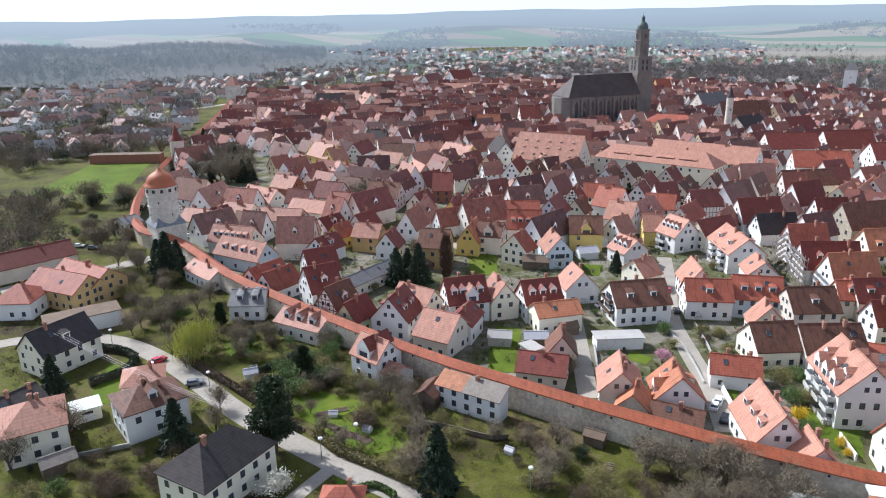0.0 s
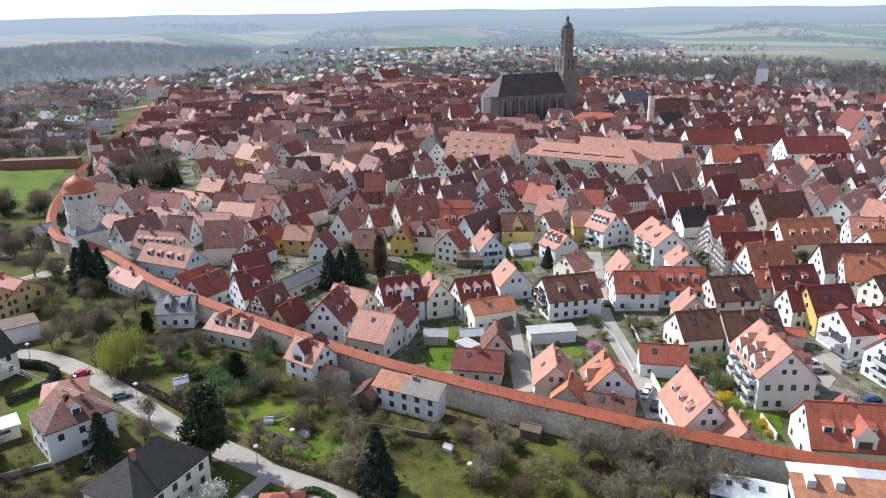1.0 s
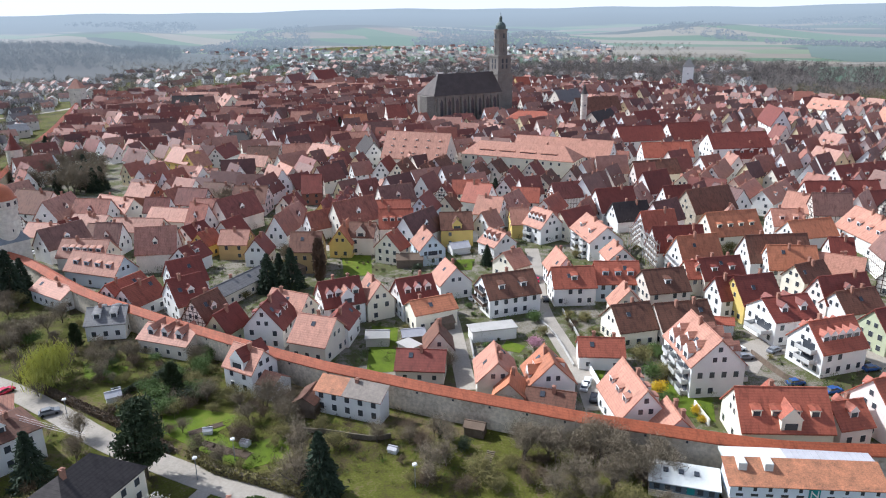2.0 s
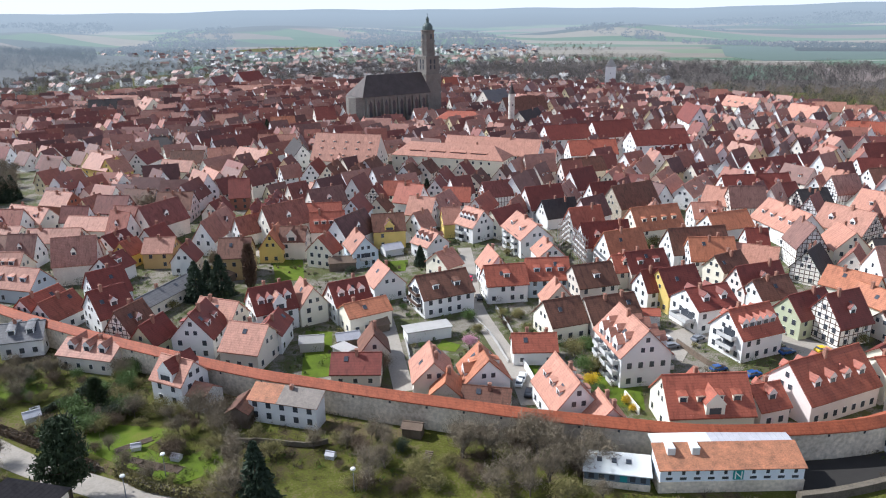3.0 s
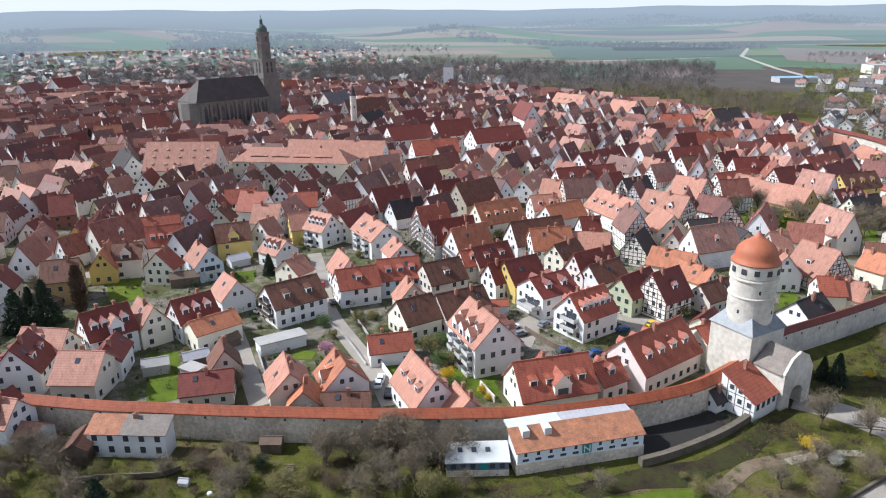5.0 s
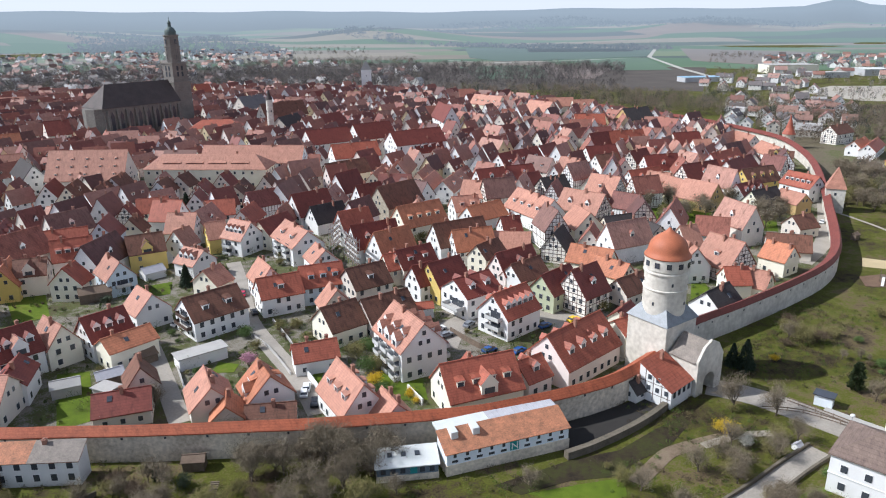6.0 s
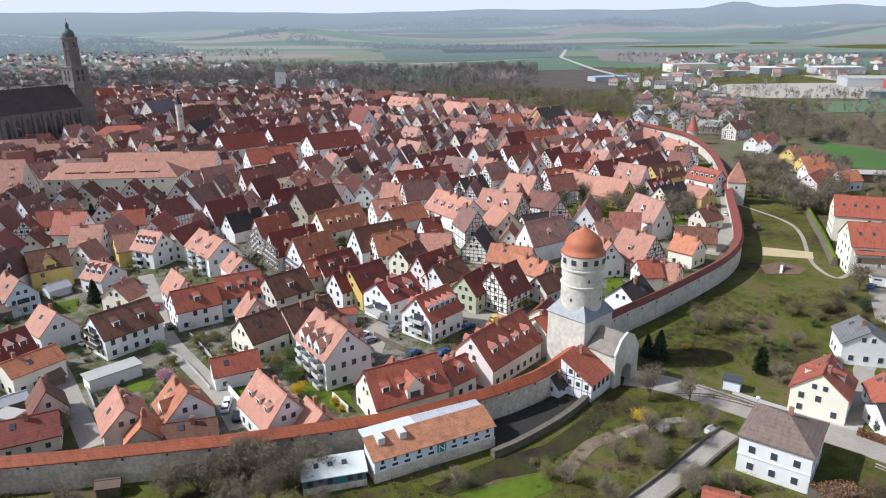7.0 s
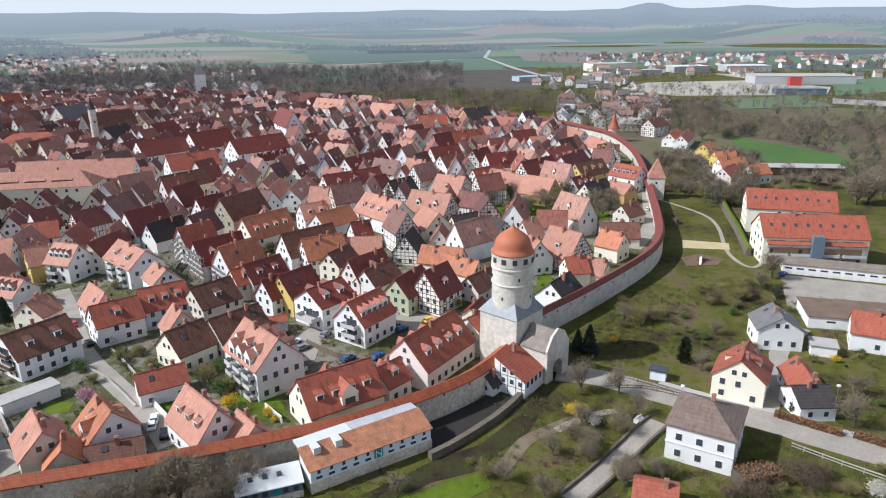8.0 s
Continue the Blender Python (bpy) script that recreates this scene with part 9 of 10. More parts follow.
tree("bush_green", 81.9, 138.7, 2.7, True)
tree("bush", 80.3, 131.3, 3.1, True)
tree("bush_brown", 85.9, 148.8, 2.5, True)
tree("bush_brown", 86.0, 141.3, 1.7, True)
tree("bush_brown", 77.3, 145.4, 1.5, True)
tree("bush", 38.5, 159.1, 1.5, True)
tree("bush", 42.8, 155.9, 1.6, True)
tree("bush", 50.4, 152.5, 1.2, True)
tree("bush_green", 40.5, 158.2, 1.7, True)
tree("bush_brown", 23.0, 236.8, 1.9, True)
tree("bush", 26.7, 233.8, 2.5, True)
tree("bush", 14.9, 230.0, 1.5, True)
tree("bush_brown", 27.6, 226.7, 1.7, True)
tree("bush_dark", -28.0, 257.5, 3.2, True)
tree("bush_dark", -12.5, 245.6, 2.2, True)
tree("bush", -27.4, 268.7, 3.5, True)
tree("bush", -33.2, 258.9, 4.0, True)
tree("bush", -21.5, 241.9, 3.7, True)
tree("bare", -30.4, 259.9, 3.8, True)
tree("bush", -12.3, 236.2, 3.2, True)
tree("bare", 0.3, 234.3, 5.5, True)
tree("bush_dark", -4.2, 237.8, 2.8, True)
tree("bare", -30.5, 249.6, 5.4, True)
tree("bare", -61.4, 463.6, 6.4, True)
tree("bush_dark", -63.8, 451.1, 4.7, True)
tree("bush_dark", 36.7, 422.4, 5.6, True)
tree("bush", -16.0, 533.6, 4.2, True)
tree("bush", 353.3, 311.3, 4.8, True)
tree("bush", 420.1, 355.1, 6.1, True)
tree("bare", 314.8, 364.6, 6.7, True)
tree("bare", 184.5, 342.3, 5.6, True)


tree("bare", 357.1, 63.4, 15)
tree("bare", 360.4, 59.3, 16)
tree("bush_brown", 126.4, 24.1, 5.5)
tree("bush_brown", 129.0, 20.5, 4.0)


# ---- cars ----
CAR_PAINT = {"white": (0.75, 0.75, 0.74), "black": (0.02, 0.02, 0.022), "yellow": (0.75, 0.48, 0.02), "blue": (0.03, 0.09, 0.28), "grey": (0.22, 0.23, 0.25), "red": (0.5, 0.02, 0.06), "green": (0.03, 0.2, 0.1)}
PAINT = {k: material(k + "_car_paint", c, 0.25, 0.05) for k, c in CAR_PAINT.items()}
TYRE = material("tyre_rubber", (0.02, 0.02, 0.02), 0.9, 0.2)


def car(x, y, rot, colour):
    top = new("car")
    inside_town = inside(x, y, TOWN)
    top.matrix_world = pose(x, y, 0.0 if inside_town else -0.2, 0, 0, rot)
    tagged(top, "parked %s car beside the road" % colour, "car", "parked cars")
    bm = bmesh.new()
    side = [(-2.1, 0.35), (2.1, 0.35), (2.15, 0.75), (1.9, 0.95), (1.0, 1.02), (-1.75, 1.05), (-2.1, 0.9)]
    a = [bm.verts.new((px_, -0.88, pz)) for px_, pz in side]
    b = [bm.verts.new((px_, 0.88, pz)) for px_, pz in side]
    k = len(side)
    for i in range(k):
        bm.faces.new((a[i], a[(i + 1) % k], b[(i + 1) % k], b[i]))
    bm.faces.new(a[::-1])
    bm.faces.new(b)
    bmesh.ops.recalc_face_normals(bm, faces=bm.faces)
    bmesh.ops.bevel(bm, geom=bm.edges[:], offset=0.07, segments=1, affect="EDGES")
    part("body", bm, PAINT[colour], top)
    bm = bmesh.new()
    v = [bm.verts.new(p) for p in ((-1.8, -0.8, 1.0), (1.05, -0.8, 1.0), (1.05, 0.8, 1.0), (-1.8, 0.8, 1.0), (-1.35, -0.66, 1.46), (0.3, -0.66, 1.46), (0.3, 0.66, 1.46), (-1.35, 0.66, 1.46))]
    for f in ((0, 1, 5, 4), (1, 2, 6, 5), (2, 3, 7, 6), (3, 0, 4, 7)):
        bm.faces.new([v[i] for i in f])
    part("cabin_glass", bm, PANE, top)
    bm = bmesh.new()
    box(bm, -1.4, -0.68, 1.44, 0.36, 0.68, 1.5)
    part("car_roof", bm, PAINT[colour], top)
    for wx in (-1.35, 1.35):
        for wy in (-0.8, 0.8):
            bm = bmesh.new()
            lathe(bm, [(0.33, -0.1), (0.33, 0.1)], 14)
            w = part("wheel", bm, TYRE, top)
            w.matrix_local = pose(wx, wy, 0.34, 90)


car(58.5, 134.6, 60, "white")
car(57.1, 127.4, 60, "black")
car(135.3, 135.7, 0, "white")
car(135.4, 124.4, 0, "yellow")
car(126.1, 126.2, 0, "blue")
car(125.8, 129.0, 10, "black")
car(101.6, 142.4, 0, "white")
car(100.9, 137.9, 0, "grey")
car(110.1, 139.7, 20, "grey")
car(104.4, 124.0, 0, "blue")
car(110.2, 119.1, 5, "blue")
car(11.0, 250.5, 5, "white")
car(15.5, 247.1, 5, "black")
car(45.3, 189.8, 20, "white")
car(68.1, 200.7, 70, "red")
car(65.5, 184.4, 80, "black")
car(57.0, 132.6, 60, "white")
car(133.2, 107.8, 0, "black")
car(288.0, 132.0, 20, "white")
car(238.8, 59.7, 0, "blue")
car(-73.4, 159.3, 55, "red")
car(-60.2, 147.3, 20, "grey")
car(-102.8, 269.2, 20, "white")
car(-135.9, 256.3, 0, "grey")
car(-142.6, 258.8, 0, "white")
car(167.9, 341.1, 0, "grey")
car(159.4, 345.3, 20, "white")
car(7.5, 324.8, 0, "green")
car(32.5, 362.5, 0, "white")
car(135.4, 110.8, 30, "black")


# ---- street lamps ----
def street_lamp(x, y):
    top = new("street_lamp")
    top.matrix_world = pose(x, y, -0.25)
    tagged(top, "slim grey street lamp with white mushroom head", "street lamp", "street lamps")
    bm = bmesh.new()
    lathe(bm, [(0.09, 0), (0.06, 4.6)], 8)
    part("post", bm, LEAD, top)
    bm = bmesh.new()
    lathe(bm, [(0.1, 4.5), (0.48, 4.7), (0.42, 4.95), (0.15, 5.05)], 14)
    part("head", bm, FRAME, top)


street_lamp(-25.3, 116.5)
street_lamp(-55.7, 144.4)
street_lamp(-89.4, 169.1)
street_lamp(13.9, 106.1)
street_lamp(-19.0, 121.3)
street_lamp(138.5, 51.1)
street_lamp(160.5, 25.2)


# ---- hedges, fences, garden things ----
def leaf_hedge(name, pts, w, h, mat, label):
    line = smooth(pts, 4)
    r = np.random.RandomState(int(abs(pts[0][0] * 7 + pts[0][1])) % 9999)
    seg = [(Vector(a), Vector(b)) for a, b in zip(line, line[1:])]
    total = sum((b - a).length for a, b in seg)
    n = int(total * 130)
    P = []
    for a, b in seg:
        k = max(1, int(n * (b - a).length / total))
        t = r.uniform(0, 1, k)
        d = (b - a).normalized()
        s, z = r.uniform(-1, 1, k), r.uniform(0, 1, k)
        side = r.uniform(0, 1, k) < 0.6
        s = np.where(side, np.sign(s) * r.uniform(0.85, 1.1, k), s)
        z = np.where(side, z, r.uniform(0.9, 1.08, k))
        P.append(np.stack([a.x + (b.x - a.x) * t + d.y * s * w / 2, a.y + (b.y - a.y) * t - d.x * s * w / 2, -0.3 + z * h], 1))
    P = np.concatenate(P)
    al = unit(r.normal(size=P.shape)) * r.uniform(0.08, 0.22, (len(P), 1))
    ac = unit(np.cross(al, r.normal(size=P.shape))) * r.uniform(0.05, 0.14, (len(P), 1))
    top = new(name)
    tagged(top, label, "hedge")
    bm = bmesh.new()
    loft(bm, ribbon(line, [(w * 0.42, -0.35), (w * 0.4, h * 0.9 - 0.3), (-w * 0.4, h * 0.9 - 0.3), (-w * 0.42, -0.35)]))
    part("core", bm, BARK, top)
    quads("leaves", P, al, ac, mat, top)


BEECH = material("dry_beech_hedge_leaves", (0.22, 0.11, 0.05), 0.9, 0.25, 0.4)
leaf_hedge("hedge", [(147.2, 34.0), (147.6, 27.7), (148.1, 21.1)], 1.3, 1.3, BEECH, "brown dry-leaved beech hedge along the pavement")
leaf_hedge("hedge", [(149.3, 19.2), (149.6, 12.5), (150.0, 5.4)], 1.3, 1.3, BEECH, "brown dry-leaved beech hedge along the pavement")
leaf_hedge("hedge", [(-92.9, 167.2), (-85.0, 164.8), (-79.6, 160.8)], 1.4, 1.8, TWIG["bush_dark"], "dark clipped hedge along the road")
leaf_hedge("hedge", [(-79.2, 159.9), (-79.7, 153.4), (-85.1, 147.4)], 1.4, 1.8, TWIG["bush_dark"], "dark clipped hedge round the garden")
leaf_hedge("hedge", [(-27.7, 124.9), (-22.3, 118.7), (-15.1, 113.9), (-8.5, 109.4), (-2.2, 104.3)], 1.8, 1.5, TWIG["bush"], "ragged olive-brown hedge between road and gardens")
leaf_hedge("hedge", [(-68.9, 162.3), (-58.6, 152.7), (-49.4, 144.2), (-41.0, 136.3), (-31.7, 127.0)], 1.6, 1.3, TWIG["bush_brown"], "ragged brown hedge between road and gardens")
leaf_hedge("hedge", [(-48.3, 150.1), (-41.9, 158.1), (-36.5, 163.6)], 1.2, 1.2, TWIG["bush_dark"], "dark hedge between the allotment plots")
leaf_hedge("hedge", [(-20.4, 104.9), (-14.6, 107.9), (-10.3, 104.6)], 1.0, 1.0, TWIG["bush_green"], "low green hedge at the villa's garden edge")


leaf_hedge("hedge", [(117.6, 31.4), (121.0, 29.2), (124.6, 26.6)], 4.2, 3.0, BEECH, "large brown dry-leaved beech hedge beside the villa")


def fence(pts, h, mat, label, gap=2.2):
    top = new("fence")
    tagged(top, label, "fence")
    line = smooth(pts, 3)
    bm = bmesh.new()
    loft(bm, ribbon(line, [(0.03, h * 0.8 - 0.3), (0.03, h - 0.3), (-0.03, h - 0.3), (-0.03, h * 0.8 - 0.3)]))
    part("rail", bm, mat, top)
    bm = bmesh.new()
    loft(bm, ribbon(line, [(0.03, h * 0.3 - 0.3), (0.03, h * 0.45 - 0.3), (-0.03, h * 0.45 - 0.3), (-0.03, h * 0.3 - 0.3)]))
    part("rail", bm, mat, top)
    bm = bmesh.new()
    box(bm, -0.07, -0.07, -0.4, 0.07, 0.07, h - 0.2)
    me = bpy.data.meshes.new("post")
    bm.to_mesh(me)
    bm.free()
    me.materials.append(mat)
    acc = 0
    for a, b in zip(line, line[1:]):
        d = math.hypot(b[0] - a[0], b[1] - a[1])
        acc += d
        if acc > gap:
            acc = 0
            child("post", me, top, pose(b[0], b[1], 0))


fence([(137.2, 27.7), (137.0, 18.5), (137.1, 8.4)], 1.2, CONCRETE, "low grey roadside railing on posts")
fence([(-64.8, 159.0), (-53.2, 148.4), (-42.9, 138.8), (-30.3, 126.0)], 1.2, PLANK, "weathered wooden garden fence along the road")
fence([(141.5, 65.7), (142.5, 56.2), (143.0, 45.9)], 1.2, PLANK, "weathered wooden fence of the front garden")
fence([(133.8, 67.1), (139.4, 61.0), (142.1, 50.9), (144.2, 43.9)], 1.1, PLANK, "low wooden fence along the gate road")


def greenhouse(x, y, rot, s=1.0):
    top = new("greenhouse")
    top.matrix_world = pose(x, y, -0.3, 0, 0, rot)
    tagged(top, "small pale greenhouse on the allotment", "greenhouse", "allotment huts")
    bm = bmesh.new()
    gable_walls(bm, 2.6 * s, 2.0 * s, 1.3 * s, 2.0 * s)
    part("frame", bm, FRAME, top)
    bm = bmesh.new()
    gable_roof(bm, 2.6 * s, 2.0 * s, 1.35 * s, 2.05 * s, 0.1, 0.1, 0.06)
    part("roof", bm, SHEET, top)


greenhouse(-17.4, 126.2, -30, 0.7)
greenhouse(-48.1, 153.9, 20, 0.7)
greenhouse(-25.3, 132.3, 0, 0.7)
greenhouse(11.3, 117.7, -35, 0.7)
greenhouse(29.6, 169.4, 0, 0.7)
greenhouse(126.1, 55.1, 0, 0.7)


def bed(x, y, rot, L, W):
    top = new("garden_bed")
    top.matrix_world = pose(x, y, -0.3, 0, 0, rot)
    tagged(top, "dark dug vegetable bed in a garden", "garden bed", "garden beds")
    bm = bmesh.new()
    v = box(bm, -L / 2, -W / 2, -0.1, L / 2, W / 2, 0.18)
    for q in v[4:]:
        q.co.x *= 0.92
        q.co.y *= 0.85
    part("soil", bm, SOIL, top)
    bm = bmesh.new()
    for s in (-1, 1):
        box(bm, -L / 2 - 0.1, s * (W / 2 + 0.05) - 0.05, -0.1, L / 2 + 0.1, s * (W / 2 + 0.05) + 0.05, 0.2)
    part("edging", bm, PLANK, top)


SOIL = material("dug_soil", (0.075, 0.052, 0.036), 0.95, 0.35, 0.8, 0.6, 5.0)
bed(-27.4, 133.5, 20, 4, 1.5)
bed(-24.4, 134.6, 20, 4, 1.5)
bed(-19.3, 132.9, -35, 5, 1.6)
bed(-22.1, 125.7, -35, 5, 2)
bed(-18.3, 123.5, -35, 5, 2)
bed(-24.7, 127.9, -35, 4, 1.5)
bed(-39.2, 152.1, 35, 7, 1.5)
bed(51.8, 185.9, 60, 4, 1.5)
bed(45.0, 179.9, 60, 4, 1.5)
bed(66.9, 165.6, 70, 5, 1.5)
bed(66.2, 157.8, 70, 5, 1.5)
bed(20.3, 178.7, 10, 4, 1.5)
bed(102.0, 218.5, 10, 6, 2)
bed(49.2, 161.6, 10, 4, 1.5)
# steps down the bank
steps = new("garden_steps")
steps.matrix_world = pose(26.6, 107.4, 0, 0, 0, -31)
tagged(steps, "narrow wooden steps on the grassy bank", "steps")
for i in range(12):
    bm = bmesh.new()
    box(bm, -0.8, i * 0.55, -0.3 + i * 0.06, 0.8, i * 0.55 + 0.3, -0.1 + i * 0.06)
    part("step", bm, PLANK, steps)
# playground slide and frame
play = new("climbing_frame")
play.matrix_world = pose(236.9, 86.7, -0.2, 0, 0, 20)
tagged(play, "playground climbing frame with a pale slide", "playground")
bm = bmesh.new()
for px_, py_ in ((-1, -1), (1, -1), (1, 1), (-1, 1)):
    box(bm, px_ - 0.1, py_ - 0.1, 0, px_ + 0.1, py_ + 0.1, 3.4)
box(bm, -1.2, -1.2, 1.6, 1.2, 1.2, 1.75)
part("frame", bm, PLANK, play)
bm = bmesh.new()
slab(bm, [(-5.5, -0.4, 0.2), (-1.1, -0.4, 1.75), (-1.1, 0.4, 1.75), (-5.5, 0.4, 0.2)], 0.1)
part("slide", bm, FRAME, play)


# ---- balconies, cross gables, shutters, scaffolding ----
RAIL = material("balcony_railing", (0.55, 0.55, 0.53), 0.5, 0.1)


def balcony(top, x, y, z, rot, w=3.6, d=1.5, rail=RAIL):
    """A slab with a railing; its back stands at the wall, it juts out along -y of its own frame."""
    bm = bmesh.new()
    box(bm, -w / 2, -d, -0.18, w / 2, 0.05, 0)
    b = part("balcony", bm, CONCRETE, top, "pale balcony slab")
    b.matrix_local = pose(x, y, z, 0, 0, rot)
    bm = bmesh.new()
    box(bm, -w / 2, -d, 0.0, w / 2, -d + 0.05, 1.0)
    part("railing", bm, rail, b)
    for s in (-1, 1):
        bm = bmesh.new()
        box(bm, s * w / 2 - 0.025, -d + 0.06, 0, s * w / 2 + 0.025, 0, 1.0)
        part("railing", bm, rail, b)
    bm = bmesh.new()
    box(bm, -w * 0.36, -0.03, 0.02, w * 0.36, 0.03, 2.05)
    part("balcony_door", bm, PANE, b)


def cross_gable(top, wall, roof, x, side, W, eave, w=3.4, h=2.4):
    me = dormer_mesh("gable", WALL[wall], ROOF[roof], w, h, W * 0.42)
    ob = child("cross_gable", me, top, pose(x, side * (W / 2 + 0.04), eave - 0.35, 0, 0, 0 if side < 0 else 180))
    return ob


def extent(top):
    for c in top.children:
        if c.name.startswith("wall"):
            xs = [v.co.x for v in c.data.vertices]
            ys = [v.co.y for v in c.data.vertices]
            return max(xs), max(ys)


a, b = extent(apartment)
for z in (0.2, 2.9, 5.5):
    for x in (-a * 0.45, a * 0.1, a * 0.65):
        balcony(apartment, x, -b, z, 0, 3.4, 1.6)
        balcony(apartment, x, b, z, 180, 3.4, 1.6)
for x in (-a * 0.5, 0, a * 0.5):
    for s in (-1, 1):
        cross_gable(apartment, "white", "salmon", x, s, b * 2, 8, 2.6, 2.2)
a, b = extent(cream_house)
for z in (2.7, 5.3):
    balcony(cream_house, -a, -1.0, z, -90, 5.0, 1.7)
a, b = extent(brown_house)
balcony(brown_house, -a, 0, 2.9, -90, 8.0, 1.4, BEAM)
balcony(brown_house, -a, 0, 5.6, -90, 6.0, 1.2, BEAM)
a, b = extent(balcony_house)
for z in (0.3, 3.0):
    balcony(balcony_house, -a * 0.3, -b, z, 0, 4.0, 1.5)
a, b = extent(pair_house)
for z in (0.3, 3.0, 5.2):
    balcony(pair_house, -a * 0.3, -b, z, 0, 4.0, 1.5)
    balcony(pair_house, a * 0.5, -b, z, 0, 4.0, 1.5)
a, b = extent(terrace_house)
balcony(terrace_house, -a, -1.5, 3.2, -90, 7.0, 3.2)
a, b = extent(blue_house)
balcony(blue_house, a, 0.0, 3.0, 90, 4.5, 1.3)
a, b = extent(home_b)
side = -1 if (home_b.matrix_world.to_3x3() @ Vector((0, -1, 0))).x < 0 else 1
for z in (3.3, 6.6):
    for i in range(4):
        balcony(home_b, -a + 4.5 + i * (2 * a - 9) / 3, side * b, z, 0 if side < 0 else 180, 7.0, 1.3)
LARCH = material("larch_cladding", (0.42, 0.28, 0.17), 0.8, 0.2, 0.6)
for z in (0.3, 3.6):          # clad storeys, a tiled pent roof and a glazed stair on the garden side
    bm = bmesh.new()
    box(bm, -a + 2.0, side * (b + 0.03) - 0.03, z, a - 2.0, side * (b + 0.03) + 0.03, z + 2.7)
    part("cladding", bm, LARCH, home_b, "honey-brown larch cladding")
for x0, x1 in ((-a + 1.0, -2.0), (2.2, a - 1.0)):
    bm = bmesh.new()
    slab(bm, [(x0, side * (b + 1.9), 7.6), (x1, side * (b + 1.9), 7.6), (x1, side * b, 8.5), (x0, side * b, 8.5)][::-side], 0.2)
    bmesh.ops.recalc_face_normals(bm, faces=bm.faces)
    part("pent_roof", bm, ROOF["red"], home_b, "red tiled pent roof over the balconies")
bm = bmesh.new()
box(bm, -1.8, side * (b + 1.3) - 1.3, -0.3, 2.0, side * (b + 1.3) + 1.3, 10.8)
part("stair_tower", bm, SLATEBLUE, home_b, "glazed blue-grey stair tower")
for top in (home_a, home_b):
    a, b = extent(top)
    for i in range(8):
        for s in (-1, 1):
            child("skylight", SKYLIGHT, top, pose(-a + 3 + i * (2 * a - 6) / 7, s * b * 0.5, 13.0, 0, 0, 0 if s < 0 else 180) @ pose(0, 0, 0, 36.9))
a, b = extent(red_house)
cross_gable(red_house, "white", "salmon", a * 0.15, -1, b * 2, 6.5)
a, b = extent(wall_house)
for s in (-1, 1):
    cross_gable(wall_house, "cream", "red", 0.4, s, b * 2, 5.0, 3.8, 2.6)
a, b = extent(pink_house)
cross_gable(pink_house, "beige", "brown", 0, -1, b * 2, 7.0, 3.2, 2.2)
a, b = extent(yellow_house)
cross_gable(yellow_house, "yellow", "brown", 0, -1, b * 2, 7.0, 3.4, 1.8)
a, b = extent(white_gable)
cross_gable(white_gable, "white", "orange", a * 0.2, -1, b * 2, 4.5, 2.6, 1.6)
a, b = extent(shutter_house)
for s in (-1, 1):
    cross_gable(shutter_house, "white", "dark_red", 0, s, b * 2, 6.0, 4.0, 2.4)
SHUTTER = material("dark_red_shutter_paint", (0.24, 0.02, 0.035), 0.6, 0.15)
bm = bmesh.new()
box(bm, -0.3, -0.06, 0, 0.3, 0.0, 1.35)
shutter_mesh = bpy.data.meshes.new("shutter")
bm.to_mesh(shutter_mesh)
bm.free()
shutter_mesh.materials.append(SHUTTER)
for top in (shutter_house, villa):
    for w in [c for c in top.children if c.name.startswith("window")]:
        if top is villa and w.location.z > 3:
            continue
        for s in (-1, 1):
            child("shutter", shutter_mesh, top, w.matrix_local @ pose(s * 0.82, 0, 0))

# bands of long dormers on the school roof
for s in [o for o in scene.objects if o.name.startswith("house") and o.parent is None and abs(o.location.x - 113) < 6 and abs(o.location.y - 365) < 6]:
    band = dormer_mesh("shed", WALL["brick"], ROOF["salmon"], 9.0, 0.9, 2.0)
    for i in range(4):
        for side in (-1, 1):
            child("dormer", band, s, pose(-18 + i * 12, side * 6.3, 11.4, 0, 0, 0 if side < 0 else 180))

# scaffolding round a house under repair
ZINC = material("scaffold_tube", (0.45, 0.46, 0.48), 0.4, 0.15, metallic=0.6)


def scaffold(x, y, rot, L, h, d=1.1):
    top = new("scaffolding")
    top.matrix_world = pose(x, y, -0.1, 0, 0, rot)
    tagged(top, "grey tube scaffolding with plank decks on a house front", "scaffolding", "scaffolds")
    n = int(L // 2.4)
    bm = bmesh.new()
    lathe(bm, [(0.06, 0), (0.06, h)], 6)
    post = bpy.data.meshes.new("post")
    bm.to_mesh(post)
    bm.free()
    post.materials.append(ZINC)
    for i in range(n + 1):
        for yy in (0, -d):
            child("post", post, top, pose(i * L / n, yy, 0))
    for k in range(int(h // 2)):
        bm = bmesh.new()
        box(bm, 0, -d, 2 * k + 1.9, L, 0, 2 * k + 1.98)
        part("deck", bm, PLANK, top)
        for z in (0.5, 1.0):
            bm = bmesh.new()
            box(bm, 0, -d - 0.05, 2 * k + 1.98 + z, L, -d + 0.02, 2 * k + 2.06 + z)
            part("guard_rail", bm, ZINC, top)


scaffold(107.9, 219.4, 46, 14.0, 11)
scaffold(111.3, 212.1, -100, 13.8, 11)


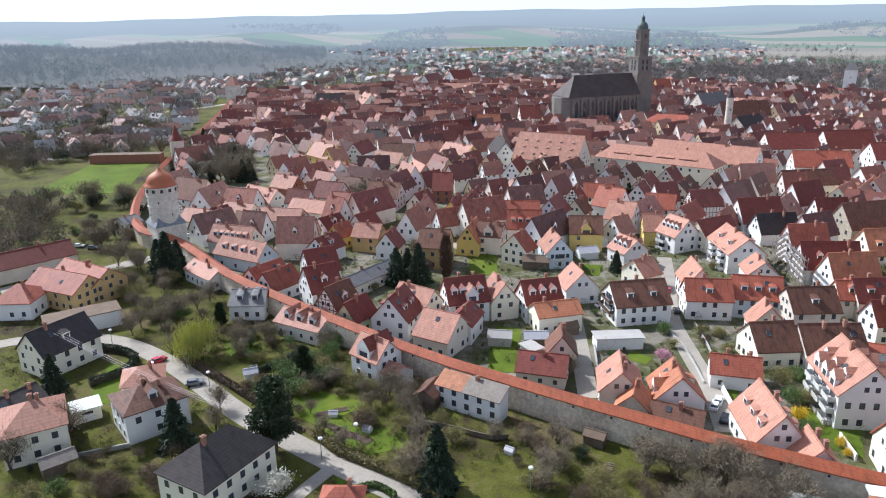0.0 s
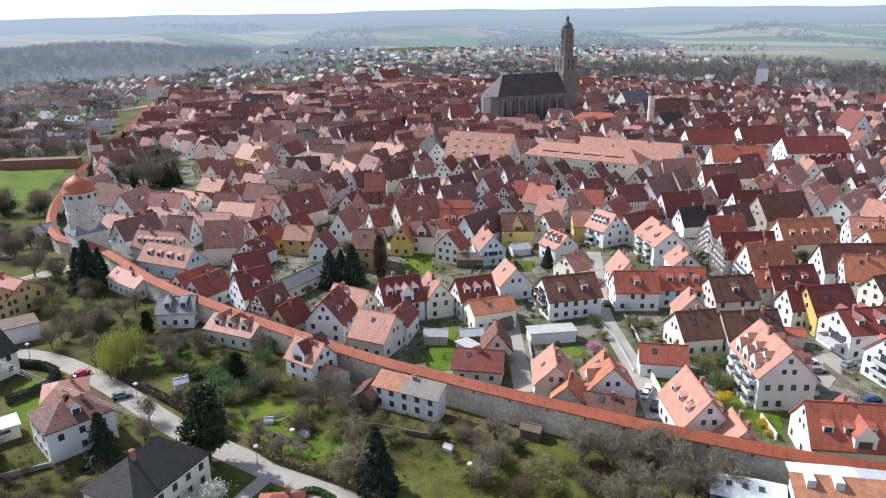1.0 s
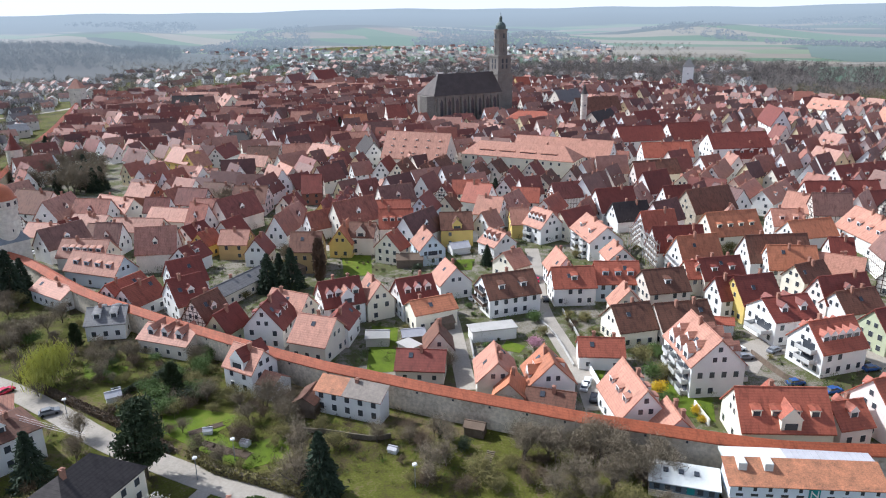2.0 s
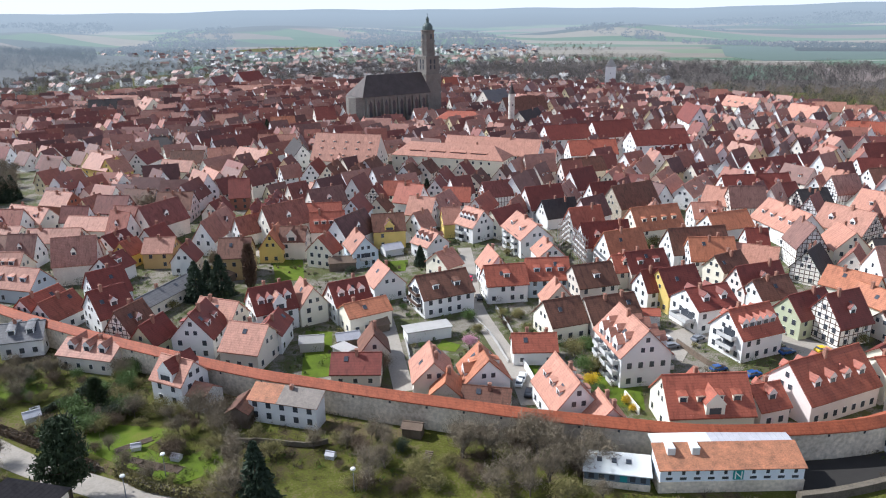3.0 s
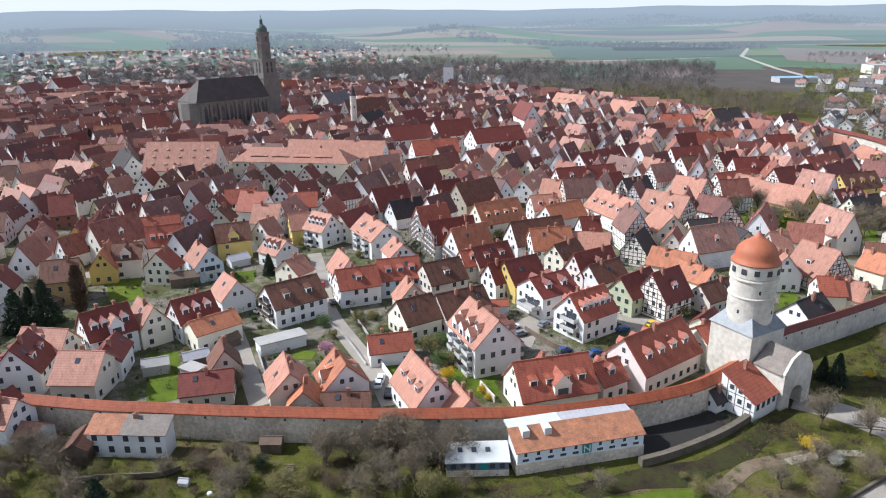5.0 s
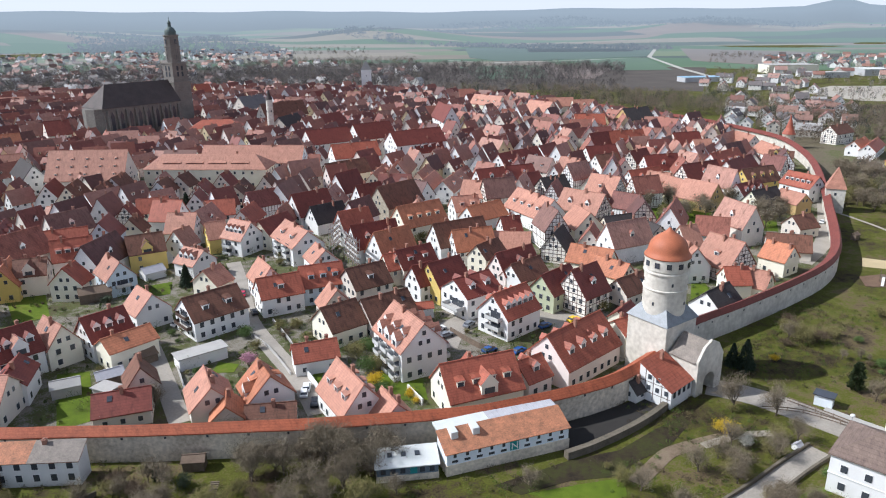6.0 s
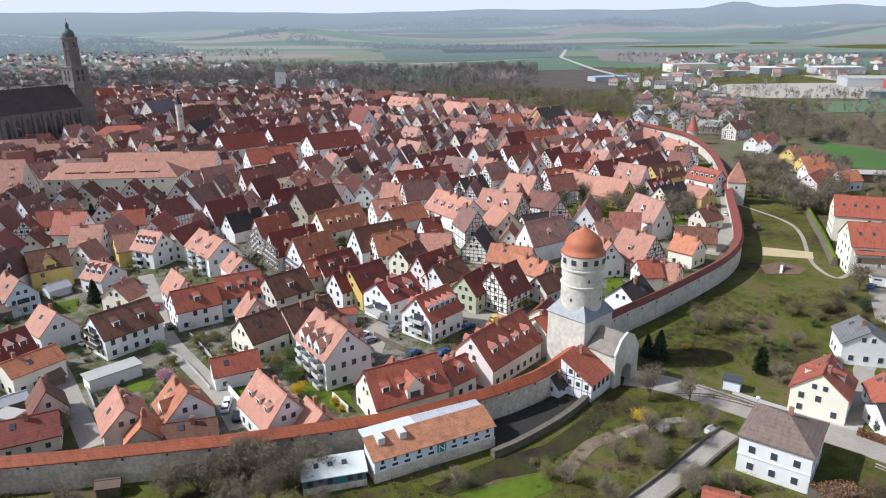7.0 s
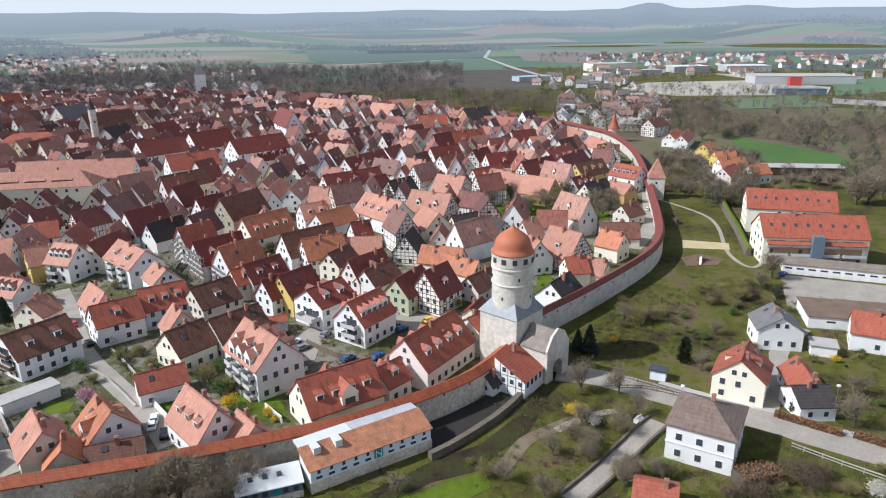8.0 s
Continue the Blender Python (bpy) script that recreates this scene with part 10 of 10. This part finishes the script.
# stored white tarpaulin roof and garden huts in the town
def hut(x, y, rot, L, W, h, wall_m, roof_m, label):
    top = new("shed")
    top.matrix_world = pose(x, y, 0, 0, 0, rot)
    tagged(top, label, "shed", "garden sheds")
    bm = bmesh.new()
    gable_walls(bm, L, W, h, h + W * 0.3)
    part("wall", bm, wall_m, top)
    bm = bmesh.new()
    gable_roof(bm, L, W, h, h + W * 0.3, 0.25, 0.25, 0.12)
    part("roof", bm, roof_m, top)


hut(236.1, 191.5, -30, 9, 6, 3.5, FRAME, FRAME, "white tarpaulin shelter between barns")
hut(32.1, 172.4, 10, 5, 4, 2.2, PLANK, FELT, "dark wooden garden shed beside lawn")
hut(22.7, 166.3, 0, 6, 4, 2.2, PLANK, SHEET, "weathered wooden garden shed beside lawn")
hut(28.5, 120.4, -30, 4, 2.6, 2.0, PLANK, FELT, "brown wooden hut at the wall foot")
hut(-4.3, 137.3, -115, 7, 5, 3.2, PLANK, ROOF["brown"], "dark wooden barn with brown tiles beside the cottage")
hut(57.1, 248.3, 10, 6, 4, 2.4, FRAME, FRAME, "white garden pavilion on the lawn")
hut(50.1, 235.5, 10, 7, 5, 2.5, FRAME, SHEET, "white glazed garden pavilion")
hut(-7.9, 225.9, 40, 7, 5, 2.6, PLANK, FELT, "brown wooden shed among the trees")
hut(30.6, 225.3, -10, 9, 5, 3, PLANK, FELT, "brown shed with mossy roof")
hut(103.9, 153.7, -25, 6, 4, 3, WALL["white"], ROOF["red"], "small white annex with red roof")
hut(275.9, 113.5, 0, 3, 2, 2, PLANK, FELT, "small wooden hut on the lawn")
hut(13.4, 166.4, -10, 6, 4, 2.6, CONCRETE, CONCRETE, "pale concrete garage beside the lawn")
hut(-12.7, 146.5, -42, 5.6, 6, 3.2, WALL["white"], ROOF["salmon"], "low white wing with salmon tiled roof beside the house")
hut(-47.5, 149.5, 20, 3, 2.5, 2, FRAME, SHEET, "small pale garden hut")
hut(-75.3, 114.7, 40, 6, 4, 2.4, PLANK, GREYTILE, "grey wooden garden hut")
hut(43.0, 115.0, -30, 4, 3, 2, PLANK, FELT, "small dark hut at the wall foot")


# low garden walls along the lanes
def garden_wall(pts, h, mat, label):
    bm = bmesh.new()
    loft(bm, ribbon(smooth(pts, 3), [(0.15, -0.2), (0.15, h), (-0.15, h), (-0.15, -0.2)]))
    tagged(part("garden_wall", bm, mat), label, "wall", kind="structure")


garden_wall([(58.9, 173.5), (60.0, 160.5), (58.5, 143.3)], 0.7, CONCRETE, "low pale garden wall along the lane")
garden_wall([(62.2, 146.7), (60.7, 134.5), (58.8, 121.3)], 1.6, WALL["white"], "white garden wall beside the street")
garden_wall([(70.8, 142.9), (63.2, 145.3)], 1.6, WALL["white"], "white garden wall beside the street")
garden_wall([(37.4, 163.3), (35.5, 150.5), (33.3, 139.4)], 1, CONCRETE, "low grey garden wall")
garden_wall([(77.1, 120.3), (76.1, 112.8)], 1.5, WALL["white"], "white garden wall near the town wall")
garden_wall([(103.7, 139.7), (103.8, 127.4), (105.9, 123.4)], 1.4, PLANK, "brown plank garden screen")
garden_wall([(67.8, 176.3), (66.2, 161.8), (64.2, 151.2)], 0.8, CONCRETE, "low garden kerb wall")
garden_wall([(-74.5, 118.4), (-69.7, 120.1), (-64.8, 121.9)], 0.8, CONCRETE, "low pale terrace wall in garden")
garden_wall([(-11.8, 129.6), (-2.2, 127.2), (6.9, 122.7), (11.5, 122.6)], 0.9, BRIDGE, "low dry stone wall before the cottage")

# power line over the villas
def cable(p, q, sag):
    bm = bmesh.new()
    pts = []
    for i in range(13):
        t = i / 12
        v = Vector(p).lerp(Vector(q), t)
        v.z -= sag * 4 * t * (1 - t)
        pts.append(v)
    for a_, b_ in zip(pts, pts[1:]):
        limb(bm, a_, b_, 0.025, 0.025, 3)
    tagged(part("power_cable", bm, SHEET), "thin pale overhead power cable across the gardens", "cable", "overhead cables")


for off in (0, 0.5, 1.0):
    cable((-101 + off, 160 + off, 9.5), (-46 + off, 122 + off * 0.6, 8.5), 1.0)

# cornice bands of the white villa, solar panels, vents
a, b = extent(villa)
for z in (3.5, 7.0):
    bm = bmesh.new()
    poly_prism(bm, [(-a - 0.12, -b - 0.12), (a + 0.12, -b - 0.12), (a + 0.12, b + 0.12), (-a - 0.12, b + 0.12)], z, z + 0.22)
    part("cornice", bm, FRAME, villa, "white cornice band")
SOLAR = material("solar_glass", (0.012, 0.014, 0.03), 0.15, 0.15)
for o in [q for q in scene.objects if q.name.startswith("house") and q.parent is None and q.get("label", "").find("slate") >= 0 and q.location.x < -100 and q.location.y < 150]:
    a, b = extent(o)
    for s in (-1, 1):
        for r_ in range(2):
            for i in range(6):
                bm = bmesh.new()
                box(bm, -1.2, -0.7, 0, 1.2, 0.7, 0.1)
                w = part("solar_panel", bm, SOLAR, o)
                w.matrix_local = pose(-a + 1.6 + i * 2.6, s * (1.3 + r_ * 1.6), 7.0 - (1.3 + r_ * 1.6) * 2.5 / 4 + 0.15, 0, 0, 0 if s < 0 else 180) @ pose(0, 0, 0, 32)
